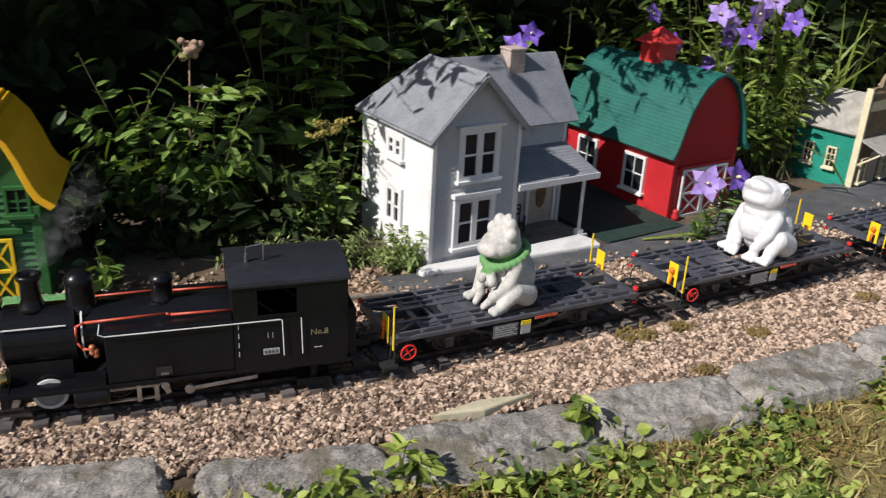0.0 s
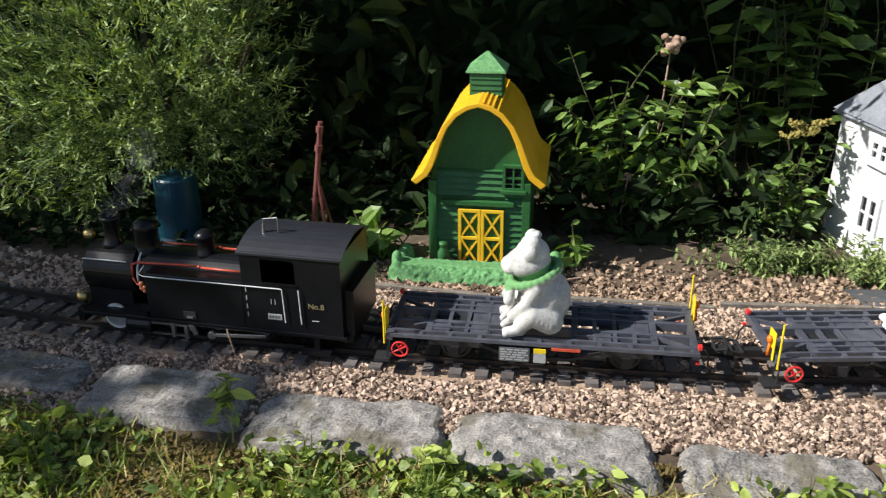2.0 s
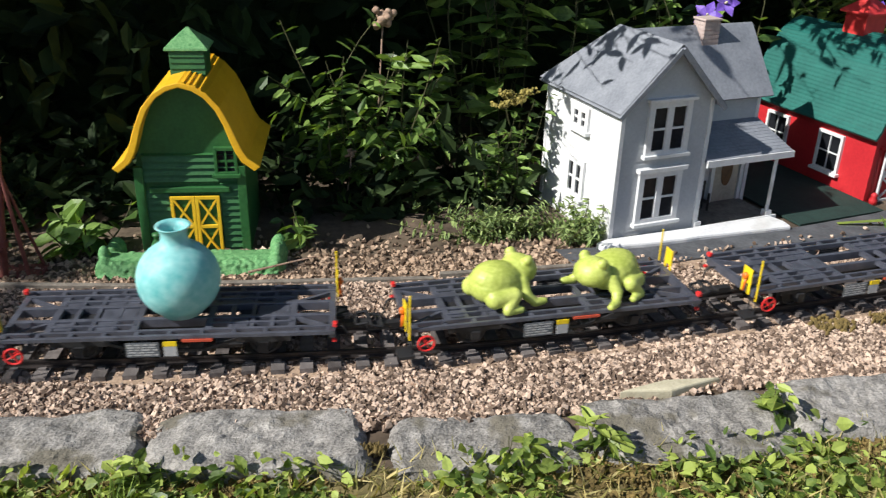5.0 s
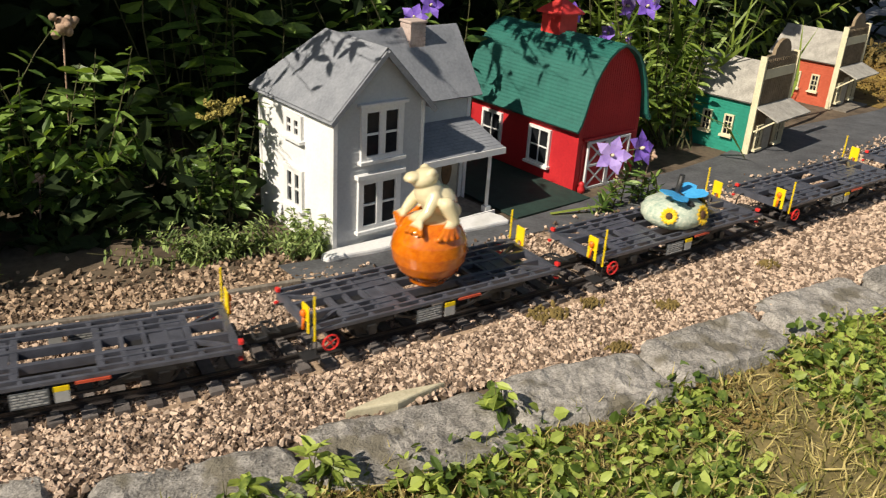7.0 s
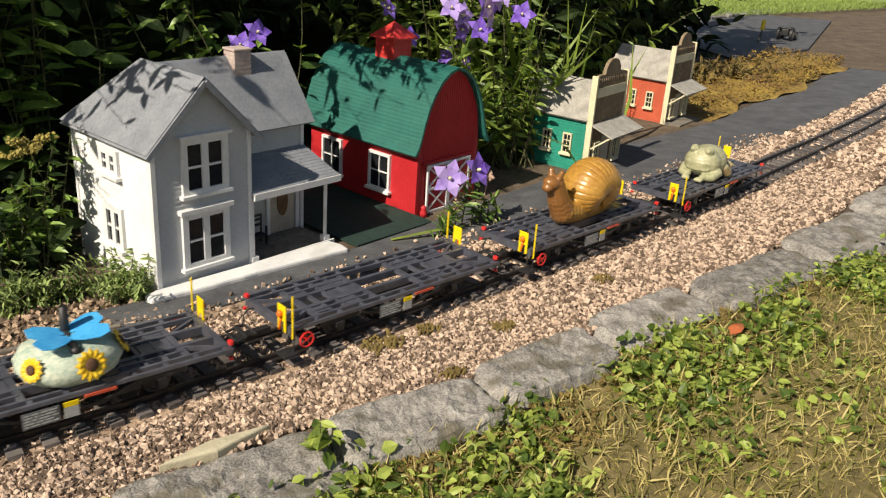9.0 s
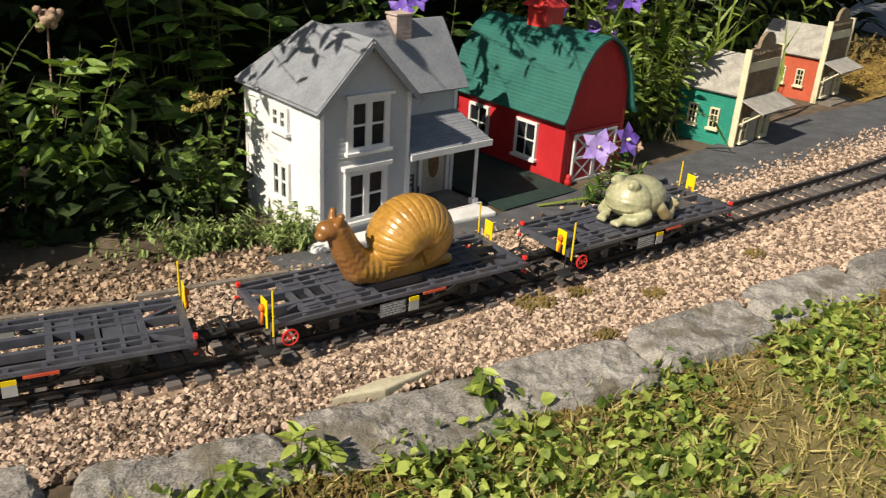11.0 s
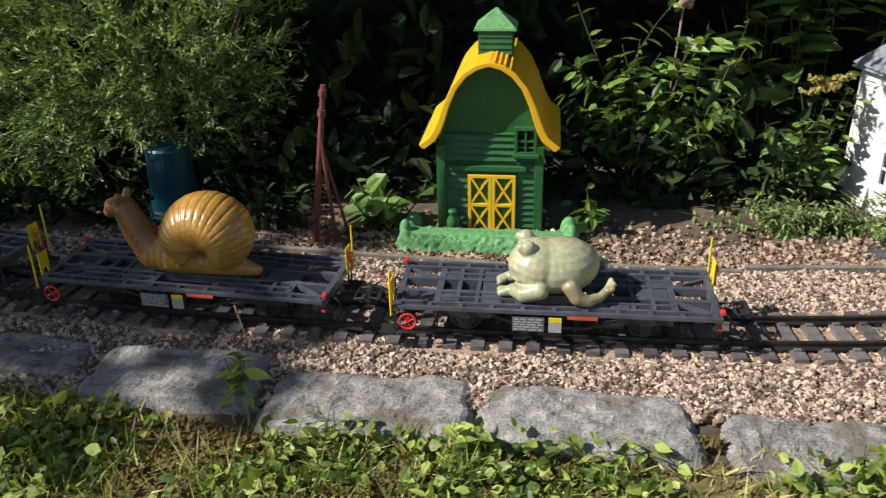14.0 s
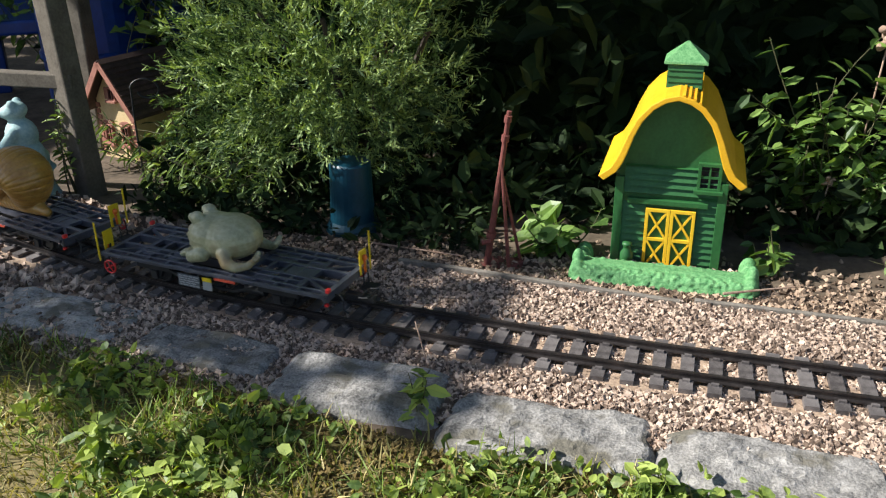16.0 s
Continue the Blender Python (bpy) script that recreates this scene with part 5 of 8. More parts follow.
        box(bm, -sx * L - 0.003, sy * 0.043 - 0.002, 0.0325, -sx * L + 0.001, sy * 0.043 + 0.002, 0.0355)
        part("red_handle", bm, M_SIGNALRED, w, bevel=0.0006)
        bm = shape()
        box(bm, sx * (L + 0.004) - 0.008, sy * 0.043 - 0.010, 0.0165, sx * (L + 0.004) + 0.008, sy * 0.043 + 0.007, 0.0195)
        for d in (-0.005, 0.005):
            rod(bm, (sx * (L - 0.001), sy * 0.043 + d, 0.018), (sx * (L - 0.002), sy * 0.043 + d, 0.040), 0.0008, None, 5)
        part("shunter_step", bm, M_UNDER, w)
        # air hose
        bm = shape()
        pts = [(sx * L, -sy * 0.027, 0.040), (sx * (L + 0.007), -sy * 0.028, 0.040), (sx * (L + 0.011), -sy * 0.029, 0.034), (sx * (L + 0.011), -sy * 0.030, 0.025), (sx * (L + 0.016), -sy * 0.028, 0.020)]
        tube(bm, pts, 0.0010, 6)
        part("air_hose", bm, M_IRON, w)
        # coupler
        bm = shape()
        box(bm, sx * (L + 0.016) - 0.018, -0.004, 0.024, sx * (L + 0.016) + 0.018, 0.004, 0.030)
        tube(bm, [(sx * (L + 0.020), -0.012, 0.032), (sx * (L + 0.031), -0.012, 0.034), (sx * (L + 0.031), 0.012, 0.034), (sx * (L + 0.020), 0.012, 0.032), (sx * (L + 0.020), -0.012, 0.032)], 0.0014, 6)
        part("coupler", bm, M_UNDER, w)
        # plates on the sill
        y = sy * 0.0492
        plate = new("data_plate")
        plate.parent = w
        bm = shape()
        xa, xb = sorted((sx * 0.039, sx * 0.009))
        box(bm, xa, y - 0.0005, 0.0255, xb, y + 0.0005, 0.0405)
        part("plate_back", bm, M_PLATE, plate)
        r = random.Random(3)
        bm = shape()
        for k in range(5):
            z, x0 = 0.0385 - 0.0027 * k, xa + 0.0015
            while x0 < xb - 0.004:
                ln = r.uniform(0.003, 0.009)
                box(bm, x0, y - 0.0008, z - 0.0007, min(x0 + ln, xb - 0.001), y + 0.0008, z + 0.0007)
                x0 += ln + 0.0014
        part("plate_lettering", bm, M_LETTER, plate)
        xa, xb = sorted((sx * 0.005, -sx * 0.007))
        bm = shape()
        box(bm, xa, y - 0.0005, 0.0255, xb, y + 0.0005, 0.0360)
        part("white_label", bm, M_LETTER, w, "white label with fine print")
        bm = shape()
        box(bm, xa, y - 0.0005, 0.0362, xb, y + 0.0005, 0.0410)
        part("yellow_label", bm, M_SIGNAL, w, "yellow warning label")
        bm = shape()
        xa, xb = sorted((-sx * 0.012, -sx * 0.040))
        box(bm, xa, y - 0.0010, 0.0405, xb, y + 0.0005, 0.0430)
        part("red_strip", bm, M_REDPIPE, w, "dull red strip")
    return w


def build_locomotive():
    e = thing("steam_locomotive", "black model tank locomotive with red pipe and white handrails", "locomotive", Matrix())
    Zb = 0.073
    bm = shape()
    box(bm, -0.145, -0.021, 0.016, 0.150, 0.021, 0.033)
    box(bm, -0.150, -0.0455, 0.0325, 0.152, 0.0455, 0.0365)
    part("running_plate", bm, M_LOCO, e, bevel=0.0005)
    bm = shape()
    X = Matrix.Rotation(math.pi / 2, 4, "Y")
    lathe(bm, [(0.001, -0.090), (0.0255, -0.090), (0.0255, 0.046), (0.001, 0.046)], 40, Matrix.Translation((0, 0, Zb)) @ X)
    part("boiler", bm, M_LOCO, e, smooth=False, bevel=0.001)
    bm = shape()
    lathe(bm, [(0.001, -0.160), (0.006, -0.160), (0.007, -0.157), (0.024, -0.155), (0.0285, -0.152), (0.0285, -0.098), (0.0300, -0.098), (0.0300, -0.093), (0.0285, -0.093), (0.001, -0.090)], 40, Matrix.Translation((0, 0, Zb - 0.001)) @ X)
    part("smokebox", bm, M_LOCO, e)
    bm = shape()
    lathe(bm, [(0.0268, -0.0885), (0.0278, -0.0885), (0.0278, -0.0868), (0.0268, -0.0868)], 40, Matrix.Translation((0, 0, Zb)) @ X)
    part("boiler_band", bm, M_HANDRAIL, e, "thin grey boiler band")
    bm = shape()
    box(bm, -0.150, -0.026, 0.036, -0.098, 0.026, 0.056)
    part("saddle", bm, M_LOCO, e)
    # chimney, domes
    bm = shape()
    lathe(bm, [(0.0135, 0.0), (0.0105, 0.004), (0.0085, 0.010), (0.0080, 0.026), (0.0108, 0.030), (0.0112, 0.033), (0.0075, 0.0345), (0.0070, 0.028)], 24, Matrix.Translation((-0.128, 0, Zb + 0.0245)))
    part("chimney", bm, M_LOCO, e, smooth=True)
    bm = shape()
    lathe(bm, [(0.0175, 0.0), (0.0140, 0.004), (0.0125, 0.009), (0.0120, 0.026), (0.0132, 0.028), (0.0110, 0.034), (0.0050, 0.0385), (0.0008, 0.039)], 24, Matrix.Translation((-0.088, 0, Zb + 0.0195)))
    part("steam_dome", bm, M_LOCO, e, smooth=True)
    bm = shape()
    lathe(bm, [(0.0130, 0.0), (0.0100, 0.004), (0.0092, 0.012), (0.0098, 0.020), (0.0110, 0.0215), (0.0110, 0.024), (0.0060, 0.028), (0.0008, 0.029)], 24, Matrix.Translation((-0.018, 0, Zb + 0.0215)))
    part("sand_dome", bm, M_LOCO, e, smooth=True)
    # tanks
    for sgn in (-1, 1):
        bm = shape()
        ya, yb = sorted((sgn * 0.0245, sgn * 0.0445))
        box(bm, -0.069, ya, 0.0365, 0.042, yb, 0.0885)
        part("side_tank", bm, M_LOCO, e, bevel=0.0015)
    # cab, with window openings
    x0, x1, z0, z1 = 0.042, 0.148, 0.0365, 0.1235
    for sgn in (-1, 1):
        bm = shape()
        ya, yb = sorted((sgn * 0.0430, sgn * 0.0450))
        box(bm, x0, ya, z0, x1, yb, 0.0905)
        box(bm, x0, ya, 0.0905, 0.064, yb, z1)
        box(bm, 0.100, ya, 0.0905, x1, yb, z1)
        box(bm, 0.064, ya, 0.1165, 0.100, yb, z1)
        side = part("cab_side", bm, M_LOCO, e)
        bm = shape()
        box(bm, 0.062, sgn * 0.0455 - 0.0008, 0.0895, 0.102, sgn * 0.0455 + 0.0008, 0.0912)
        part("window_ledge", bm, M_LOCO, side)
    bm = shape()
    box(bm, x0, -0.0428, 0.092, x0 + 0.002, 0.0428, z1)
    part("cab_front", bm, M_LOCO, e)
    bm = shape()
    box(bm, x1 - 0.002, -0.0428, z0, x1, 0.0428, z1)
    part("cab_back", bm, M_LOCO, e)
    bm = shape()
    rings = []
    for x in (0.0395, 0.1505):
        arc = [(-0.0465 + 0.093 * k / 12, 0.1225 + 0.0125 * (1 - ((k - 6) / 6) ** 2)) for k in range(13)]
        rings.append([Vector((x, y, z)) for y, z in arc] + [Vector((x, y, z - 0.0022)) for y, z in arc[::-1]])
    ring_loft(bm, rings)
    part("cab_roof", bm, M_ROOFBLACK, e)
    bm = shape()
    tube(bm, [(0.058, -0.016, 0.135), (0.058, -0.016, 0.148), (0.074, -0.016, 0.1505), (0.074, -0.016, 0.1345)], 0.0007, 6)
    rod(bm, (0.058, -0.016, 0.133), (0.058, -0.016, 0.142), 0.0016, None, 8)
    part("whistle", bm, M_STEEL, e, "bright steel whistle bracket")
    # bunker
    bm = shape()
    box(bm, 0.1482, -0.038, 0.0365, 0.158, 0.038, 0.086)
    part("coal_bunker", bm, M_LOCO, e, bevel=0.001)
    # pipes and rails
    for sgn in (-1, 1):
        bm = shape()
        tube(bm, [(0.042, sgn * 0.0262, 0.0905), (-0.012, sgn * 0.0262, 0.0915), (-0.016, sgn * 0.0262, 0.0930), (-0.085, sgn * 0.0268, 0.0915), (-0.092, sgn * 0.0272, 0.0885), (-0.093, sgn * 0.0280, 0.074), (-0.088, sgn * 0.0300, 0.0675), (-0.080, sgn * 0.0320, 0.0665)], 0.0013, 8)
        part("red_pipe", bm, M_REDPIPE, e, "red-lagged steam pipe", smooth=True)
        bm = shape()
        for a in range(5):
            egg(bm, (-0.079 + 0.002 * math.cos(a * 2.1), sgn * 0.033, 0.0655 + 0.004 * math.sin(a * 1.7)), (0.0032, 0.003, 0.0032), (0, 0, 0), 8)
        part("copper_valve", bm, M_COPPER, e, smooth=True)
        y = sgn * 0.0470
        bm = shape()
        tube(bm, [(-0.072, sgn * 0.036, 0.0930), (-0.073, y, 0.0885), (-0.068, y, 0.0860), (0.084, y, 0.0860), (0.086, y, 0.0850), (0.087, y, 0.0480)], 0.00065, 6)
        part("handrail", bm, M_HANDRAIL, e, "white handrail")
        bm = shape()
        tube(bm, [(0.1035, y, 0.0860), (0.1045, y, 0.0480)], 0.00065, 6)
        part("handrail", bm, M_HANDRAIL, e, "white handrail")
        bm = shape()
        for k in range(4):
            box(bm, 0.0455, sgn * 0.0456 - 0.0004, 0.0505 + 0.0095 * k, 0.0465, sgn * 0.0456 + 0.0004, 0.0555 + 0.0095 * k)
        part("pin_stripe", bm, M_LETTER, e)
        plate = new("works_plate")
        plate.parent = e
        bm = shape()
        box(bm, 0.068, sgn * 0.0456 - 0.0004, 0.0500, 0.083, sgn * 0.0456 + 0.0004, 0.0560)
        part("plate_back", bm, M_LETTER, plate)
        bm = shape()
        for k in range(4):
            box(bm, 0.0690 + 0.0034 * k, sgn * 0.0458 - 0.0005, 0.0515, 0.0712 + 0.0034 * k, sgn * 0.0458 + 0.0005, 0.0545)
        part("plate_lettering", bm, M_PLATE, plate)
        turn = pose(0, 0, 0, 90, 0, 0 if sgn < 0 else 180)
        lettering(e, "11", 0.0085, Matrix.Translation((0.0705 if sgn < 0 else 0.080, sgn * 0.0455, 0.0670)) @ turn, M_LETTER)
        lettering(e, "No.8", 0.0085, Matrix.Translation((0.112 if sgn < 0 else 0.135, sgn * 0.0455, 0.0660)) @ turn, M_GOLD)
        bm = shape()
        box(bm, 0.1155, sgn * 0.0456 - 0.0003, 0.0520, 0.1230, sgn * 0.0456 + 0.0003, 0.0527)
        part("pin_stripe", bm, M_LETTER, e)
        bm = shape()
        box(bm, -0.028, sgn * 0.0450 - 0.0008, 0.0405, -0.014, sgn * 0.0450 + 0.0008, 0.0485)
        part("tank_hatch", bm, M_UNDER, e)
        bm = shape()
        box(bm, -0.024, sgn * 0.0462 - 0.0010, 0.0415, -0.017, sgn * 0.0462 + 0.0010, 0.0435)
        part("hatch_lever", bm, M_STEEL, e)
        # cylinders and slide bars
        bm = shape()
        lathe(bm, [(0.001, -0.015), (0.0100, -0.015), (0.0115, -0.013), (0.0115, 0.013), (0.0100, 0.015), (0.001, 0.015)], 24, Matrix.Translation((-0.084, sgn * 0.036, 0.0245)) @ X)
        box(bm, -0.097, sgn * 0.036 - 0.009, 0.026, -0.071, sgn * 0.036 + 0.009, 0.0425)
        part("cylinder", bm, M_LOCO, e, smooth=False)
        bm = shape()
        y = sgn * 0.0425
        box(bm, -0.070, y - 0.0012, 0.0285, -0.026, y + 0.0012, 0.0310)
        box(bm, -0.070, y - 0.0012, 0.0165, -0.026, y + 0.0012, 0.0180)
        box(bm, -0.046, y - 0.0018, 0.0150, -0.042, y + 0.0018, 0.0330)
        box(bm, -0.031, y - 0.0018, 0.0140, -0.027, y + 0.0018, 0.0310)
        part("slide_bar", bm, M_STEEL, e, "steel slide bars")
        bm = shape()
        bar(bm, (-0.024, y, 0.0350), (-0.018, y, 0.0200), 0.0035, 0.0055)
        rod(bm, (-0.021, y - 0.003, 0.0290), (-0.021, y + 0.003, 0.0290), 0.0040, None, 10)
        part("expansion_link", bm, M_STEEL, e, "worn steel expansion link", bevel=0.0005)
        bm = shape()
        bar(bm, (0.000, y, 0.0215), (0.062, y, 0.0265), 0.0022, 0.0038)
        rod(bm, (0.000, y - 0.002, 0.0215), (0.000, y + 0.002, 0.0215), 0.0046, None, 12)
        part("return_crank", bm, M_STEEL, e, "steel rod with round end", bevel=0.0004)
        bm = shape()
        turned = Matrix.Translation((-0.119, sgn * 0.0295, 0.0158 + RAIL_TOP)) @ Matrix.Rotation(math.pi / 2, 4, "X")
        lathe(bm, [(0.0118, -0.0012), (0.0148, -0.0012), (0.0148, 0.0012), (0.0118, 0.0012), (0.0118, -0.0012)], 40, turned)
        part("wheel_ring", bm, M_HANDRAIL, e, "pale ring round the leading wheel")
    # front beam, lamps, buffer
    bm = shape()
    box(bm, -0.158, -0.042, 0.0215, -0.150, 0.042, 0.0375)
    part("buffer_beam", bm, M_LOCO, e, bevel=0.0008)
    for y, z in ((0.030, 0.046), (-0.030, 0.046), (0.0, 0.1075)):
        bm = shape()
        lathe(bm, [(0.001, -0.006), (0.0045, -0.006), (0.0055, -0.003), (0.0045, 0.004), (0.001, 0.005)], 16, Matrix.Translation((-0.156, y, z)) @ X)
        part("headlamp", bm, M_BRASS, e, "brass headlamp", smooth=True)
        bm = shape()
        rod(bm, (-0.154, y, z - 0.010), (-0.154, y, z - 0.003), 0.0015, None, 6)
        part("lamp_bracket", bm, M_LOCO, e)
    bm = shape()
    tube(bm, [(-0.152, -0.0255, 0.0900), (-0.100, -0.0255, 0.0900)], 0.0008, 6)
    part("smokebox_rail", bm, M_HANDRAIL, e, "pale handrail")
    for x in (-0.165, 0.168):
        bm = shape()
        box(bm, x - 0.012, -0.004, 0.024, x + 0.012, 0.004, 0.030)
        part("coupler", bm, M_UNDER, e)
    for y in (-0.037, 0.037):
        bm = shape()
        box(bm, 0.10, y - 0.007, 0.0100, 0.132, y + 0.007, 0.0150)
        box(bm, 0.113, y - 0.002, 0.0150, 0.119, y + 0.002, 0.033)
        part("cab_step", bm, M_LOCO, e)
    for x in (-0.062, -0.006, 0.050):
        wheelset(e, x, 0.0190, material=M_LOCO, spokes=10, name="driving_wheelset")
    wheelset(e, 0.108, 0.0120, material=M_LOCO, name="trailing_wheelset")
    wheelset(e, -0.119, 0.0150, material=M_LOCO, spokes=8, name="leading_wheelset")
    for sgn in (-1, 1):
        bm = shape()
        bar(bm, (-0.062, 0, 0), (0.050, 0, 0), 0.0018, 0.0040)
        for x in (-0.062, -0.006, 0.050):
            rod(bm, (x, -0.0016, 0), (x, 0.0016, 0), 0.0036, None, 10)
        rod_ob = part("coupling_rod", bm, M_STEEL, e, "bright steel coupling rod", at=pose(0, sgn * 0.0300, 0.019 + RAIL_TOP))
        rod_ob["crank"] = 0.0085 if sgn < 0 else -0.0085
    return e


WAGONS = [build_wagon()]
for _k in range(9):
    WAGONS.append(copy_thing(WAGONS[0], Matrix()))
LOCO = build_locomotive()

# ---- figures on the wagons: each stands on the deck at z = 0 of its own space ----


def scarf_frog():
    bm = shape()
    egg(bm, (0.010, 0, 0.030), (0.027, 0.028, 0.031), (0, 16, 0))
    egg(bm, (0.003, 0, 0.048), (0.020, 0.022, 0.022))
    egg(bm, (-0.007, 0, 0.070), (0.023, 0.022, 0.0155), (0, -6, 0))
    egg(bm, (-0.003, 0, 0.080), (0.017, 0.017, 0.0150), (0, -6, 0))
    egg(bm, (-0.024, 0, 0.067), (0.010, 0.016, 0.0085))
    for s in (-1, 1):
        egg(bm, (-0.003, s * 0.0095, 0.0925), (0.0075, 0.0066, 0.0085))
        egg(bm, (-0.006, s * 0.0165, 0.0835), (0.0075, 0.0050, 0.0075))
        limb(bm, [(0.000, s * 0.021, 0.050), (-0.010, s * 0.024, 0.033), (-0.022, s * 0.012, 0.016)], [0.0085, 0.0075, 0.0058])
        limb(bm, [(0.014, s * 0.022, 0.016), (-0.004, s * 0.027, 0.024), (-0.016, s * 0.022, 0.008)], [0.014, 0.0105, 0.007])
        for a in (0.020, 0.026):
            limb(bm, [(-0.014, s * 0.022, 0.0055), (-0.029, s * a, 0.0038)], [0.0060, 0.0042])
        limb(bm, [(-0.021, s * 0.010, 0.012), (-0.030, s * 0.007, 0.0038)], [0.0052, 0.0040])
    egg(bm, (0.001, 0.0, 0.0985), (0.0045, 0.0045, 0.0045))
    # scarf rolled round the neck, knotted in front with two ends
    for k in range(24):
        a = k * math.tau / 24
        egg(bm, (0.000 + 0.023 * math.cos(a), 0.0235 * math.sin(a), 0.0575 + 0.009 * math.cos(a)), (0.0048, 0.0048, 0.0050), (0, 0, 0), 10)
    egg(bm, (-0.0245, -0.004, 0.0465), (0.0055, 0.0065, 0.0060))
    limb(bm, [(-0.024, -0.006, 0.045), (-0.026, -0.013, 0.034)], [0.0050, 0.0058])
    limb(bm, [(-0.024, -0.001, 0.045), (-0.027, 0.003, 0.033)], [0.0048, 0.0055])
    return casting("frog_statue", bm, M_GREYFROG, "grey cast-stone sitting frog with green scarf", "frog statue", 0.0013, relax=5)


def white_frog():
    bm = shape()
    egg(bm, (0.014, 0, 0.035), (0.033, 0.033, 0.035), (0, 20, 0))
    egg(bm, (-0.006, 0, 0.040), (0.022, 0.025, 0.022))
    egg(bm, (0.003, 0, 0.060), (0.026, 0.027, 0.023))
    # big head with the snout lifted, flat brow and ringed eyes
    egg(bm, (-0.003, 0, 0.080), (0.028, 0.028, 0.0225), (0, 22, 0), 24)
    egg(bm, (-0.017, 0, 0.0915), (0.0165, 0.0205, 0.0100), (0, 34, 0))
    egg(bm, (-0.019, 0, 0.0765), (0.0150, 0.0190, 0.0080), (0, 26, 0))
    for s in (-1, 1):
        egg(bm, (0.004, s * 0.0165, 0.0925), (0.0130, 0.0085, 0.0075))
        for k in range(16):
            a = k * math.tau / 16
            egg(bm, (0.004 + 0.0068 * math.cos(a), s * 0.0245, 0.0895 + 0.0068 * math.sin(a)), (0.0017, 0.0022, 0.0017), (0, 0, 0), 8)
        egg(bm, (0.004, s * 0.0235, 0.0895), (0.0045, 0.0030, 0.0045))
        limb(bm, [(-0.002, s * 0.024, 0.054), (-0.014, s * 0.025, 0.036), (-0.022, s * 0.014, 0.016)], [0.0095, 0.0080, 0.0066])
        limb(bm, [(0.020, s * 0.026, 0.018), (0.000, s * 0.031, 0.029), (-0.012, s * 0.029, 0.009)], [0.0165, 0.0125, 0.0075])
        for a in (0.025, 0.031, 0.036):
            limb(bm, [(-0.010, s * 0.030, 0.0055), (-0.025, s * a, 0.0038)], [0.0062, 0.0042])
        for a in (0.008, 0.014, 0.020):
            limb(bm, [(-0.020, s * 0.014, 0.010), (-0.031, s * a, 0.0036)], [0.0056, 0.0040])
    return casting("frog_statue", bm, M_PLASTER, "white plaster frog sitting upright", "frog statue", 0.0013, relax=6)


def round_vase():
    bm = shape()
    prof = [(0.001, 0.0), (0.016, 0.0), (0.020, 0.002)]
    for k in range(1, 20):
        a = -math.pi / 2 + 0.5 + k * (math.pi - 0.85) / 20
        prof.append((0.039 * math.cos(a), 0.0375 + 0.0385 * math.sin(a)))
    prof += [(0.0145, 0.0745), (0.0122, 0.079), (0.0122, 0.086), (0.0150, 0.0905), (0.0165, 0.0915), (0.0160, 0.0925), (0.0120, 0.0905), (0.0100, 0.086), (0.0100, 0.078)]
    lathe(bm, prof, 48)
    return solid("glass_vase", bm, M_VASE, "round frosted teal glass vase with narrow neck", "vase", smooth=True)


def lime_frog(mirror=1):
    bm = shape()
    egg(bm, (0.004, 0, 0.0225), (0.030, 0.024, 0.0195), (0, -12, 0))
    egg(bm, (0.018, 0, 0.019), (0.017, 0.022, 0.016))
    egg(bm, (-0.025, 0, 0.027), (0.019, 0.020, 0.0155), (0, -8, 0))
    for s in (-1, 1):
        egg(bm, (-0.025, s * 0.013, 0.0405), (0.0062, 0.0052, 0.0058))
        limb(bm, [(-0.014, s * 0.017, 0.021), (-0.013, s * 0.026, 0.011), (-0.020, s * 0.032, 0.0035)], [0.0078, 0.0060, 0.0045])
        limb(bm, [(-0.020, s * 0.032, 0.0030), (-0.030, s * 0.035, 0.0028)], [0.0050, 0.0038])
        limb(bm, [(0.022, s * 0.018, 0.013), (0.004, s * 0.027, 0.016), (0.016, s * 0.031, 0.0045)], [0.0100, 0.0078, 0.0050])
        limb(bm, [(0.016, s * 0.031, 0.0035), (0.002, s * 0.035, 0.0030)], [0.0050, 0.0040])
    return casting("frog_statue", bm, M_LIMEFROG, "lime green glazed frog crouching", "frog statue", 0.0011)


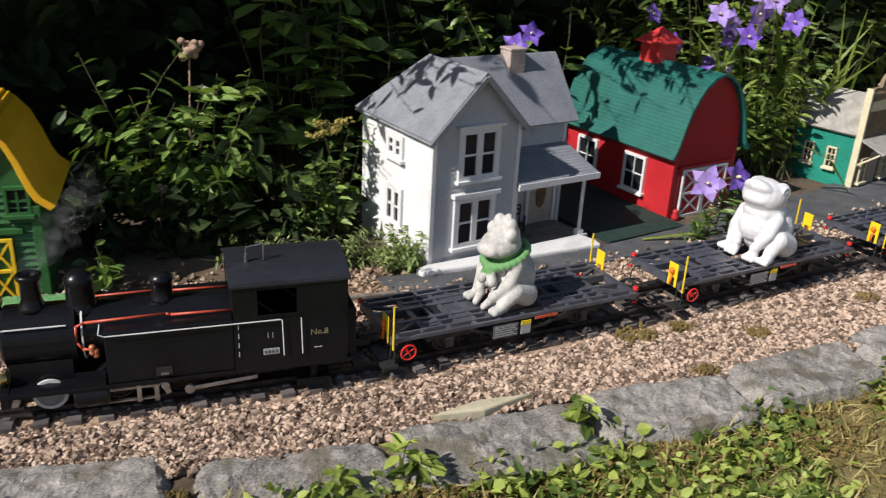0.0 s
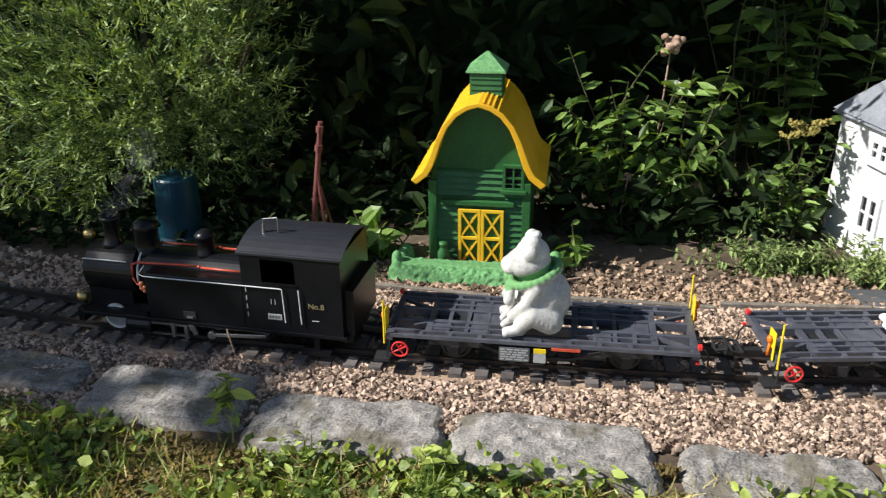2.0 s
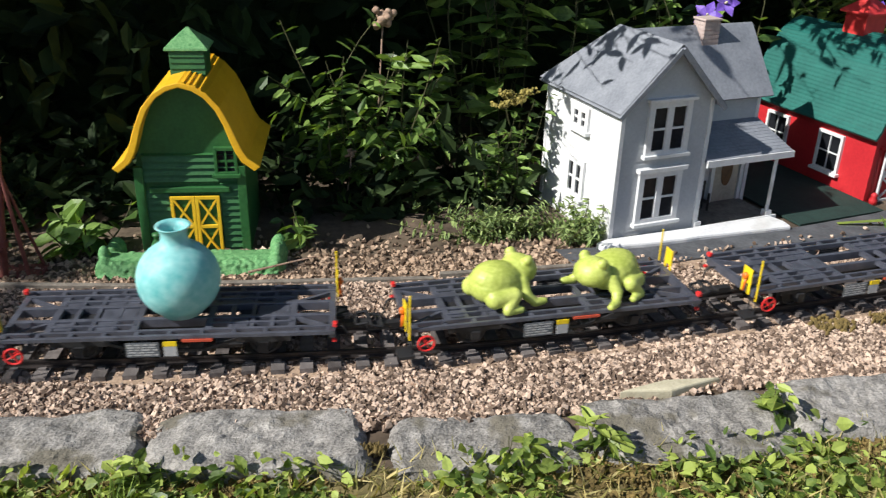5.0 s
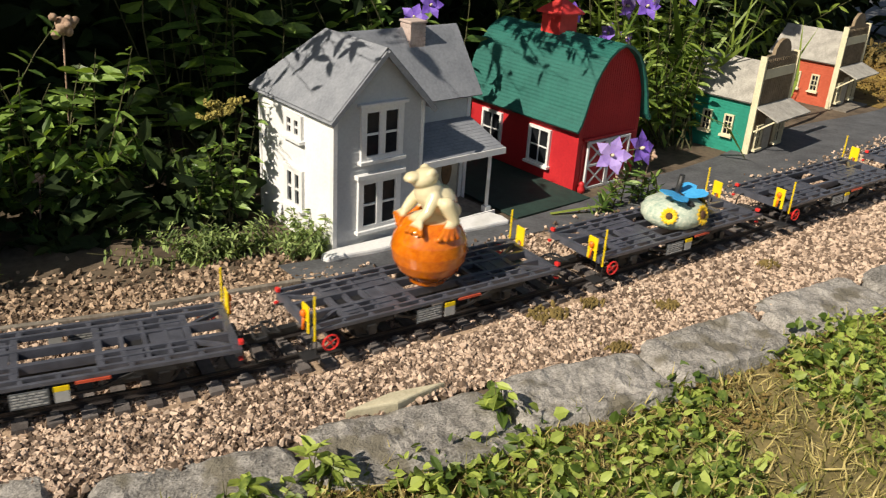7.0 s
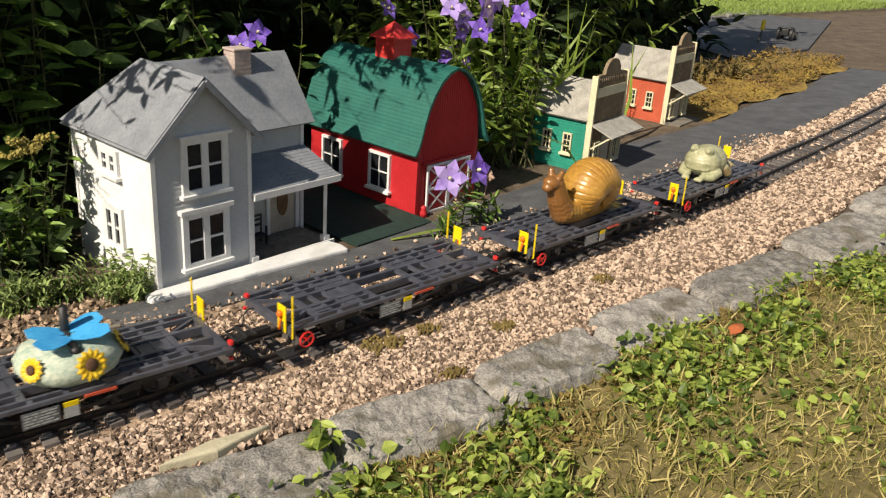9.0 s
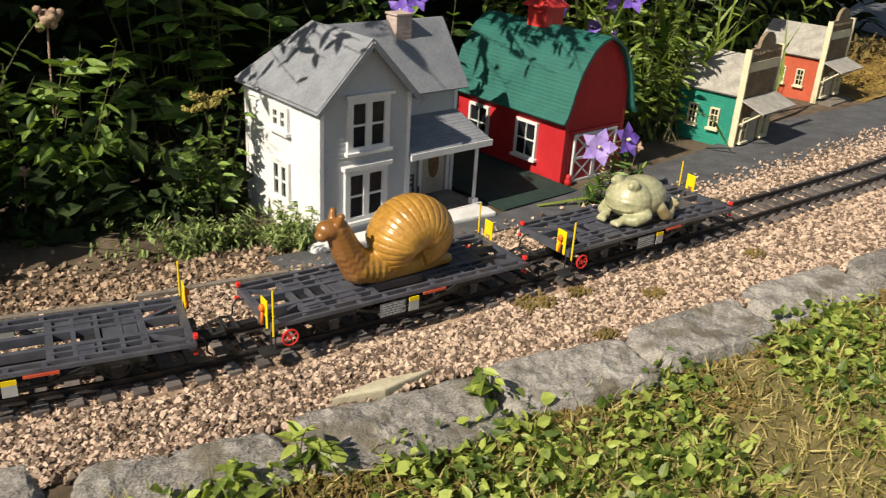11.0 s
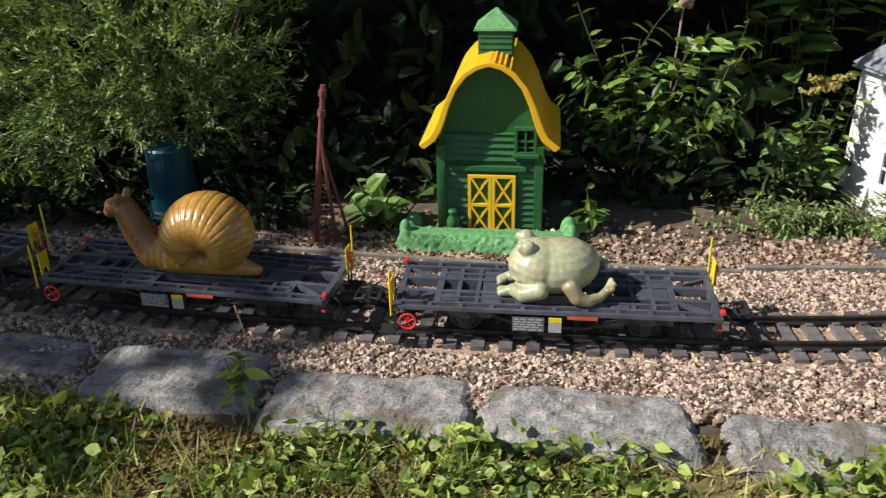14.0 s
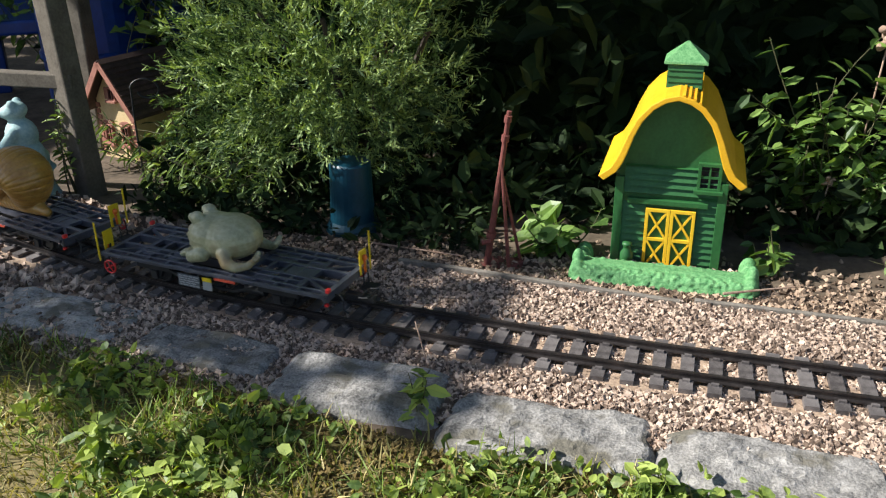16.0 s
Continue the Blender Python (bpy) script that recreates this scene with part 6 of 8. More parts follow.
def frog_on_ball():
    bm = shape()
    egg(bm, (0, 0, 0.0395), (0.0415, 0.0415, 0.0400), (0, 0, 0), 40)
    lathe(bm, [(0.001, 0.0), (0.020, 0.0), (0.022, 0.006), (0.001, 0.006)], 24)
    egg(bm, (0.008, 0, 0.090), (0.021, 0.021, 0.018), (0, 30, 0))
    egg(bm, (-0.004, 0, 0.101), (0.0155, 0.0165, 0.0175), (0, -20, 0))
    egg(bm, (-0.010, 0, 0.1175), (0.0155, 0.0140, 0.0100), (0, -18, 0))
    egg(bm, (-0.024, 0, 0.1195), (0.009, 0.009, 0.0055), (0, -14, 0))
    for s in (-1, 1):
        egg(bm, (-0.006, s * 0.008, 0.1245), (0.0055, 0.0048, 0.0050))
        limb(bm, [(-0.004, s * 0.014, 0.100), (-0.014, s * 0.019, 0.086), (-0.021, s * 0.017, 0.079)], [0.0070, 0.0060, 0.0050])
        limb(bm, [(0.014, s * 0.018, 0.085), (0.004, s * 0.026, 0.095), (0.012, s * 0.030, 0.078)], [0.0105, 0.0085, 0.0060])
        for k in range(4):
            a = -0.6 + 0.4 * k
            limb(bm, [(-0.021, s * 0.017, 0.078), (-0.033 + 0.002 * k, s * (0.010 + 0.007 * k), 0.0655 + 0.001 * k)], [0.0036, 0.0028])
            limb(bm, [(0.008, s * 0.030, 0.077), (-0.008 + 0.007 * k, s * (0.036 + 0.0025 * math.sin(k)), 0.062)], [0.0038, 0.0028])
    return casting("frog_statue", bm, M_ORANGEGLAZE, "cream frog seated on a glossy orange glazed ball", "frog statue", 0.0011, relax=4)


def flower_toad():
    t = thing("sunflower_planter", "woven sage planter with sunflowers and a blue dragonfly", "garden ornament", Matrix())
    bm = shape()
    seg = 40
    rings = []
    for r, z in ((0.020, 0.0), (0.036, 0.002), (0.044, 0.009), (0.046, 0.017), (0.042, 0.025), (0.032, 0.031), (0.012, 0.034)):
        rings.append([Vector((r * (1 + 0.03 * math.cos(10 * i * math.tau / seg + z * 300)) * math.cos(i * math.tau / seg), 0.9 * r * (1 + 0.03 * math.cos(10 * i * math.tau / seg + z * 300)) * math.sin(i * math.tau / seg), z)) for i in range(seg)])
    ring_loft(bm, rings)
    part("planter", bm, M_BASKET, t, smooth=True)
    for ang, size, el in ((-84, 0.0150, 18), (-150, 0.0115, 25), (-18, 0.0135, 28)):
        a = radians(ang)
        c = Vector((0.0440 * math.cos(a), 0.0400 * math.sin(a), 0.0225))
        flower = new("sunflower")
        flower.parent = t
        flower.matrix_basis = Matrix.Translation(c) @ Vector((math.cos(a), math.sin(a), math.tan(radians(el)))).to_track_quat("Z", "Y").to_matrix().to_4x4()
        bm = shape()
        for k in range(13):
            b = k * math.tau / 13
            m = Matrix.Rotation(b, 4, "Z")
            vs = [bm.verts.new(m @ Vector(p)) for p in ((0.3 * size, -0.0018, 0.0005), (0.72 * size, -0.0030, 0.0012), (size, 0, 0.0004), (0.72 * size, 0.0030, 0.0012), (0.3 * size, 0.0018, 0.0005), (0.7 * size, 0, 0.0024))]
            for f in ((0, 1, 5), (1, 2, 5), (2, 3, 5), (3, 4, 5), (4, 0, 5)):
                bm.faces.new([vs[i] for i in f])
        part("petals", bm, M_SUNFLOWER, flower)
        bm = shape()
        egg(bm, (0, 0, 0.001), (0.40 * size, 0.40 * size, 0.0028), (0, 0, 0), 16)
        part("flower_heart", bm, M_BROWN, flower, smooth=True)
    fly = new("dragonfly")
    fly.parent = t
    fly.matrix_basis = pose(-0.002, -0.004, 0.040, 8, 0, 0)
    bm = shape()
    rod(bm, (0, -0.020, -0.004), (0, 0.004, 0.002), 0.0036, 0.0034, 10)
    egg(bm, (0, -0.022, -0.005), (0.0050, 0.0050, 0.0046), (0, 0, 0), 12)
    rod(bm, (0.0, 0.002, -0.012), (0.0, 0.003, 0.026), 0.0046, 0.0038, 10)
    part("dragonfly_body", bm, M_IRON, fly, "black body", smooth=True)
    for s in (-1, 1):
        for y, sw, ln in ((-0.010, -0.30, 0.032), (0.000, 0.10, 0.032)):
            bm = shape()
            d = Vector((s * math.cos(sw), math.sin(sw), 0.18))
            q = Vector((-math.sin(sw), s * math.cos(sw), 0))
            pts = [Vector((0, y, 0.002)) + d * (ln * u) for u in (0, 0.35, 0.75, 1.0)]
            wid = (0.0035, 0.0085, 0.0105, 0.0060)
            top = [bm.verts.new(p + q * w) for p, w in zip(pts, wid)]
            low = [bm.verts.new(p - q * w) for p, w in zip(pts, wid)]
            tl = [bm.verts.new(v.co - Vector((0, 0, 0.0009))) for v in top]
            ll = [bm.verts.new(v.co - Vector((0, 0, 0.0009))) for v in low]
            for k in range(3):
                bm.faces.new((top[k], top[k + 1], low[k + 1], low[k]))
                bm.faces.new((tl[k], ll[k], ll[k + 1], tl[k + 1]))
                bm.faces.new((top[k], tl[k], tl[k + 1], top[k + 1]))
                bm.faces.new((low[k], low[k + 1], ll[k + 1], ll[k]))
            bm.faces.new((top[3], tl[3], ll[3], low[3]))
            part("wing", bm, M_WING, fly, "bright blue wing")
    return t


def snail():
    bm = shape()
    # foot and neck
    limb(bm, [(0.070, 0, 0.006), (0.030, 0, 0.012), (-0.020, 0, 0.016), (-0.042, 0, 0.020), (-0.055, 0, 0.040), (-0.066, 0, 0.064)], [0.006, 0.014, 0.019, 0.019, 0.0160, 0.013])
    egg(bm, (-0.074, 0, 0.066), (0.014, 0.012, 0.0095), (0, 18, 0))
    egg(bm, (-0.083, 0, 0.061), (0.007, 0.008, 0.006), (0, 18, 0))
    for s in (-1, 1):
        limb(bm, [(-0.069, s * 0.006, 0.070), (-0.066, s * 0.009, 0.081)], [0.0048, 0.0040])
    # ribbed shell: one fat whorl that arches over and curls under at the back
    seg, rows = 36, 150
    rings = []
    for j in range(rows + 1):
        u = j / rows
        a = radians(222 - 290 * u)
        fat = 0.0300 * min(1.0, 0.72 + 1.6 * u) * (1.0 - 0.42 * max(0.0, (u - 0.62) / 0.38) ** 1.3)
        rib = 1.0 - 0.075 * max(0.0, 1 - 2.6 * abs(math.sin(math.pi * (u * 25 + 0.3))))
        arc = 0.0205 - 0.004 * max(0.0, u - 0.7) / 0.3
        ring = []
        for i in range(seg):
            b = i * math.tau / seg
            r = arc + fat * rib * math.cos(b)
            ring.append(Vector((0.022 + r * math.cos(a), fat * rib * 1.18 * math.sin(b), max(0.0365 + r * math.sin(a), 0.001))))
        rings.append(ring)
    ring_loft(bm, rings)
    return casting("snail_statue", bm, M_SNAIL, "ochre glazed snail with a ribbed shell", "snail statue", 0.0011, relax=1)


def sage_frog():
    bm = shape()
    egg(bm, (0.008, 0, 0.0270), (0.0385, 0.0330, 0.0268), (0, -5, 0), 28)
    egg(bm, (-0.011, 0, 0.0280), (0.0310, 0.0315, 0.0252), (0, 4, 0), 24)
    # wide mouth: two lips
    egg(bm, (-0.030, 0, 0.0300), (0.0120, 0.0235, 0.0050), (0, 8, 0), 20)
    egg(bm, (-0.030, 0, 0.0205), (0.0110, 0.0225, 0.0045), (0, -4, 0), 20)
    for s in (-1, 1):
        egg(bm, (-0.024, s * 0.0125, 0.0500), (0.0085, 0.0078, 0.0085))
        egg(bm, (-0.030, s * 0.0135, 0.0515), (0.0048, 0.0046, 0.0050))
        limb(bm, [(-0.012, s * 0.029, 0.014), (-0.028, s * 0.026, 0.0085), (-0.037, s * 0.014, 0.0075)], [0.0085, 0.0076, 0.0064])
        for a in (-1, 0, 1):
            limb(bm, [(-0.040, s * 0.015, 0.0070), (-0.049, s * 0.011 + 0.004 * a, 0.0045)], [0.0050, 0.0036])
        limb(bm, [(0.016, s * 0.030, 0.018), (0.022, s * 0.034, 0.009), (0.032, s * 0.034, 0.0058), (0.044, s * 0.029, 0.0070), (0.051, s * 0.024, 0.0120)], [0.0080, 0.0074, 0.0058, 0.0046, 0.0040])
        for a in (-1, 0, 1):
            limb(bm, [(0.051, s * 0.024, 0.0120), (0.057 - 0.002 * abs(a), s * 0.024 + 0.005 * a, 0.0180 + 0.002 * a)], [0.0040, 0.0030])
    return casting("frog_statue", bm, M_TURTLE, "fat sage green glazed frog lying flat", "frog statue", 0.0013, relax=3)


# figure, wagon, place along the deck, turn
FIGURES = [
    (scarf_frog(), 0, -0.008, -0.010, 8),
    (white_frog(), 1, 0.006, -0.010, 4),
    (round_vase(), 2, 0.006, -0.004, 0),
    (lime_frog(), 3, -0.052, -0.004, 205),
    (lime_frog(), 3, 0.066, -0.006, 22),
    (frog_on_ball(), 5, 0.002, -0.002, -6),
    (flower_toad(), 6, 0.014, -0.008, 4),
    (snail(), 8, 0.000, -0.006, 0),
    (sage_frog(), 9, -0.004, -0.004, 5),
]


def smoke_material():
    m = bpy.data.materials.new("steam")
    m.use_nodes = True
    n, l = m.node_tree.nodes, m.node_tree.links
    b = n["Principled BSDF"]
    b.inputs["Base Color"].default_value, b.inputs["Roughness"].default_value = (0.75, 0.77, 0.80, 1), 1.0
    tc, nz, tr, mx = n.new("ShaderNodeTexCoord"), n.new("ShaderNodeTexNoise"), n.new("ShaderNodeBsdfTransparent"), n.new("ShaderNodeMixShader")
    nz.inputs["Scale"].default_value, nz.inputs["Detail"].default_value = 45, 4
    rg = n.new("ShaderNodeMapRange")
    rg.inputs["From Min"].default_value, rg.inputs["From Max"].default_value, rg.inputs["To Max"].default_value = 0.45, 0.75, 0.035
    l.new(tc.outputs["Object"], nz.inputs["Vector"])
    l.new(nz.outputs["Fac"], rg.inputs["Value"])
    l.new(rg.outputs[0], mx.inputs["Fac"])
    l.new(tr.outputs["BSDF"], mx.inputs[1])
    l.new(b.outputs["BSDF"], mx.inputs[2])
    l.new(mx.outputs[0], n["Material Output"].inputs["Surface"])
    return m


M_STEAM = smoke_material()
PUFFS = []
for _k in range(7):
    _bm = shape()
    _r = random.Random(200 + _k)
    for _ in range(7):
        egg(_bm, (_r.gauss(0, 0.007), _r.gauss(0, 0.006), _r.gauss(0, 0.007)), (0.010, 0.009, 0.009), (0, 0, 0), 14)
    PUFFS.append(solid("steam_puff", _bm, M_STEAM, "thin drifting puff of steam from the chimney", "steam", group="steam puffs", smooth=True))
    _md = PUFFS[-1].modifiers.new("skin", "REMESH")
    _md.mode, _md.voxel_size, _md.use_smooth_shade = "VOXEL", 0.0022, True

# ---- garden things ----


def pail():
    t = thing("garden_pail", "teal plastic pail standing upside down", "pail", pose(-0.652, 1.045, -0.0155))
    bm = shape()
    lathe(bm, [(0.0380, 0.0), (0.0375, 0.007), (0.0330, 0.016), (0.0305, 0.045), (0.0290, 0.098), (0.0265, 0.1005), (0.001, 0.1005)], 32)
    part("pail_body", bm, M_PAIL, t, smooth=False)
    bm = shape()
    lathe(bm, [(0.0365, 0.0005), (0.0395, 0.0005), (0.0395, 0.0045), (0.0365, 0.0045)], 32)
    part("pail_rim", bm, M_PAIL, t)


def derrick():
    t = thing("toy_derrick", "rusty red model derrick mast with leaning strut", "model crane", pose(-0.428, 0.962, -0.0150))
    bm = shape()
    rod(bm, (-0.010, 0, 0.0), (0.016, 0.002, 0.205), 0.0046, 0.0030, 10)
    for z, r in ((0.045, 0.0062), (0.172, 0.0048), (0.196, 0.0046)):
        x = -0.010 + 0.026 * z / 0.205
        rod(bm, (x - 0.0004, 0, z - 0.004), (x + 0.0006, 0, z + 0.004), r, None, 10)
    part("mast", bm, M_RUST, t)
    bm = shape()
    rod(bm, (0.020, -0.004, 0.0), (0.008, 0, 0.140), 0.0026, 0.0020, 8)
    part("strut", bm, M_RUST, t)
    bm = shape()
    rod(bm, (0.030, 0.024, 0.0), (0.009, 0.001, 0.125), 0.0022, 0.0018, 8)
    part("strut", bm, M_RUST, t)
    bm = shape()
    box(bm, -0.018, -0.008, 0.0, 0.034, 0.028, 0.004)
    part("base_plate", bm, M_RUST, t)
    bm = shape()
    rod(bm, (-0.014, -0.007, 0.036), (-0.002, -0.007, 0.040), 0.0030, None, 8)
    part("winch", bm, M_RUST, t)


def posts():
    t = thing("garden_arbor", "weathered grey wooden arbor posts with a crossbar", "arbor", pose(-1.105, 1.07, -0.0155))
    for x, y, lean in ((0.0, 0.0, -0.030), (-0.16, 0.24, 0.0)):
        bm = shape()
        bar(bm, (x, y, 0), (x + lean, y + 0.01, 0.62), 0.034, 0.034)
        part("arbor_post", bm, M_OLIVEPOST, t, bevel=0.003)
    bm = shape()
    bar(bm, (0.006, 0.0, 0.185), (-0.62, -0.06, 0.200), 0.020, 0.022)
    part("crossbar", bm, M_OLIVEPOST, t, bevel=0.002)
    # dark blue chair behind
    c = thing("garden_chair", "dark blue plastic garden chair behind the chalet", "chair", pose(-1.62, 1.78, -0.0155, 0, 0, 35))
    bm = shape()
    for k in range(6):
        box(bm, -0.22 + 0.075 * k, 0.0, 0.18, -0.155 + 0.075 * k, 0.02, 0.62)
    box(bm, -0.24, -0.004, 0.30, 0.24, 0.0, 0.34)
    part("backrest", bm, M_BLUE, c, bevel=0.004)
    bm = shape()
    box(bm, -0.24, -0.30, 0.17, 0.24, -0.005, 0.20)
    part("seat", bm, M_BLUE, c, bevel=0.006)
    for x in (-0.22, 0.19):
        for y in (-0.28, -0.04):
            bm = shape()
            box(bm, x, y, 0, x + 0.035, y + 0.035, 0.17)
            part("leg", bm, M_BLUE, c, bevel=0.003)
    b = thing("blue_barrel", "dark blue plastic barrel in the shade", "barrel", pose(-1.42, 1.56, -0.0155))
    bm = shape()
    lathe(bm, [(0.10, 0), (0.115, 0.04), (0.115, 0.12), (0.120, 0.125), (0.120, 0.135), (0.115, 0.14), (0.112, 0.30), (0.10, 0.33), (0.001, 0.33)], 32)
    part("barrel_body", bm, M_BLUE, b, smooth=False)


def verdigris_frog():
    bm = shape()
    egg(bm, (0, 0, 0.080), (0.034, 0.028, 0.030), (0, 20, 0))
    egg(bm, (0.004, 0, 0.112), (0.024, 0.022, 0.026))
    egg(bm, (0.000, 0, 0.148), (0.020, 0.018, 0.014), (0, -15, 0))
    egg(bm, (-0.014, 0, 0.146), (0.012, 0.014, 0.008))
    for s in (-1, 1):
        egg(bm, (0.002, s * 0.011, 0.160), (0.007, 0.006, 0.007))
        limb(bm, [(0.0, s * 0.022, 0.118), (-0.018, s * 0.026, 0.096), (-0.030, s * 0.020, 0.074)], [0.009, 0.008, 0.006])
        limb(bm, [(0.012, s * 0.028, 0.068), (-0.012, s * 0.034, 0.080), (-0.026, s * 0.030, 0.060)], [0.015, 0.011, 0.007])
    lathe(bm, [(0.040, 0.0), (0.045, 0.010), (0.036, 0.030), (0.036, 0.050), (0.044, 0.058), (0.001, 0.060)], 24)
    casting("garden_statue", bm, M_BLUEFROG, "verdigris blue-grey sitting frog figure on a foot", "frog statue", 0.0022, pose(-1.175, 1.02, -0.0155, 0, 0, 20))


def iron_hooks():
    for x, y, h, curl, turn in ((-1.075, 1.165, 0.155, True, 20), (-0.985, 1.14, 0.11, False, 0), (-0.88, 1.12, 0.12, False, 0), (-1.115, 1.10, 0.16, False, 0)):
        t = thing("iron_hook" if curl else "iron_stake", "thin black wrought-iron garden hook" if curl else "thin black iron garden stake", "garden stake", pose(x, y, -0.02, 0, 0, turn), "iron stakes by the chalet")
        bm = shape()
        pts = [Vector((0, 0, 0)), Vector((0, 0, h * 0.6)), Vector((0.002, 0, h))]
        if curl:
            pts += [Vector((0.026 - 0.026 * math.cos(a) * (1 - a / 14), 0, h + 0.020 * math.sin(a) * (1 - a / 14))) for a in np.linspace(0.2, 6.0, 18)]
        tube(bm, pts, 0.0017, 7)
        part("shaft", bm, M_IRON, t)


pail()
derrick()
posts()
verdigris_frog()
iron_hooks()

# ---- planting ----


def twig(rng_, base, tip, n, leaf, spread, droop=0.25):
    """Leaves along one bending stem: points of the stem, then places, directions and sizes of the leaves."""
    base, tip = np.array(base, float), np.array(tip, float)
    side = np.cross(tip - base, (0, 0, 1.0)) + rng_.normal(0, 0.05, 3)
    mid = (base + tip) / 2 + rng_.normal(0, 0.12, 3) * np.linalg.norm(tip - base)
    u = np.linspace(0, 1, 9)[:, None]
    stem = (1 - u) ** 2 * base + 2 * u * (1 - u) * mid + u**2 * tip
    t = np.sort(rng_.uniform(0.25, 1.0, n))
    p = np.stack([np.interp(t, u[:, 0], stem[:, k]) for k in range(3)], 1)
    along = np.gradient(stem, axis=0)
    d = np.stack([np.interp(t, u[:, 0], along[:, k]) for k in range(3)], 1)
    d /= np.linalg.norm(d, axis=1)[:, None]
    out = rng_.normal(0, 1, (n, 3))
    out -= (out * d).sum(1)[:, None] * d
    out /= np.linalg.norm(out, axis=1)[:, None]
    d = d * (1 - spread) + out * spread + np.array([0, 0, -droop])
    size = leaf * rng_.uniform(0.6, 1.25, n) * np.interp(t, [0.25, 0.8, 1.0], [1, 1, 0.7])
    return stem, p, d, size


def shrub(name, label, stems, material, leaf, seed, spread=0.7, width=1.0, template=(LEAF_V, LEAF_F), stem_r=0.0016, category="shrub", droop=0.25, m_stem=None, loose=0.5):
    """stems: rows of base, tip and number of leaves."""
    r = np.random.default_rng(seed)
    t = thing(name, label, category, Matrix())
    bm = shape()
    ps, ds, zs = [], [], []
    for base, tip, n in stems:
        stem, p, d, z = twig(r, base, tip, n, leaf, spread, droop)
        k = len(stem)
        for i in range(k - 1):
            ra, rb = stem_r * (1 - 0.7 * i / k), stem_r * (1 - 0.7 * (i + 1) / k)
            rod(bm, stem[i], stem[i + 1], ra, rb, 5, False)
        ps.append(p), ds.append(d), zs.append(z)
    part("branchwork", bm, m_stem or M_STEM, t)
    p, d, z = np.concatenate(ps), np.concatenate(ds), np.concatenate(zs)
    ob = new("foliage", leaves_mesh("foliage", p, d, z, material, r, template, r.uniform(0.8, 1.2, len(p)) * width, loose=loose))
    ob.parent = t
    return t


def fan(seed, base, spread_x, spread_y, h0, h1, count, n, lean=(0, 0)):
    r = np.random.default_rng(seed)
    out = []
    for _ in range(count):
        b = (base[0] + r.normal(0, 0.25) * spread_x, base[1] + r.normal(0, 0.25) * spread_y, -0.02)
        tip = (base[0] + lean[0] + r.normal(0, 0.5) * spread_x, base[1] + lean[1] + r.normal(0, 0.5) * spread_y, r.uniform(h0, h1))
        out.append((b, tip, n))
    return out


# the leafy bush between barn and farmhouse: light sprays before a dark mass
shrub("leafy_bush", "light green leafy bush with dried flower heads", fan(11, (0.01, 1.19), 0.17, 0.06, 0.05, 0.25, 34, 21), M_LEAF, 0.035, 12, width=0.95)
shrub("leafy_bush", "tall broad-leaved stems behind the farmhouse corner", fan(13, (0.20, 1.34), 0.16, 0.06, 0.26, 0.42, 15, 13), M_LEAF, 0.058, 14, width=1.15)
shrub("yellow_umbel_bush", "dark green bush with yellowing flower umbels", fan(15, (0.190, 1.13), 0.08, 0.04, 0.06, 0.17, 13, 20), M_LEAF, 0.024, 16, width=0.9)
shrub("low_plant", "small broad-leaved seedling by the toy barn", fan(17, (-0.085, 1.02), 0.03, 0.02, 0.02, 0.055, 5, 6), M_LEAF, 0.026, 18, width=1.3)
shrub("low_plant", "low hosta-like leaves at the derrick's foot", fan(19, (-0.36, 1.03), 0.07, 0.05, 0.01, 0.045, 10, 6), M_LEAF, 0.034, 20, width=1.7)
shrub("creeping_plant", "grey-green creeping ground cover by the farmhouse wall", fan(21, (0.19, 1.045), 0.16, 0.06, -0.006, 0.035, 60, 26), M_CREEP, 0.012, 22, 0.9, 0.8, stem_r=0.0008, category="ground cover", droop=0.1)
shrub("creeping_plant", "grey-green creeping ground cover by the farmhouse wall", fan(23, (0.285, 1.01), 0.05, 0.05, 0.0, 0.05, 26, 26), M_CREEP, 0.011, 24, 0.9, 0.8, stem_r=0.0008, category="ground cover", droop=0.1)
shrub("tall_stems", "tall leafy stems behind the farmhouse roof", fan(25, (0.52, 1.40), 0.20, 0.05, 0.22, 0.40, 14, 16), M_LEAF, 0.042, 26, width=1.1)
shrub("bellflower_clump", "bellflower clump with narrow leaves behind the barn", fan(27, (1.0, 1.48), 0.26, 0.10, 0.18, 0.42, 46, 20), M_IRIS, 0.042, 28, 0.75, 0.75)
shrub("bellflower_clump", "bellflower clump with narrow leaves beside the barn", fan(29, (1.08, 1.30), 0.13, 0.06, 0.08, 0.30, 26, 20), M_IRIS, 0.036, 30, 0.75, 0.75)
shrub("bellflower_stalk", "drooping bellflower stalk before the red barn", [((0.70 + 0.02 * k, 1.0 + 0.006 * k, -0.015), (0.752 + 0.011 * k, 1.025, 0.020 + 0.010 * (k % 6)), 16) for k in range(9)], M_LEAF, 0.022, 32, 0.7, 0.7, droop=0.05)
shrub("meadow_plants", "mixed weeds behind the model stores", fan(33, (1.5, 1.72), 0.45, 0.10, 0.08, 0.34, 40, 18), M_IRIS, 0.045, 34, 0.8, 0.7)
shrub("meadow_plants", "low reddish stonecrop and weeds beside the road", fan(35, (2.25, 1.78), 0.5, 0.10, 0.0, 0.07, 50, 22), M_MOSS, 0.03, 36, 0.8, 0.9, category="ground cover")
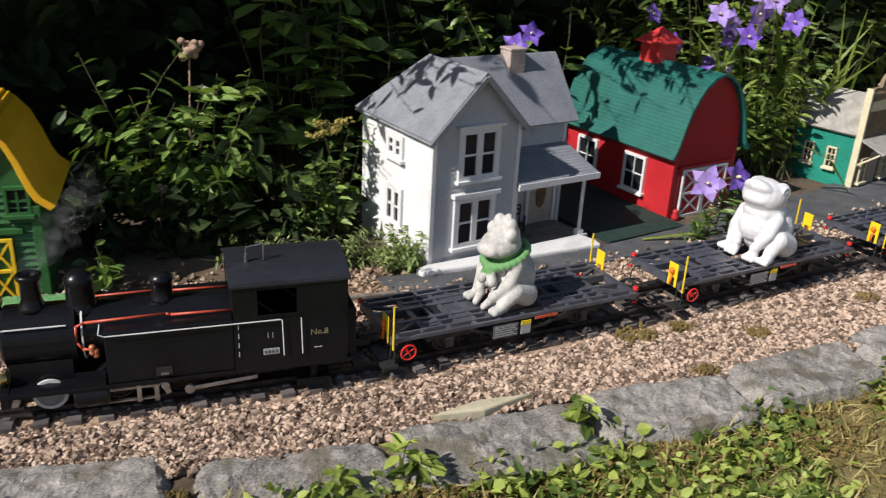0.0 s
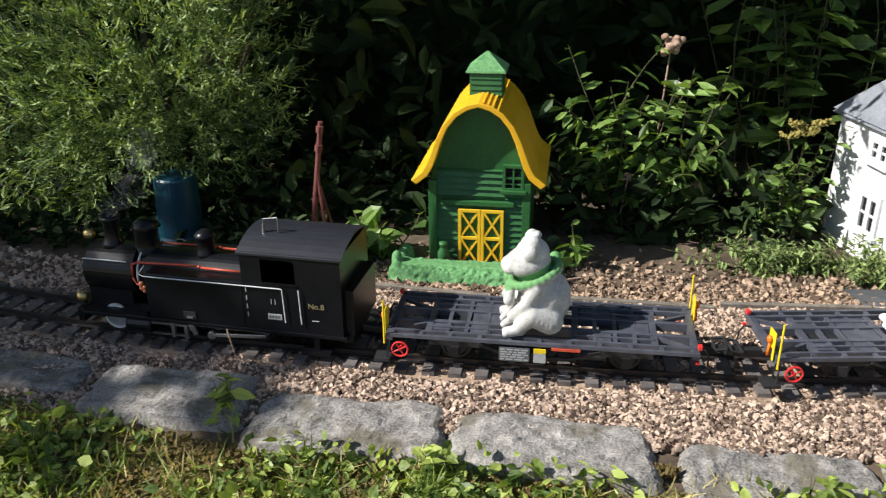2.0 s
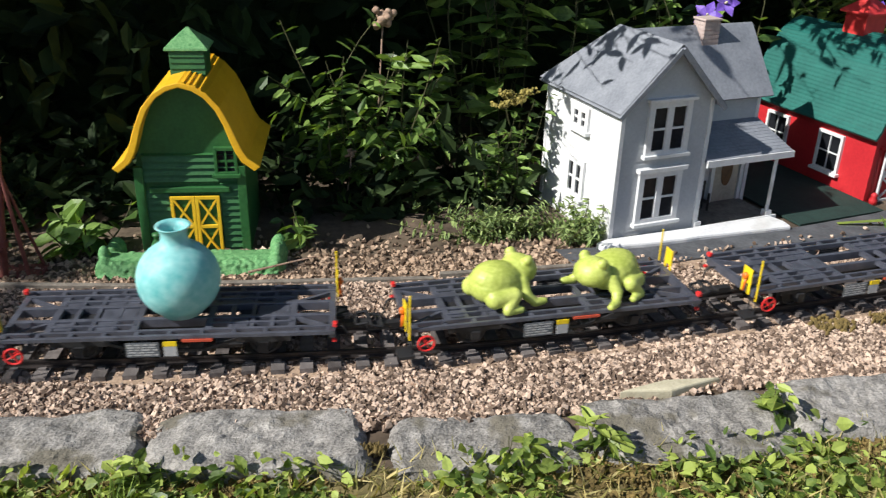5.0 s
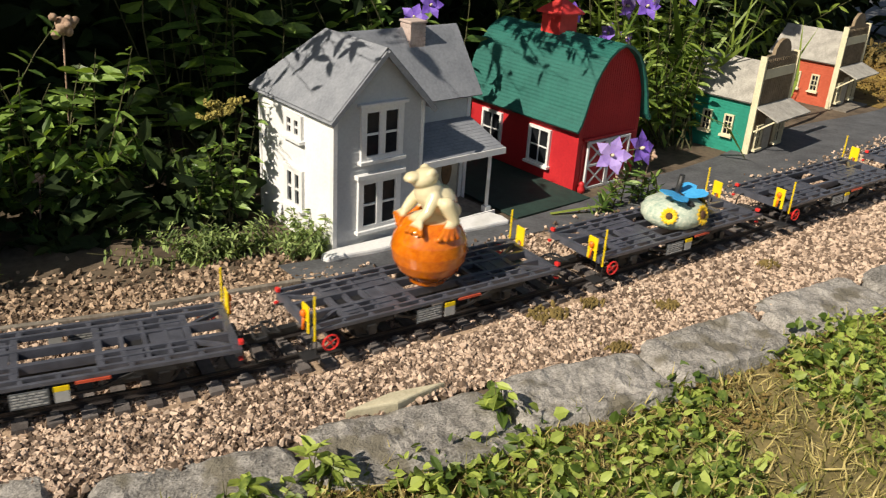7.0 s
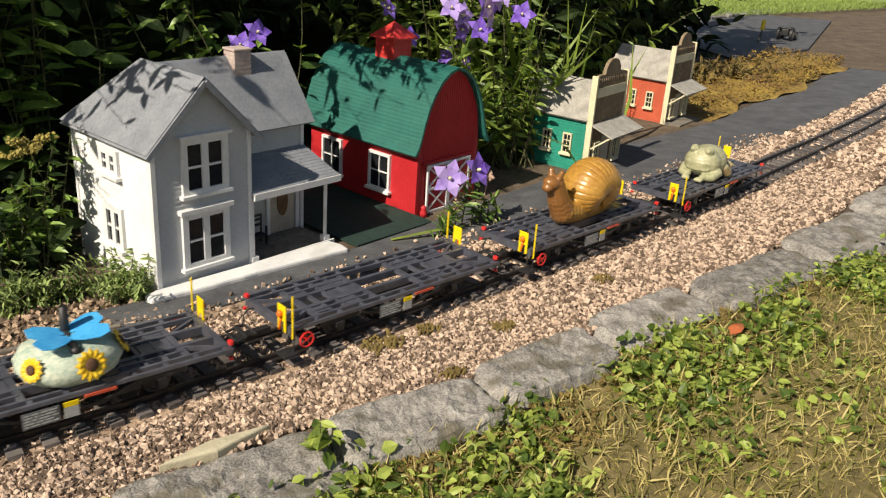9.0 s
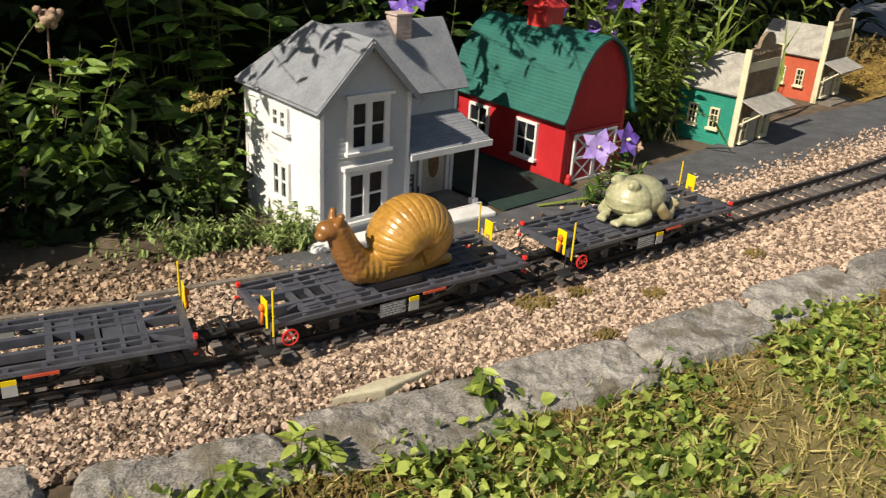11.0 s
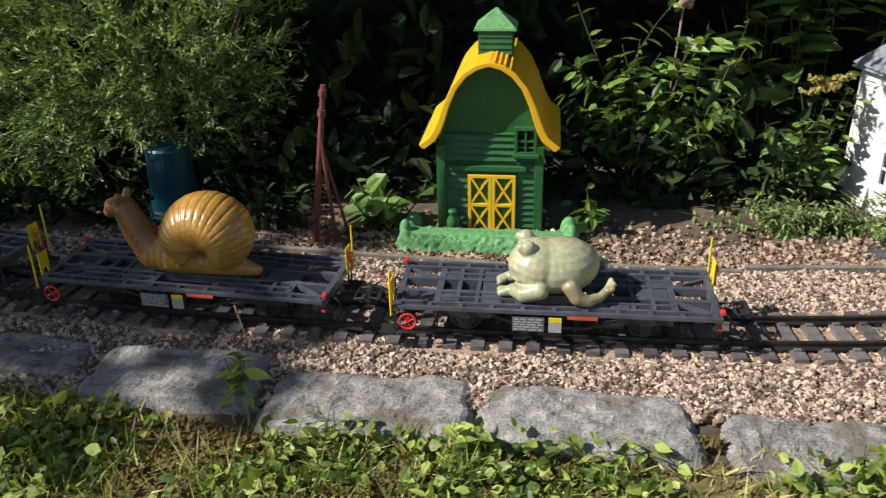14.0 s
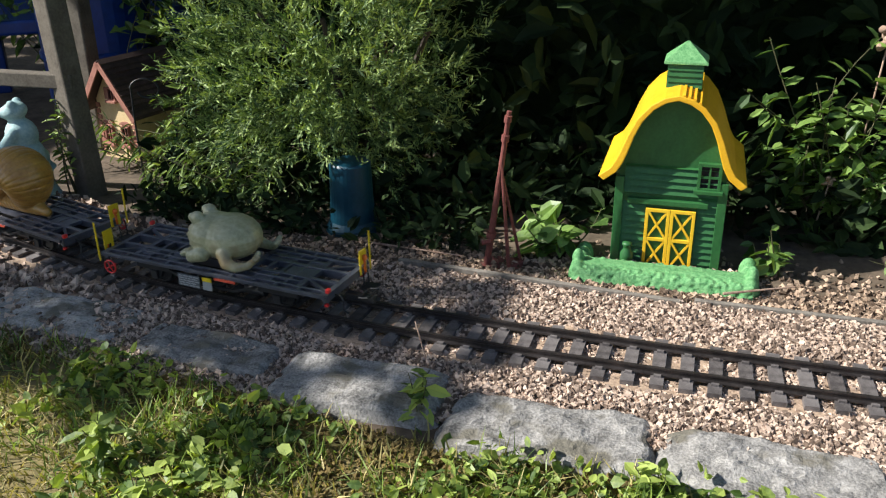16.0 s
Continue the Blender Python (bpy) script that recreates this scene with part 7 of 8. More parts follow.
shrub("sedge_clump", "pale sedge and weeds before the chalet", fan(37, (-0.98, 1.20), 0.22, 0.06, 0.02, 0.12, 46, 18), M_CREEP, 0.030, 38, 0.8, 0.45)
shrub("sedge_clump", "pale sedge tufts under the juniper's edge", fan(45, (-0.90, 1.10), 0.16, 0.05, 0.01, 0.08, 34, 16), M_CREEP, 0.026, 46, 0.8, 0.4)
shrub("chalet_weeds", "tall lime-green weeds beside the chalet", fan(39, (-1.02, 1.27), 0.10, 0.04, 0.08, 0.20, 9, 16), M_IRIS, 0.032, 40, 0.8, 0.8)
shrub("chalet_weeds", "yellow-green weed by the arbor post", fan(41, (-1.13, 1.06), 0.03, 0.02, 0.08, 0.16, 5, 14), M_IRIS, 0.020, 42, 0.8, 0.9)
shrub("flower_bed", "dim leafy bed behind the chalet", fan(43, (-1.35, 1.55), 0.35, 0.10, 0.14, 0.40, 26, 18), M_LEAF, 0.042, 44, 0.8, 1.0)


def long_blades():
    r = np.random.default_rng(50)
    t = thing("iris_leaves", "long arching yellow-green strap leaves", "plant", Matrix())
    n = 60
    base = np.c_[r.normal(1.10, 0.10, n), r.normal(1.40, 0.06, n), np.full(n, -0.02)]
    d = np.c_[r.normal(0.05, 0.5, n), r.normal(-0.12, 0.35, n), np.ones(n)]
    ob = new("foliage", leaves_mesh("foliage", base, d, r.uniform(0.22, 0.40, n), M_IRIS, r, (BLADE_V, BLADE_F), np.full(n, 0.8), up=(1, 0, 0), loose=0.6))
    ob.parent = t
    p = np.array([(1.02, 1.17, 0.095), (1.03, 1.16, 0.09), (0.66, 1.03, -0.005)])
    d = np.array([(0.75, 0.0, -0.42), (0.6, -0.3, -0.3), (0.8, -0.2, 0.04)])
    ob = new("foliage", leaves_mesh("foliage", p, d, np.array([0.19, 0.12, 0.15]), M_IRIS, r, (BLADE_V, BLADE_F), np.full(3, 1.2), up=(0, 0, 1), loose=0.1))
    ob.parent = t


def bellflower(c, size, facing, material, label):
    f = thing("bellflower", label, "flower", Matrix.Translation(c) @ Vector(facing).to_track_quat("Z", "Y").to_matrix().to_4x4(), "violet bellflowers")
    bm = shape()
    for k in range(5):
        m = Matrix.Rotation(k * math.tau / 5, 4, "Z")
        pts = [(0.10, -0.16, -0.05), (0.10, 0.16, -0.05), (0.55, 0.34, 0.14), (0.55, 0.0, 0.10), (0.55, -0.34, 0.14), (1.05, 0.0, 0.06)]
        vs = [bm.verts.new(m @ (Vector(p) * size)) for p in pts]
        for q in ((0, 3, 1), (1, 3, 2), (0, 4, 3), (4, 5, 3), (3, 5, 2)):
            bm.faces.new([vs[i] for i in q])
    part("petals", bm, material, f)
    bm = shape()
    egg(bm, (0, 0, 0.12 * size), (0.10 * size, 0.10 * size, 0.16 * size), (0, 0, 0), 8)
    part("pistil", bm, M_CREAM, f)
    bm = shape()
    rod(bm, (0, 0, -0.05 * size), (0, 0, -0.9 * size), 0.0012, None, 6)
    part("flower_stalk", bm, M_STEM, f)


long_blades()
for c, s, d, mt in (((0.757, 1.030, 0.078), 0.029, (-0.35, -0.9, 0.35), M_PETAL2), ((0.806, 1.028, 0.086), 0.028, (0.25, -0.9, 0.4), M_PETAL)):
    bellflower(c, s, d, mt, "open violet bellflower with five pointed petals")
r = random.Random(8)
for k in range(11):
    bellflower((1.005 + r.uniform(-0.075, 0.075), 1.30 + r.uniform(-0.03, 0.03), 0.262 + r.uniform(-0.020, 0.030) + 0.02 * (k % 3)), 0.026, (r.uniform(-0.6, 0.6), -0.8, r.uniform(0, 0.6)), M_PETAL2 if k % 3 else M_PETAL, "violet bellflower in a cluster")
for c in ((0.520, 1.252, 0.245), (0.548, 1.256, 0.262), (0.90, 1.40, 0.225), (1.005, 1.43, 0.180), (1.04, 1.42, 0.172), (1.06, 1.45, 0.185), (0.88, 1.45, 0.27)):
    bellflower(c, 0.022, (r.uniform(-0.5, 0.5), -0.8, 0.5), M_PETAL, "dark violet bellflower half open")


def dry_heads():
    for c, s in (((0.028, 1.20, 0.248), 0.017), ((0.075, 1.17, 0.052), 0.009), ((-0.02, 1.15, 0.07), 0.008), ((0.83, 1.03, 0.072), 0.010), ((0.775, 1.03, 0.048), 0.009)):
        bm = shape()
        rr = random.Random(int(c[2] * 1000))
        for _ in range(16):
            egg(bm, (c[0] + rr.gauss(0, 0.38) * s, c[1] + rr.gauss(0, 0.38) * s, c[2] + rr.gauss(0, 0.4) * s), (0.32 * s, 0.3 * s, 0.42 * s), (rr.uniform(0, 90), rr.uniform(0, 90), 0), 7)
        rod(bm, (c[0], c[1], c[2]), (c[0] - 0.01, c[1] + 0.01, max(c[2] - 0.2, -0.02)), 0.0012, None, 6)
        solid("dry_flower_head", bm, M_SEED, "dried brown hydrangea-like flower head", "flower head", group="dried flower heads", smooth=True)
    r_ = np.random.default_rng(60)
    n = 260
    k = r_.integers(0, 9, n)
    hub = r_.normal(0, 1, (9, 3)) * np.array([0.018, 0.010, 0.009])
    p = np.array([0.190, 1.13, 0.156]) + hub[k] + r_.normal(0, 1, (n, 3)) * np.array([0.0045, 0.0045, 0.0022])
    v, f = pebbles(p, 0.0029, 61)
    tagged(new("yellow_umbels", raw_mesh("yellow_umbels", v, f, M_YELLOWFLOWER)), "fading yellow umbels on the dark bush", "flower", kind="stuff")


dry_heads()

NEEDLE_V = np.array([(0, 0.025, 0), (0, -0.025, 0), (0.18, 0.09, 0.03), (0.38, 0.02, 0), (0.38, -0.02, 0), (0.25, -0.10, 0.03), (0.55, 0.10, -0.02), (0.72, 0, 0.0), (0.60, -0.10, -0.02), (1, 0, -0.03)])
NEEDLE_F = np.array([(0, 1, 4), (0, 4, 3), (0, 3, 2), (1, 5, 4), (3, 4, 7), (3, 7, 6), (4, 8, 7), (6, 7, 9), (7, 8, 9)])


def juniper():
    r = np.random.default_rng(70)
    t = thing("juniper_bush", "spreading juniper bush with feathery yellow-green sprays", "juniper", Matrix())
    bm = shape()
    for k in range(7):
        rod(bm, (-0.74 + 0.01 * k, 1.30, -0.02), (-0.74 + r.normal(0, 0.12), 1.27 + r.normal(0, 0.06), 0.25), 0.010, 0.004, 7, False)
    part("trunk", bm, M_BARK, t)
    # boughs: short feathery sprays gathered along branches round a broad crown
    n, bough, per = 3000, 260, 11
    c = np.array([-0.755, 1.19, 0.205])
    a, e = r.uniform(0, math.tau, bough), r.uniform(-0.95, 0.75, bough)
    tips = c + np.c_[np.cos(a) * np.cos(e) * 0.235, np.sin(a) * np.cos(e) * 0.19, np.sin(e) * 0.25] * r.uniform(0.68, 1.12, bough)[:, None]
    k = r.integers(0, bough, n)
    u = (r.uniform(0.12, 1.0, n) ** 0.40)[:, None]
    base = c + (tips[k] - c) * u + r.normal(0, 0.006, (n, 3))
    d = (tips[k] - c) / np.linalg.norm(tips[k] - c, axis=1)[:, None] * 0.8 + r.normal(0, 0.34, (n, 3)) + np.array([-0.10, -0.10, 0.42])
    d /= np.linalg.norm(d, axis=1)[:, None]
    length = r.uniform(0.020, 0.042, n)
    f = np.tile(np.linspace(0.05, 1.0, per), n)
    m = np.repeat(np.arange(n), per)
    p = base[m] + d[m] * (length[m] * f)[:, None]
    nd = d[m] * 0.75 + r.normal(0, 0.42, (n * per, 3))
    ob = new("crown", leaves_mesh("crown", p, nd, r.uniform(0.010, 0.0185, n * per) * (1.15 - 0.4 * f), M_NEEDLE, r, (NEEDLE_V, NEEDLE_F), r.uniform(0.8, 1.3, n * per), loose=0.8))
    ob.parent = t


def hedge():
    """The dense shrubbery that closes the garden behind, its deep shade put into the leaf colour."""
    r = np.random.default_rng(80)
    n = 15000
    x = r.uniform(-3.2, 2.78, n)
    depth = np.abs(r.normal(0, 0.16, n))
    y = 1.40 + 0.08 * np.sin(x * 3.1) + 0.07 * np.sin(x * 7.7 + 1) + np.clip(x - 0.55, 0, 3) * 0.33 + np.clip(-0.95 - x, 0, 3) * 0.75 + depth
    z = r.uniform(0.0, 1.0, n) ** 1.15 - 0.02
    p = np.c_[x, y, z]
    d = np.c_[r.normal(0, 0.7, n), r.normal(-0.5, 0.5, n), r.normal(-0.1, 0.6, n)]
    tagged(new("hedge", leaves_mesh("hedge", p, d, r.uniform(0.035, 0.085, n), M_SHADELEAF, r, widths=r.uniform(0.9, 1.5, n), loose=0.9)), "dense green hedge leaves with deep shade in their colour", "hedge", kind="stuff")
    # near-black low leaves carry the shade over the soil before the hedge
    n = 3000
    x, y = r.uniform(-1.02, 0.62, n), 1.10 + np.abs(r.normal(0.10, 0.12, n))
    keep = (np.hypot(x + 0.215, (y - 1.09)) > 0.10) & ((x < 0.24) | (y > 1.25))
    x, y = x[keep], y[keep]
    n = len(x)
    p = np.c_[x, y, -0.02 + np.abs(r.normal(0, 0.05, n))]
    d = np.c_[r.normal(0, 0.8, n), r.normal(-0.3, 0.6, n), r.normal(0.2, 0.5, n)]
    tagged(new("undergrowth", leaves_mesh("undergrowth", p, d, r.uniform(0.02, 0.045, n), M_SHADELEAF, r, widths=r.uniform(0.9, 1.4, n), loose=0.9)), "low undergrowth before the hedge, shade put into its colour", "undergrowth", kind="stuff")
    # more leaves with shade in their colour darken the strip under the juniper
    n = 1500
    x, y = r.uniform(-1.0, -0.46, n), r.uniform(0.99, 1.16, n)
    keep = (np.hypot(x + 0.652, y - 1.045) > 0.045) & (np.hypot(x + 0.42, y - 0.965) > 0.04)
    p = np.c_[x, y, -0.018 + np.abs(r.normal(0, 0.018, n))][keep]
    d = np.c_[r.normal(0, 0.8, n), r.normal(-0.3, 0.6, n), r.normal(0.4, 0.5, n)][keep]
    tagged(new("undergrowth", leaves_mesh("undergrowth", p, d, r.uniform(0.012, 0.030, len(p)), M_SHADELEAF, r, widths=r.uniform(0.8, 1.3, len(p)), loose=0.9)), "low growth under the juniper, its shade in the leaf colour", "undergrowth", kind="stuff")
    # dark sheet behind the leaves, standing in for the shade inside the hedge
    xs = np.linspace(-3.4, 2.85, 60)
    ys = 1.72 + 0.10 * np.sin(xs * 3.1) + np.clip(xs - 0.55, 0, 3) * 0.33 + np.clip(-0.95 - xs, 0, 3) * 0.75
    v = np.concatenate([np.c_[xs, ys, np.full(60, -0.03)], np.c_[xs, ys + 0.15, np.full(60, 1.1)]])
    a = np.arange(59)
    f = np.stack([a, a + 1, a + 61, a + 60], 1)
    tagged(new("backdrop", raw_mesh("backdrop", v, f, M_SHADELEAF)), "dark sheet standing for the shade inside the hedge", "hedge", kind="structure")


def overhead():
    """The tree whose crown hangs over the garden, above the picture."""
    r = np.random.default_rng(90)
    t = tagged(thing("shade_tree", "leafy tree whose crown shades the hedge and garden end", "tree", Matrix()))
    bm = shape()
    rod(bm, (-3.3, 2.6, -0.1), (-3.0, 2.1, 1.9), 0.14, 0.07, 12, False)
    for tip in ((-2.6, 0.4, 1.9), (-1.4, 1.3, 2.0), (-0.2, 1.6, 2.05), (0.9, 1.9, 2.1), (-3.4, 1.0, 2.1)):
        rod(bm, (-3.0, 2.1, 1.75), tip, 0.05, 0.012, 8, False)
    part("trunk", bm, M_BARK, t)
    spots = []
    # over the hedge
    n = 5200
    x = r.uniform(-4.2, 1.2, n)
    edge = 0.88 + 0.20 * np.exp(-((x + 2.05) / 0.35) ** 2) + 0.08 * np.sin(x * 4.2) - 0.30 * np.exp(-((x + 2.66) / 0.16) ** 2) + 0.06 * np.sin(x * 11) + np.clip(x + 0.65, 0, 3) * 0.42 + np.clip(x + 1.35, 0, 0.7) * 0.60
    spots.append(np.c_[x, edge + np.abs(r.normal(0, 0.55, n)), r.uniform(1.40, 1.75, n)])
    # over the garden's left end
    n = 1500
    x = r.uniform(-3.4, -2.10, n)
    y = r.uniform(0.11, 0.56, n)
    keep = r.uniform(0, 1, n) < np.clip((-2.10 - x) / 0.25, 0.35, 1)
    keep &= (np.sin(x * 9 + 1) * np.sin(y * 8 + 0.5) > -0.60)
    spots.append(np.c_[x, y, r.uniform(1.38, 1.62, n)][keep])
    p = np.concatenate(spots)
    p[:, 1] -= 0.131
    # a gap in the leaves lets the sun down on the chalet
    q = p[:, :2] + (p[:, 2:] - 0.10) / 0.80 * np.array([0.90, 0.310])
    p = p[np.hypot(q[:, 0] + 1.19, q[:, 1] - 1.24) > 0.24]
    # and another on the ballast where the line bends away
    q = p[:, :2] + p[:, 2:] / 0.80 * np.array([0.90, 0.310])
    p = p[np.hypot(q[:, 0] + 1.06, (q[:, 1] - 0.90) * 1.3) > 0.16]
    d = np.c_[r.normal(0, 1, len(p)), r.normal(0, 1, len(p)), r.normal(-0.3, 0.3, len(p))]
    ob = new("crown", leaves_mesh("crown", p, d, np.where(p[:, 1] < 0.47, r.uniform(0.065, 0.105, len(p)), r.uniform(0.09, 0.15, len(p))), M_LEAF, r, widths=r.uniform(1.2, 1.8, len(p)), loose=0.5))
    ob.parent = t
    # twigs that hang over the two house roofs and throw leaf shadows on them
    for seed, c, sx, n in ((91, (0.07, 1.03, 0.45), 0.13, 46), (92, (0.46, 1.13, 0.46), 0.15, 40), (94, (0.55, 1.17, 0.44), 0.12, 30), (93, (-0.02, 1.06, 0.36), 0.06, 26)):
        rr = np.random.default_rng(seed)
        stems = [((c[0] - 0.25 + rr.normal(0, 0.05), c[1] + 0.30, 0.75), (c[0] + rr.normal(0, 0.6) * sx, c[1] + rr.normal(0, 0.07), c[2] + abs(rr.normal(0, 0.03))), 11) for _ in range(n // 2)]
        shrub("overhanging_twig", "leafy twigs hanging over the model roofs", stems, M_LEAF, 0.042, seed, 0.7, 0.9, category="branch")


juniper()
hedge()
overhead()


def lawn():
    r = np.random.default_rng(100)

    def front(x):
        return np.interp(x, [-1.6, -0.97, -0.75, -0.57, -0.39, -0.2, 0.0, 0.16, 0.36, 0.54, 0.72, 0.93, 1.2, 1.5, 1.9, 3.0], [0.8, 0.66, 0.635, 0.60, 0.578, 0.570, 0.567, 0.566, 0.575, 0.595, 0.62, 0.65, 0.68, 0.72, 0.78, 1.05])

    # broad-leaved weeds, thick along the stones
    n = 31000
    x = r.uniform(-1.15, 1.5, n)
    back = np.abs(r.normal(0, 0.12, n)) + np.where(r.uniform(0, 1, n) < 0.35, r.uniform(0, 0.35, n), 0)
    y = front(x) - 0.002 - back
    patch = np.sin(x * 13 + y * 7) + np.sin(x * 29 - y * 17 + 2) + r.normal(0, 0.5, n)
    bald = np.clip((x - 0.45) / 0.3, 0, 1) * np.clip((front(x) - 0.10 - y) / 0.04, 0, 1)
    keep = (y > 0.16) & (patch > -0.40 + 1.3 * np.clip((-0.45 - x) / 0.3, 0, 1)) & (r.uniform(0, 1, n) > 0.62 * bald)
    x, y = x[keep], y[keep]
    n = len(x)
    lift = np.abs(r.normal(0, 0.009, n)) + 0.002
    p = np.c_[x, y, ground_height(x, y) + lift]
    d = np.c_[r.normal(0, 1, n), r.normal(-0.15, 1, n), r.normal(0.30, 0.35, n)]
    tagged(new("ground_leaves", leaves_mesh("ground_leaves", p, d, r.uniform(0.005, 0.0165, n), M_CLOVER, r, widths=r.uniform(0.9, 2.2, n), loose=0.85)), "bright green broad-leaved weeds along the stones", "weeds", kind="stuff")
    # grass
    n = 125000
    x, y = r.uniform(-1.2, 2.2, n), r.uniform(0.18, 1.0, n)
    keep = y < front(x) - 0.004
    x, y = x[keep], y[keep]
    n = len(x)
    p = np.c_[x, y, ground_height(x, y) - 0.002]
    d = np.c_[r.normal(0, 0.7, n), r.normal(0, 0.7, n), np.abs(r.normal(0.45, 0.4, n)) + 0.05]
    tagged(new("grass", leaves_mesh("grass", p, d, r.uniform(0.012, 0.036, n), M_BLADE, r, (BLADE_V, BLADE_F), r.uniform(0.7, 1.4, n), loose=0.8)), "short dry yellow-green grass", "grass", kind="stuff")
    # longer fresh grass in tufts among the weeds
    tufts = 130
    tx = r.uniform(-1.1, -0.15, tufts)
    ty = front(tx) - 0.006 - np.abs(r.normal(0.03, 0.12, tufts))
    k = r.integers(0, tufts, 2200)
    x, y = tx[k] + r.normal(0, 0.010, 2200), ty[k] + r.normal(0, 0.008, 2200)
    keep = (y < front(x) - 0.002) & (y > 0.16)
    x, y = x[keep], y[keep]
    n = len(x)
    p = np.c_[x, y, ground_height(x, y)]
    d = np.c_[r.normal(0, 0.55, n), r.normal(0, 0.5, n), np.abs(r.normal(0.7, 0.35, n)) + 0.1]
    tagged(new("grass_tufts", leaves_mesh("grass_tufts", p, d, r.uniform(0.016, 0.042, n), M_IRIS, r, (BLADE_V, BLADE_F), r.uniform(0.5, 1.0, n), loose=0.8)), "longer fresh grass in tufts among the weeds", "grass", kind="stuff")
    # golden brown moss creeping along the stones' front edge
    n = 16000
    c = r.uniform(-0.9, 1.3, 60)
    k = r.integers(0, 60, n)
    x = c[k] + r.normal(0, 0.030, n)
    y = front(x) - 0.004 - np.abs(r.normal(0, 0.020, n)) - 0.05 * (k % 4 == 0)
    v, f = pebbles(np.c_[x, y, ground_height(x, y) + 0.0035 + np.abs(r.normal(0, 0.0022, n))], 0.0032, 131)
    tagged(new("moss_edge", raw_mesh("moss_edge", v, f, M_MOSS)), "golden brown moss creeping along the edging stones", "moss", kind="stuff")
    gx = np.r_[np.linspace(-6, -1.3, 8), np.linspace(-1.2, 2.4, 120), np.linspace(2.6, 8, 8)]
    v, f, m = [], [], 24
    for xx in gx:
        yy = float(front(xx)) - 0.004
        for k in range(m):
            q = yy - (yy + 4.0) * (k / (m - 1)) ** 3
            v.append((xx, q, float(ground_height(xx, q)) + 0.0025 + 0.016 * float(np.clip((yy - q - 0.45) / 0.3, 0, 1)) + 0.016 * float(np.clip((abs(xx - 0.3) - 1.6) / 0.5, 0, 1))))
    for i in range(len(gx) - 1):
        for k in range(m - 1):
            o = i * m + k
            f.append((o + 1, o + m + 1, o + m, o))
    tagged(new("lawn", raw_mesh("lawn", np.array(v), np.array(f), M_TURF, True)), "dry thin lawn turf", "lawn", kind="structure")
    # single taller sprigs by the stones
    for k, (sx, sy, h) in enumerate(((-0.425, 0.615, 0.050), (0.165, 0.560, 0.045), (0.345, 0.600, 0.035), (-0.66, 0.48, 0.05), (0.10, 0.553, 0.028), (-0.20, 0.555, 0.03), (-0.86, 0.47, 0.055), (-0.585, 0.43, 0.05))):
        shrub("weed_sprig", "single fresh green weed sprig by the stones", fan(110 + k, (sx, sy), 0.02, 0.012, h * 0.6, h, 4, 8), M_CLOVER, 0.022, 130 + k, 0.75, 1.2, stem_r=0.0009, category="weed")
    # moss cushions on the gravel
    for k, (sx, off, w) in enumerate(((0.48, -0.062, 0.030), (0.62, -0.115, 0.020), (0.50, -0.155, 0.016), (0.83, -0.10, 0.018), (-0.02, -0.17, 0.013), (0.545, -0.066, 0.016))):
        bm = shape()
        rr = random.Random(k)
        c = beside(sx, off)
        for _ in range(70):
            egg(bm, (c[0] + rr.gauss(0, 0.38) * w, c[1] + rr.gauss(0, 0.25) * w, 0.001), (0.09 * w, 0.09 * w, 0.0030 + rr.random() * 0.0035), (rr.uniform(-30, 30), rr.uniform(-30, 30), 0), 6)
        solid("moss_cushion", bm, M_MOSS, "yellow-brown moss cushion on the gravel", "moss", group="moss cushions")
    # a fallen leaf on the lawn
    bm = shape()
    vs = [bm.verts.new(p) for p in ((-0.021, 0, 0.003), (-0.008, 0.008, 0.006), (0.008, 0.007, 0.005), (0.022, 0.001, 0.002), (0.007, -0.007, 0.006), (-0.009, -0.008, 0.005), (0, 0, 0.0075))]
    for a in range(6):
        bm.faces.new((vs[a], vs[(a + 1) % 6], vs[6]))
    ob = solid("fallen_leaf", bm, M_ORANGELEAF, "fallen orange-red leaf on the dry lawn", "leaf", pose(0.882, 0.583, 0.004, 0, 0, 20))
    md = ob.modifiers.new("blade", "SOLIDIFY")
    md.thickness = 0.0006
    # twigs and straws
    for k, (a, b) in enumerate((((-0.15, 0.925, 0.0), (-0.07, 0.955, 0.004)), ((-0.44, 0.70, 0.0), (-0.455, 0.715, 0.035)), ((-0.60, 0.985, -0.008), (-0.47, 0.968, -0.006)))):
        bm = shape()
        rod(bm, a, b, 0.0016 if k != 1 else 0.0008, 0.0009, 6)
        solid("dry_twig", bm, M_SEED, "dry pale twig on the gravel", "twig", group="dry twigs")


lawn()


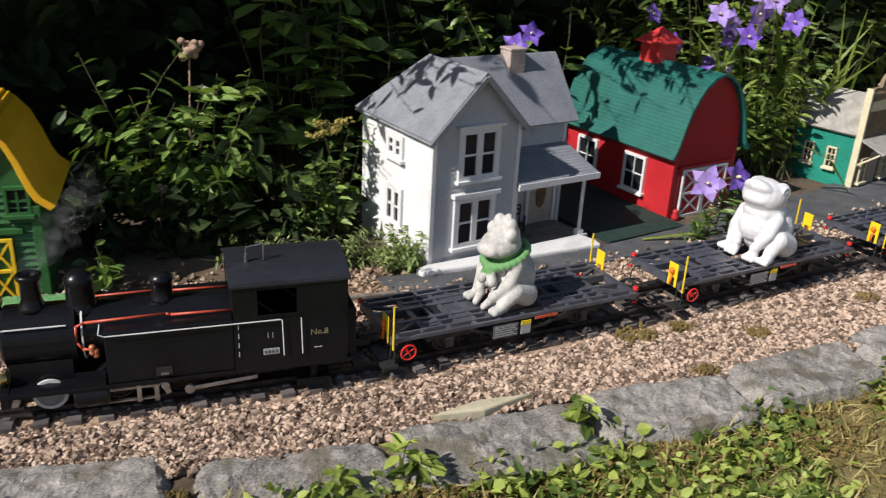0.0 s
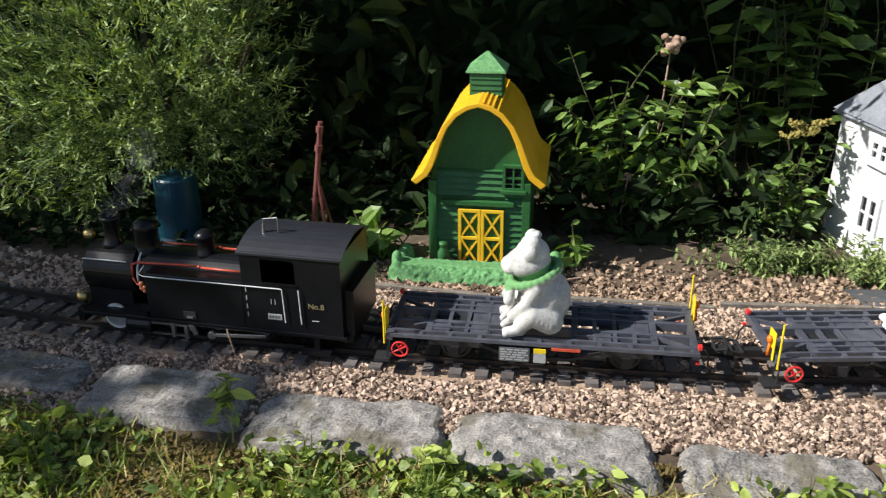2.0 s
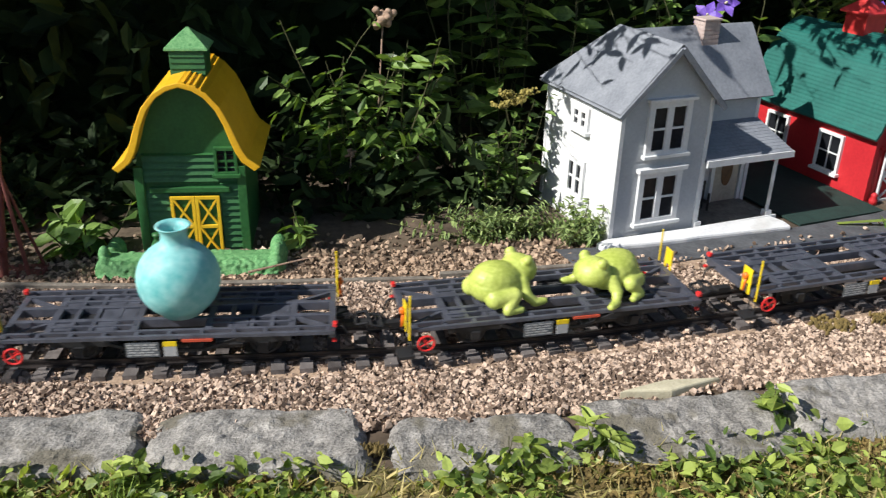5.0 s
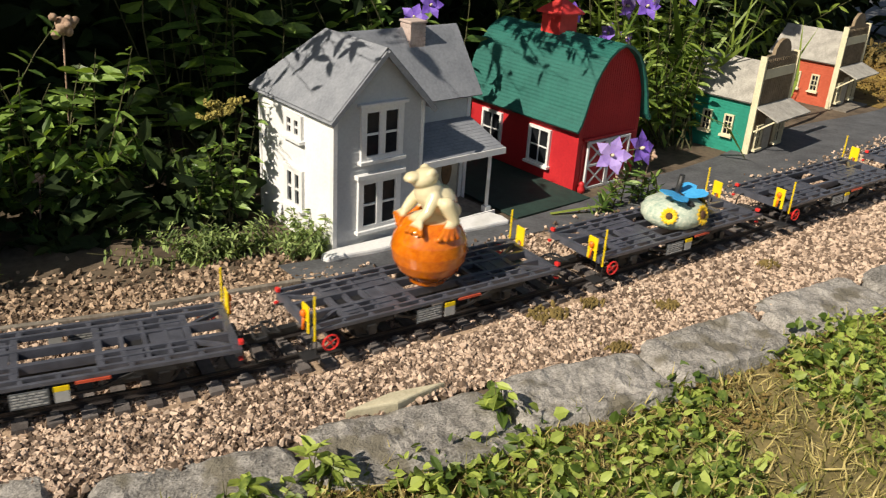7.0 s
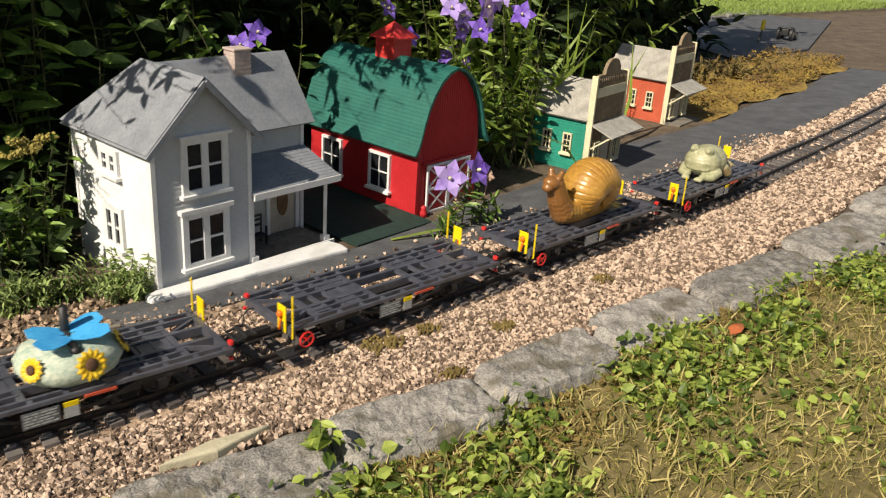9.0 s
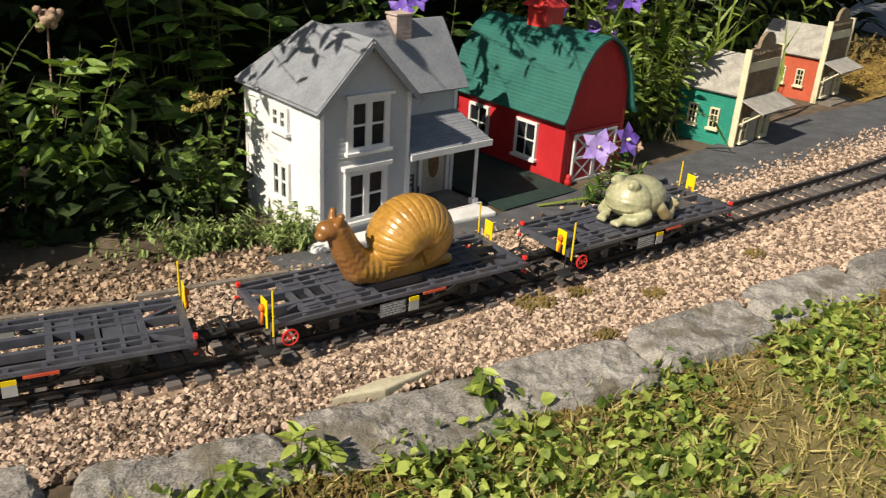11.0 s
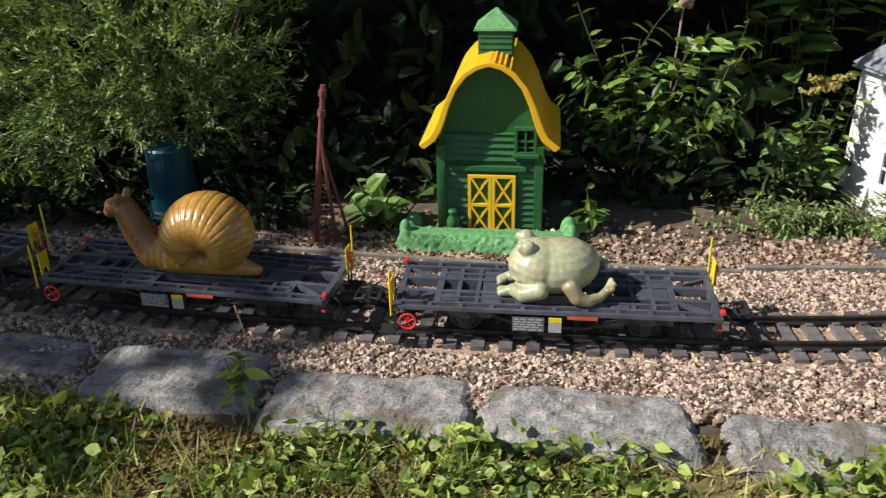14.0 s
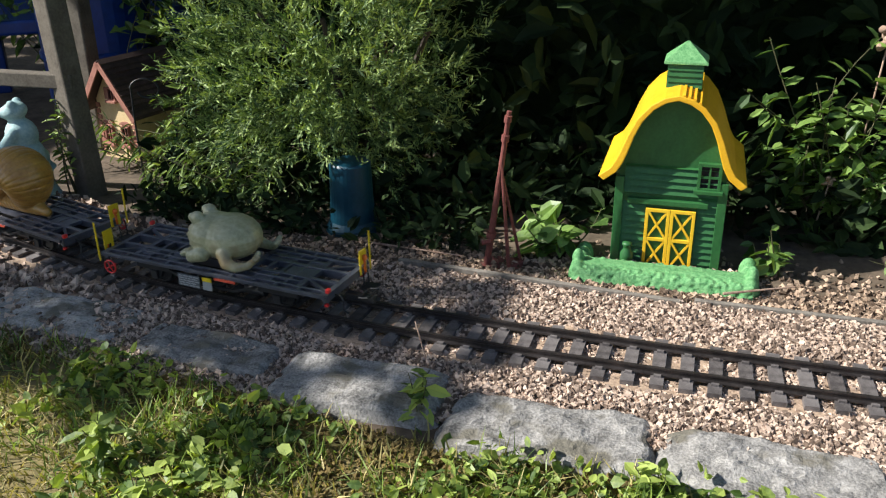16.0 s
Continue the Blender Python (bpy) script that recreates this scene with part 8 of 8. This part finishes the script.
def far_end():
    """Where the road leaves the garden: mossy bank, grey paving, far lawn and two toys."""
    r = np.random.default_rng(140)
    ns, no = 70, 14
    ss, oo = np.linspace(1.95, 3.55, ns), np.linspace(0, 1, no)
    v = []
    for a in ss:
        lo = 0.30 + 0.02 * math.sin(a * 9) + 0.012 * math.sin(a * 23)
        hi = 0.62 + 0.06 * math.sin(a * 5 + 1)
        for b in oo:
            p = beside(a, lo + (hi - lo) * b)
            z = 0.030 * math.sin(math.pi * min(1.0, b * 0.9 + 0.05)) * math.sin(math.pi * (a - 1.9) / 1.75)
            z += 0.010 * noise.noise(Vector((p[0] * 9, p[1] * 9, 2.0))) + 0.005 * noise.noise(Vector((p[0] * 31, p[1] * 31, 5.0)))
            v.append((p[0], p[1], -0.012 + max(z, -0.002)))
    a = (np.arange(ns - 1)[:, None] * no + np.arange(no - 1)[None]).ravel()
    tagged(new("moss_bank", raw_mesh("moss_bank", np.array(v), np.stack([a, a + no, a + no + 1, a + 1], 1), M_BANK, True)), "golden and rust-brown mossy bank beside the road", "moss", kind="stuff")
    n = 5200
    q = beside(r.uniform(1.98, 3.5, n), 0.31 + 0.28 * r.uniform(0, 1, n) ** 1.2)
    p = np.c_[q, r.uniform(-0.004, 0.028, n)]
    d = np.c_[r.normal(0, 1, n), r.normal(0, 1, n), r.normal(0.4, 0.4, n)]
    tagged(new("bank_sprigs", leaves_mesh("bank_sprigs", p, d, r.uniform(0.005, 0.013, n), M_BANK, r, loose=0.8)), "fine golden moss sprigs on the bank", "moss", kind="stuff")
    bm = shape()
    prism_z(bm, [(2.75, 2.12), (3.35, 2.22), (4.6, 2.95), (4.3, 3.25), (3.5, 3.0), (2.9, 2.6)], -0.022, -0.006)
    tagged(new("paving", mesh_of("paving", bm, M_PAD)), "grey paving where the road leaves the garden", "paving", kind="structure")
    bm = shape()
    prism_z(bm, [(3.35, 3.02), (4.4, 3.30), (7.5, 3.9), (12, 9), (4.5, 9), (2.9, 3.6)], -0.030, 0.004)
    tagged(new("far_lawn", mesh_of("far_lawn", bm, M_FARLAWN)), "bright green mown lawn beyond the garden", "lawn", kind="structure")
    n = 9000
    u = r.uniform(0, 1, n)
    p = np.c_[3.4 + 2.6 * u, 3.06 + 0.9 * u * 0.35 + np.abs(r.normal(0, 0.35, n)), np.full(n, 0.0)]
    d = np.c_[r.normal(0, 0.5, n), r.normal(0, 0.5, n), np.ones(n)]
    tagged(new("far_grass", leaves_mesh("far_grass", p, d, r.uniform(0.02, 0.05, n), M_FARLAWN, r, (BLADE_V, BLADE_F), np.full(n, 1.4), loose=0.8)), "mown grass of the far lawn", "grass", kind="stuff")
    for k in range(7):
        x = 3.36 + 0.19 * k
        bm = shape()
        box(bm, 0.0, 0.0, -0.02, 0.182, 0.07, 0.012 + 0.004 * (k % 2))
        solid("kerb_stone", bm, M_STONE, "flat grey kerb stone before the far lawn", "kerb", pose(x, 2.965 + 0.052 * k, -0.006, 0, 0, 15 + (k % 3)), "kerb stones", bevel=0.006)
    t = thing("toy_tractor", "small black and silver toy tractor on the paving", "toy tractor", pose(3.50, 2.44, -0.006, 0, 0, 200))
    bm = shape()
    box(bm, -0.05, -0.016, 0.022, 0.045, 0.016, 0.050)
    box(bm, 0.010, -0.024, 0.050, 0.044, 0.024, 0.058)
    part("tractor_body", bm, M_IRON, t, bevel=0.003)
    bm = shape()
    rod(bm, (-0.030, 0, 0.050), (-0.030, 0, 0.082), 0.003, None, 8)
    part("exhaust", bm, M_STEEL, t)
    for x, w in ((-0.036, 0.018), (0.026, 0.028)):
        for sy in (-1, 1):
            bm = shape()
            lathe(bm, [(0.001, -0.006), (w * 0.55, -0.006), (w, -0.005), (w, 0.005), (w * 0.55, 0.006), (0.001, 0.006)], 20, Matrix.Translation((x, sy * 0.028, w)) @ Matrix.Rotation(math.pi / 2, 4, "X"))
            wheel = part("wheel", bm, M_IRON, t)
            bm = shape()
            lathe(bm, [(0.001, -0.0075), (w * 0.5, -0.0065), (w * 0.5, 0.0065), (0.001, 0.0075)], 16, Matrix.Translation((x, sy * 0.028, w)) @ Matrix.Rotation(math.pi / 2, 4, "X"))
            part("hub", bm, M_STEEL, wheel, "silver hub")
    t = thing("yellow_marker", "small yellow lineside marker on a dark stand", "marker", pose(3.28, 2.42, -0.006, 0, 0, 15))
    bm = shape()
    rod(bm, (0, 0, 0), (0.02, 0, 0.05), 0.006, 0.004, 8)
    part("stand", bm, M_IRON, t)
    bm = shape()
    box(bm, 0.004, -0.004, 0.050, 0.036, 0.004, 0.092)
    part("marker_board", bm, M_SIGNAL, t, bevel=0.002)


far_end()


def motions():
    """All that moves: the locomotive, the wagons, their wheels and rods, and the figures they carry."""
    steps = [k * 0.25 for k in range(65)]
    fine = [k / 15 for k in range(241)]
    centre = LENGTH / 2 - 0.015

    def wagon_pose(k, t):
        return on_track(hand_wheel_at(t) + PITCH * k + centre, 0.085)

    for k, w in enumerate(WAGONS):
        walk(w, [(t, wagon_pose(k, t)) for t in steps])
    walk(LOCO, [(t, on_track(hand_wheel_at(t) - 0.204, 0.07)) for t in steps])
    for fig, k, dx, dy, turn in FIGURES:
        stand = pose(dx, dy, 0.0468, 0, 0, turn)
        walk(fig, [(t, wagon_pose(k, t) @ stand) for t in steps])
    # steam rises and trails behind the chimney
    for k, puff in enumerate(PUFFS):
        age = k / len(PUFFS)

        def puff_pose(t, age=age, k=k):
            m = on_track(hand_wheel_at(t) - 0.204, 0.07)
            up, back = 0.145 + 0.075 * age, 0.01 + 0.055 * age
            return m @ pose(-0.128 + back + 0.004 * math.sin(2.1 * t + k), 0.004 * math.cos(1.7 * t + 2 * k), up + 0.004 * math.sin(1.3 * t + k), 20 * math.sin(t * 0.6 + k), 0, 15 * math.sin(t * 0.5 + 2 * k))

        walk(puff, [(t, puff_pose(t)) for t in steps])
    start = hand_wheel_at(0)
    for body in (LOCO, *WAGONS):
        for ob in body.children:
            if "radius" in ob.keys():
                base, rad = ob.matrix_basis.copy(), ob["radius"]
                walk(ob, [(t, base @ Matrix.Rotation((hand_wheel_at(t) - start) / rad, 4, "Y")) for t in fine])
            elif "crank" in ob.keys():
                base, c = ob.matrix_basis.copy(), ob["crank"]
                walk(ob, [(t, Matrix.Translation((c * math.cos(a), 0, -c * math.sin(a))) @ base) for t in fine for a in ((hand_wheel_at(t) - start) / 0.019,)])


motions()
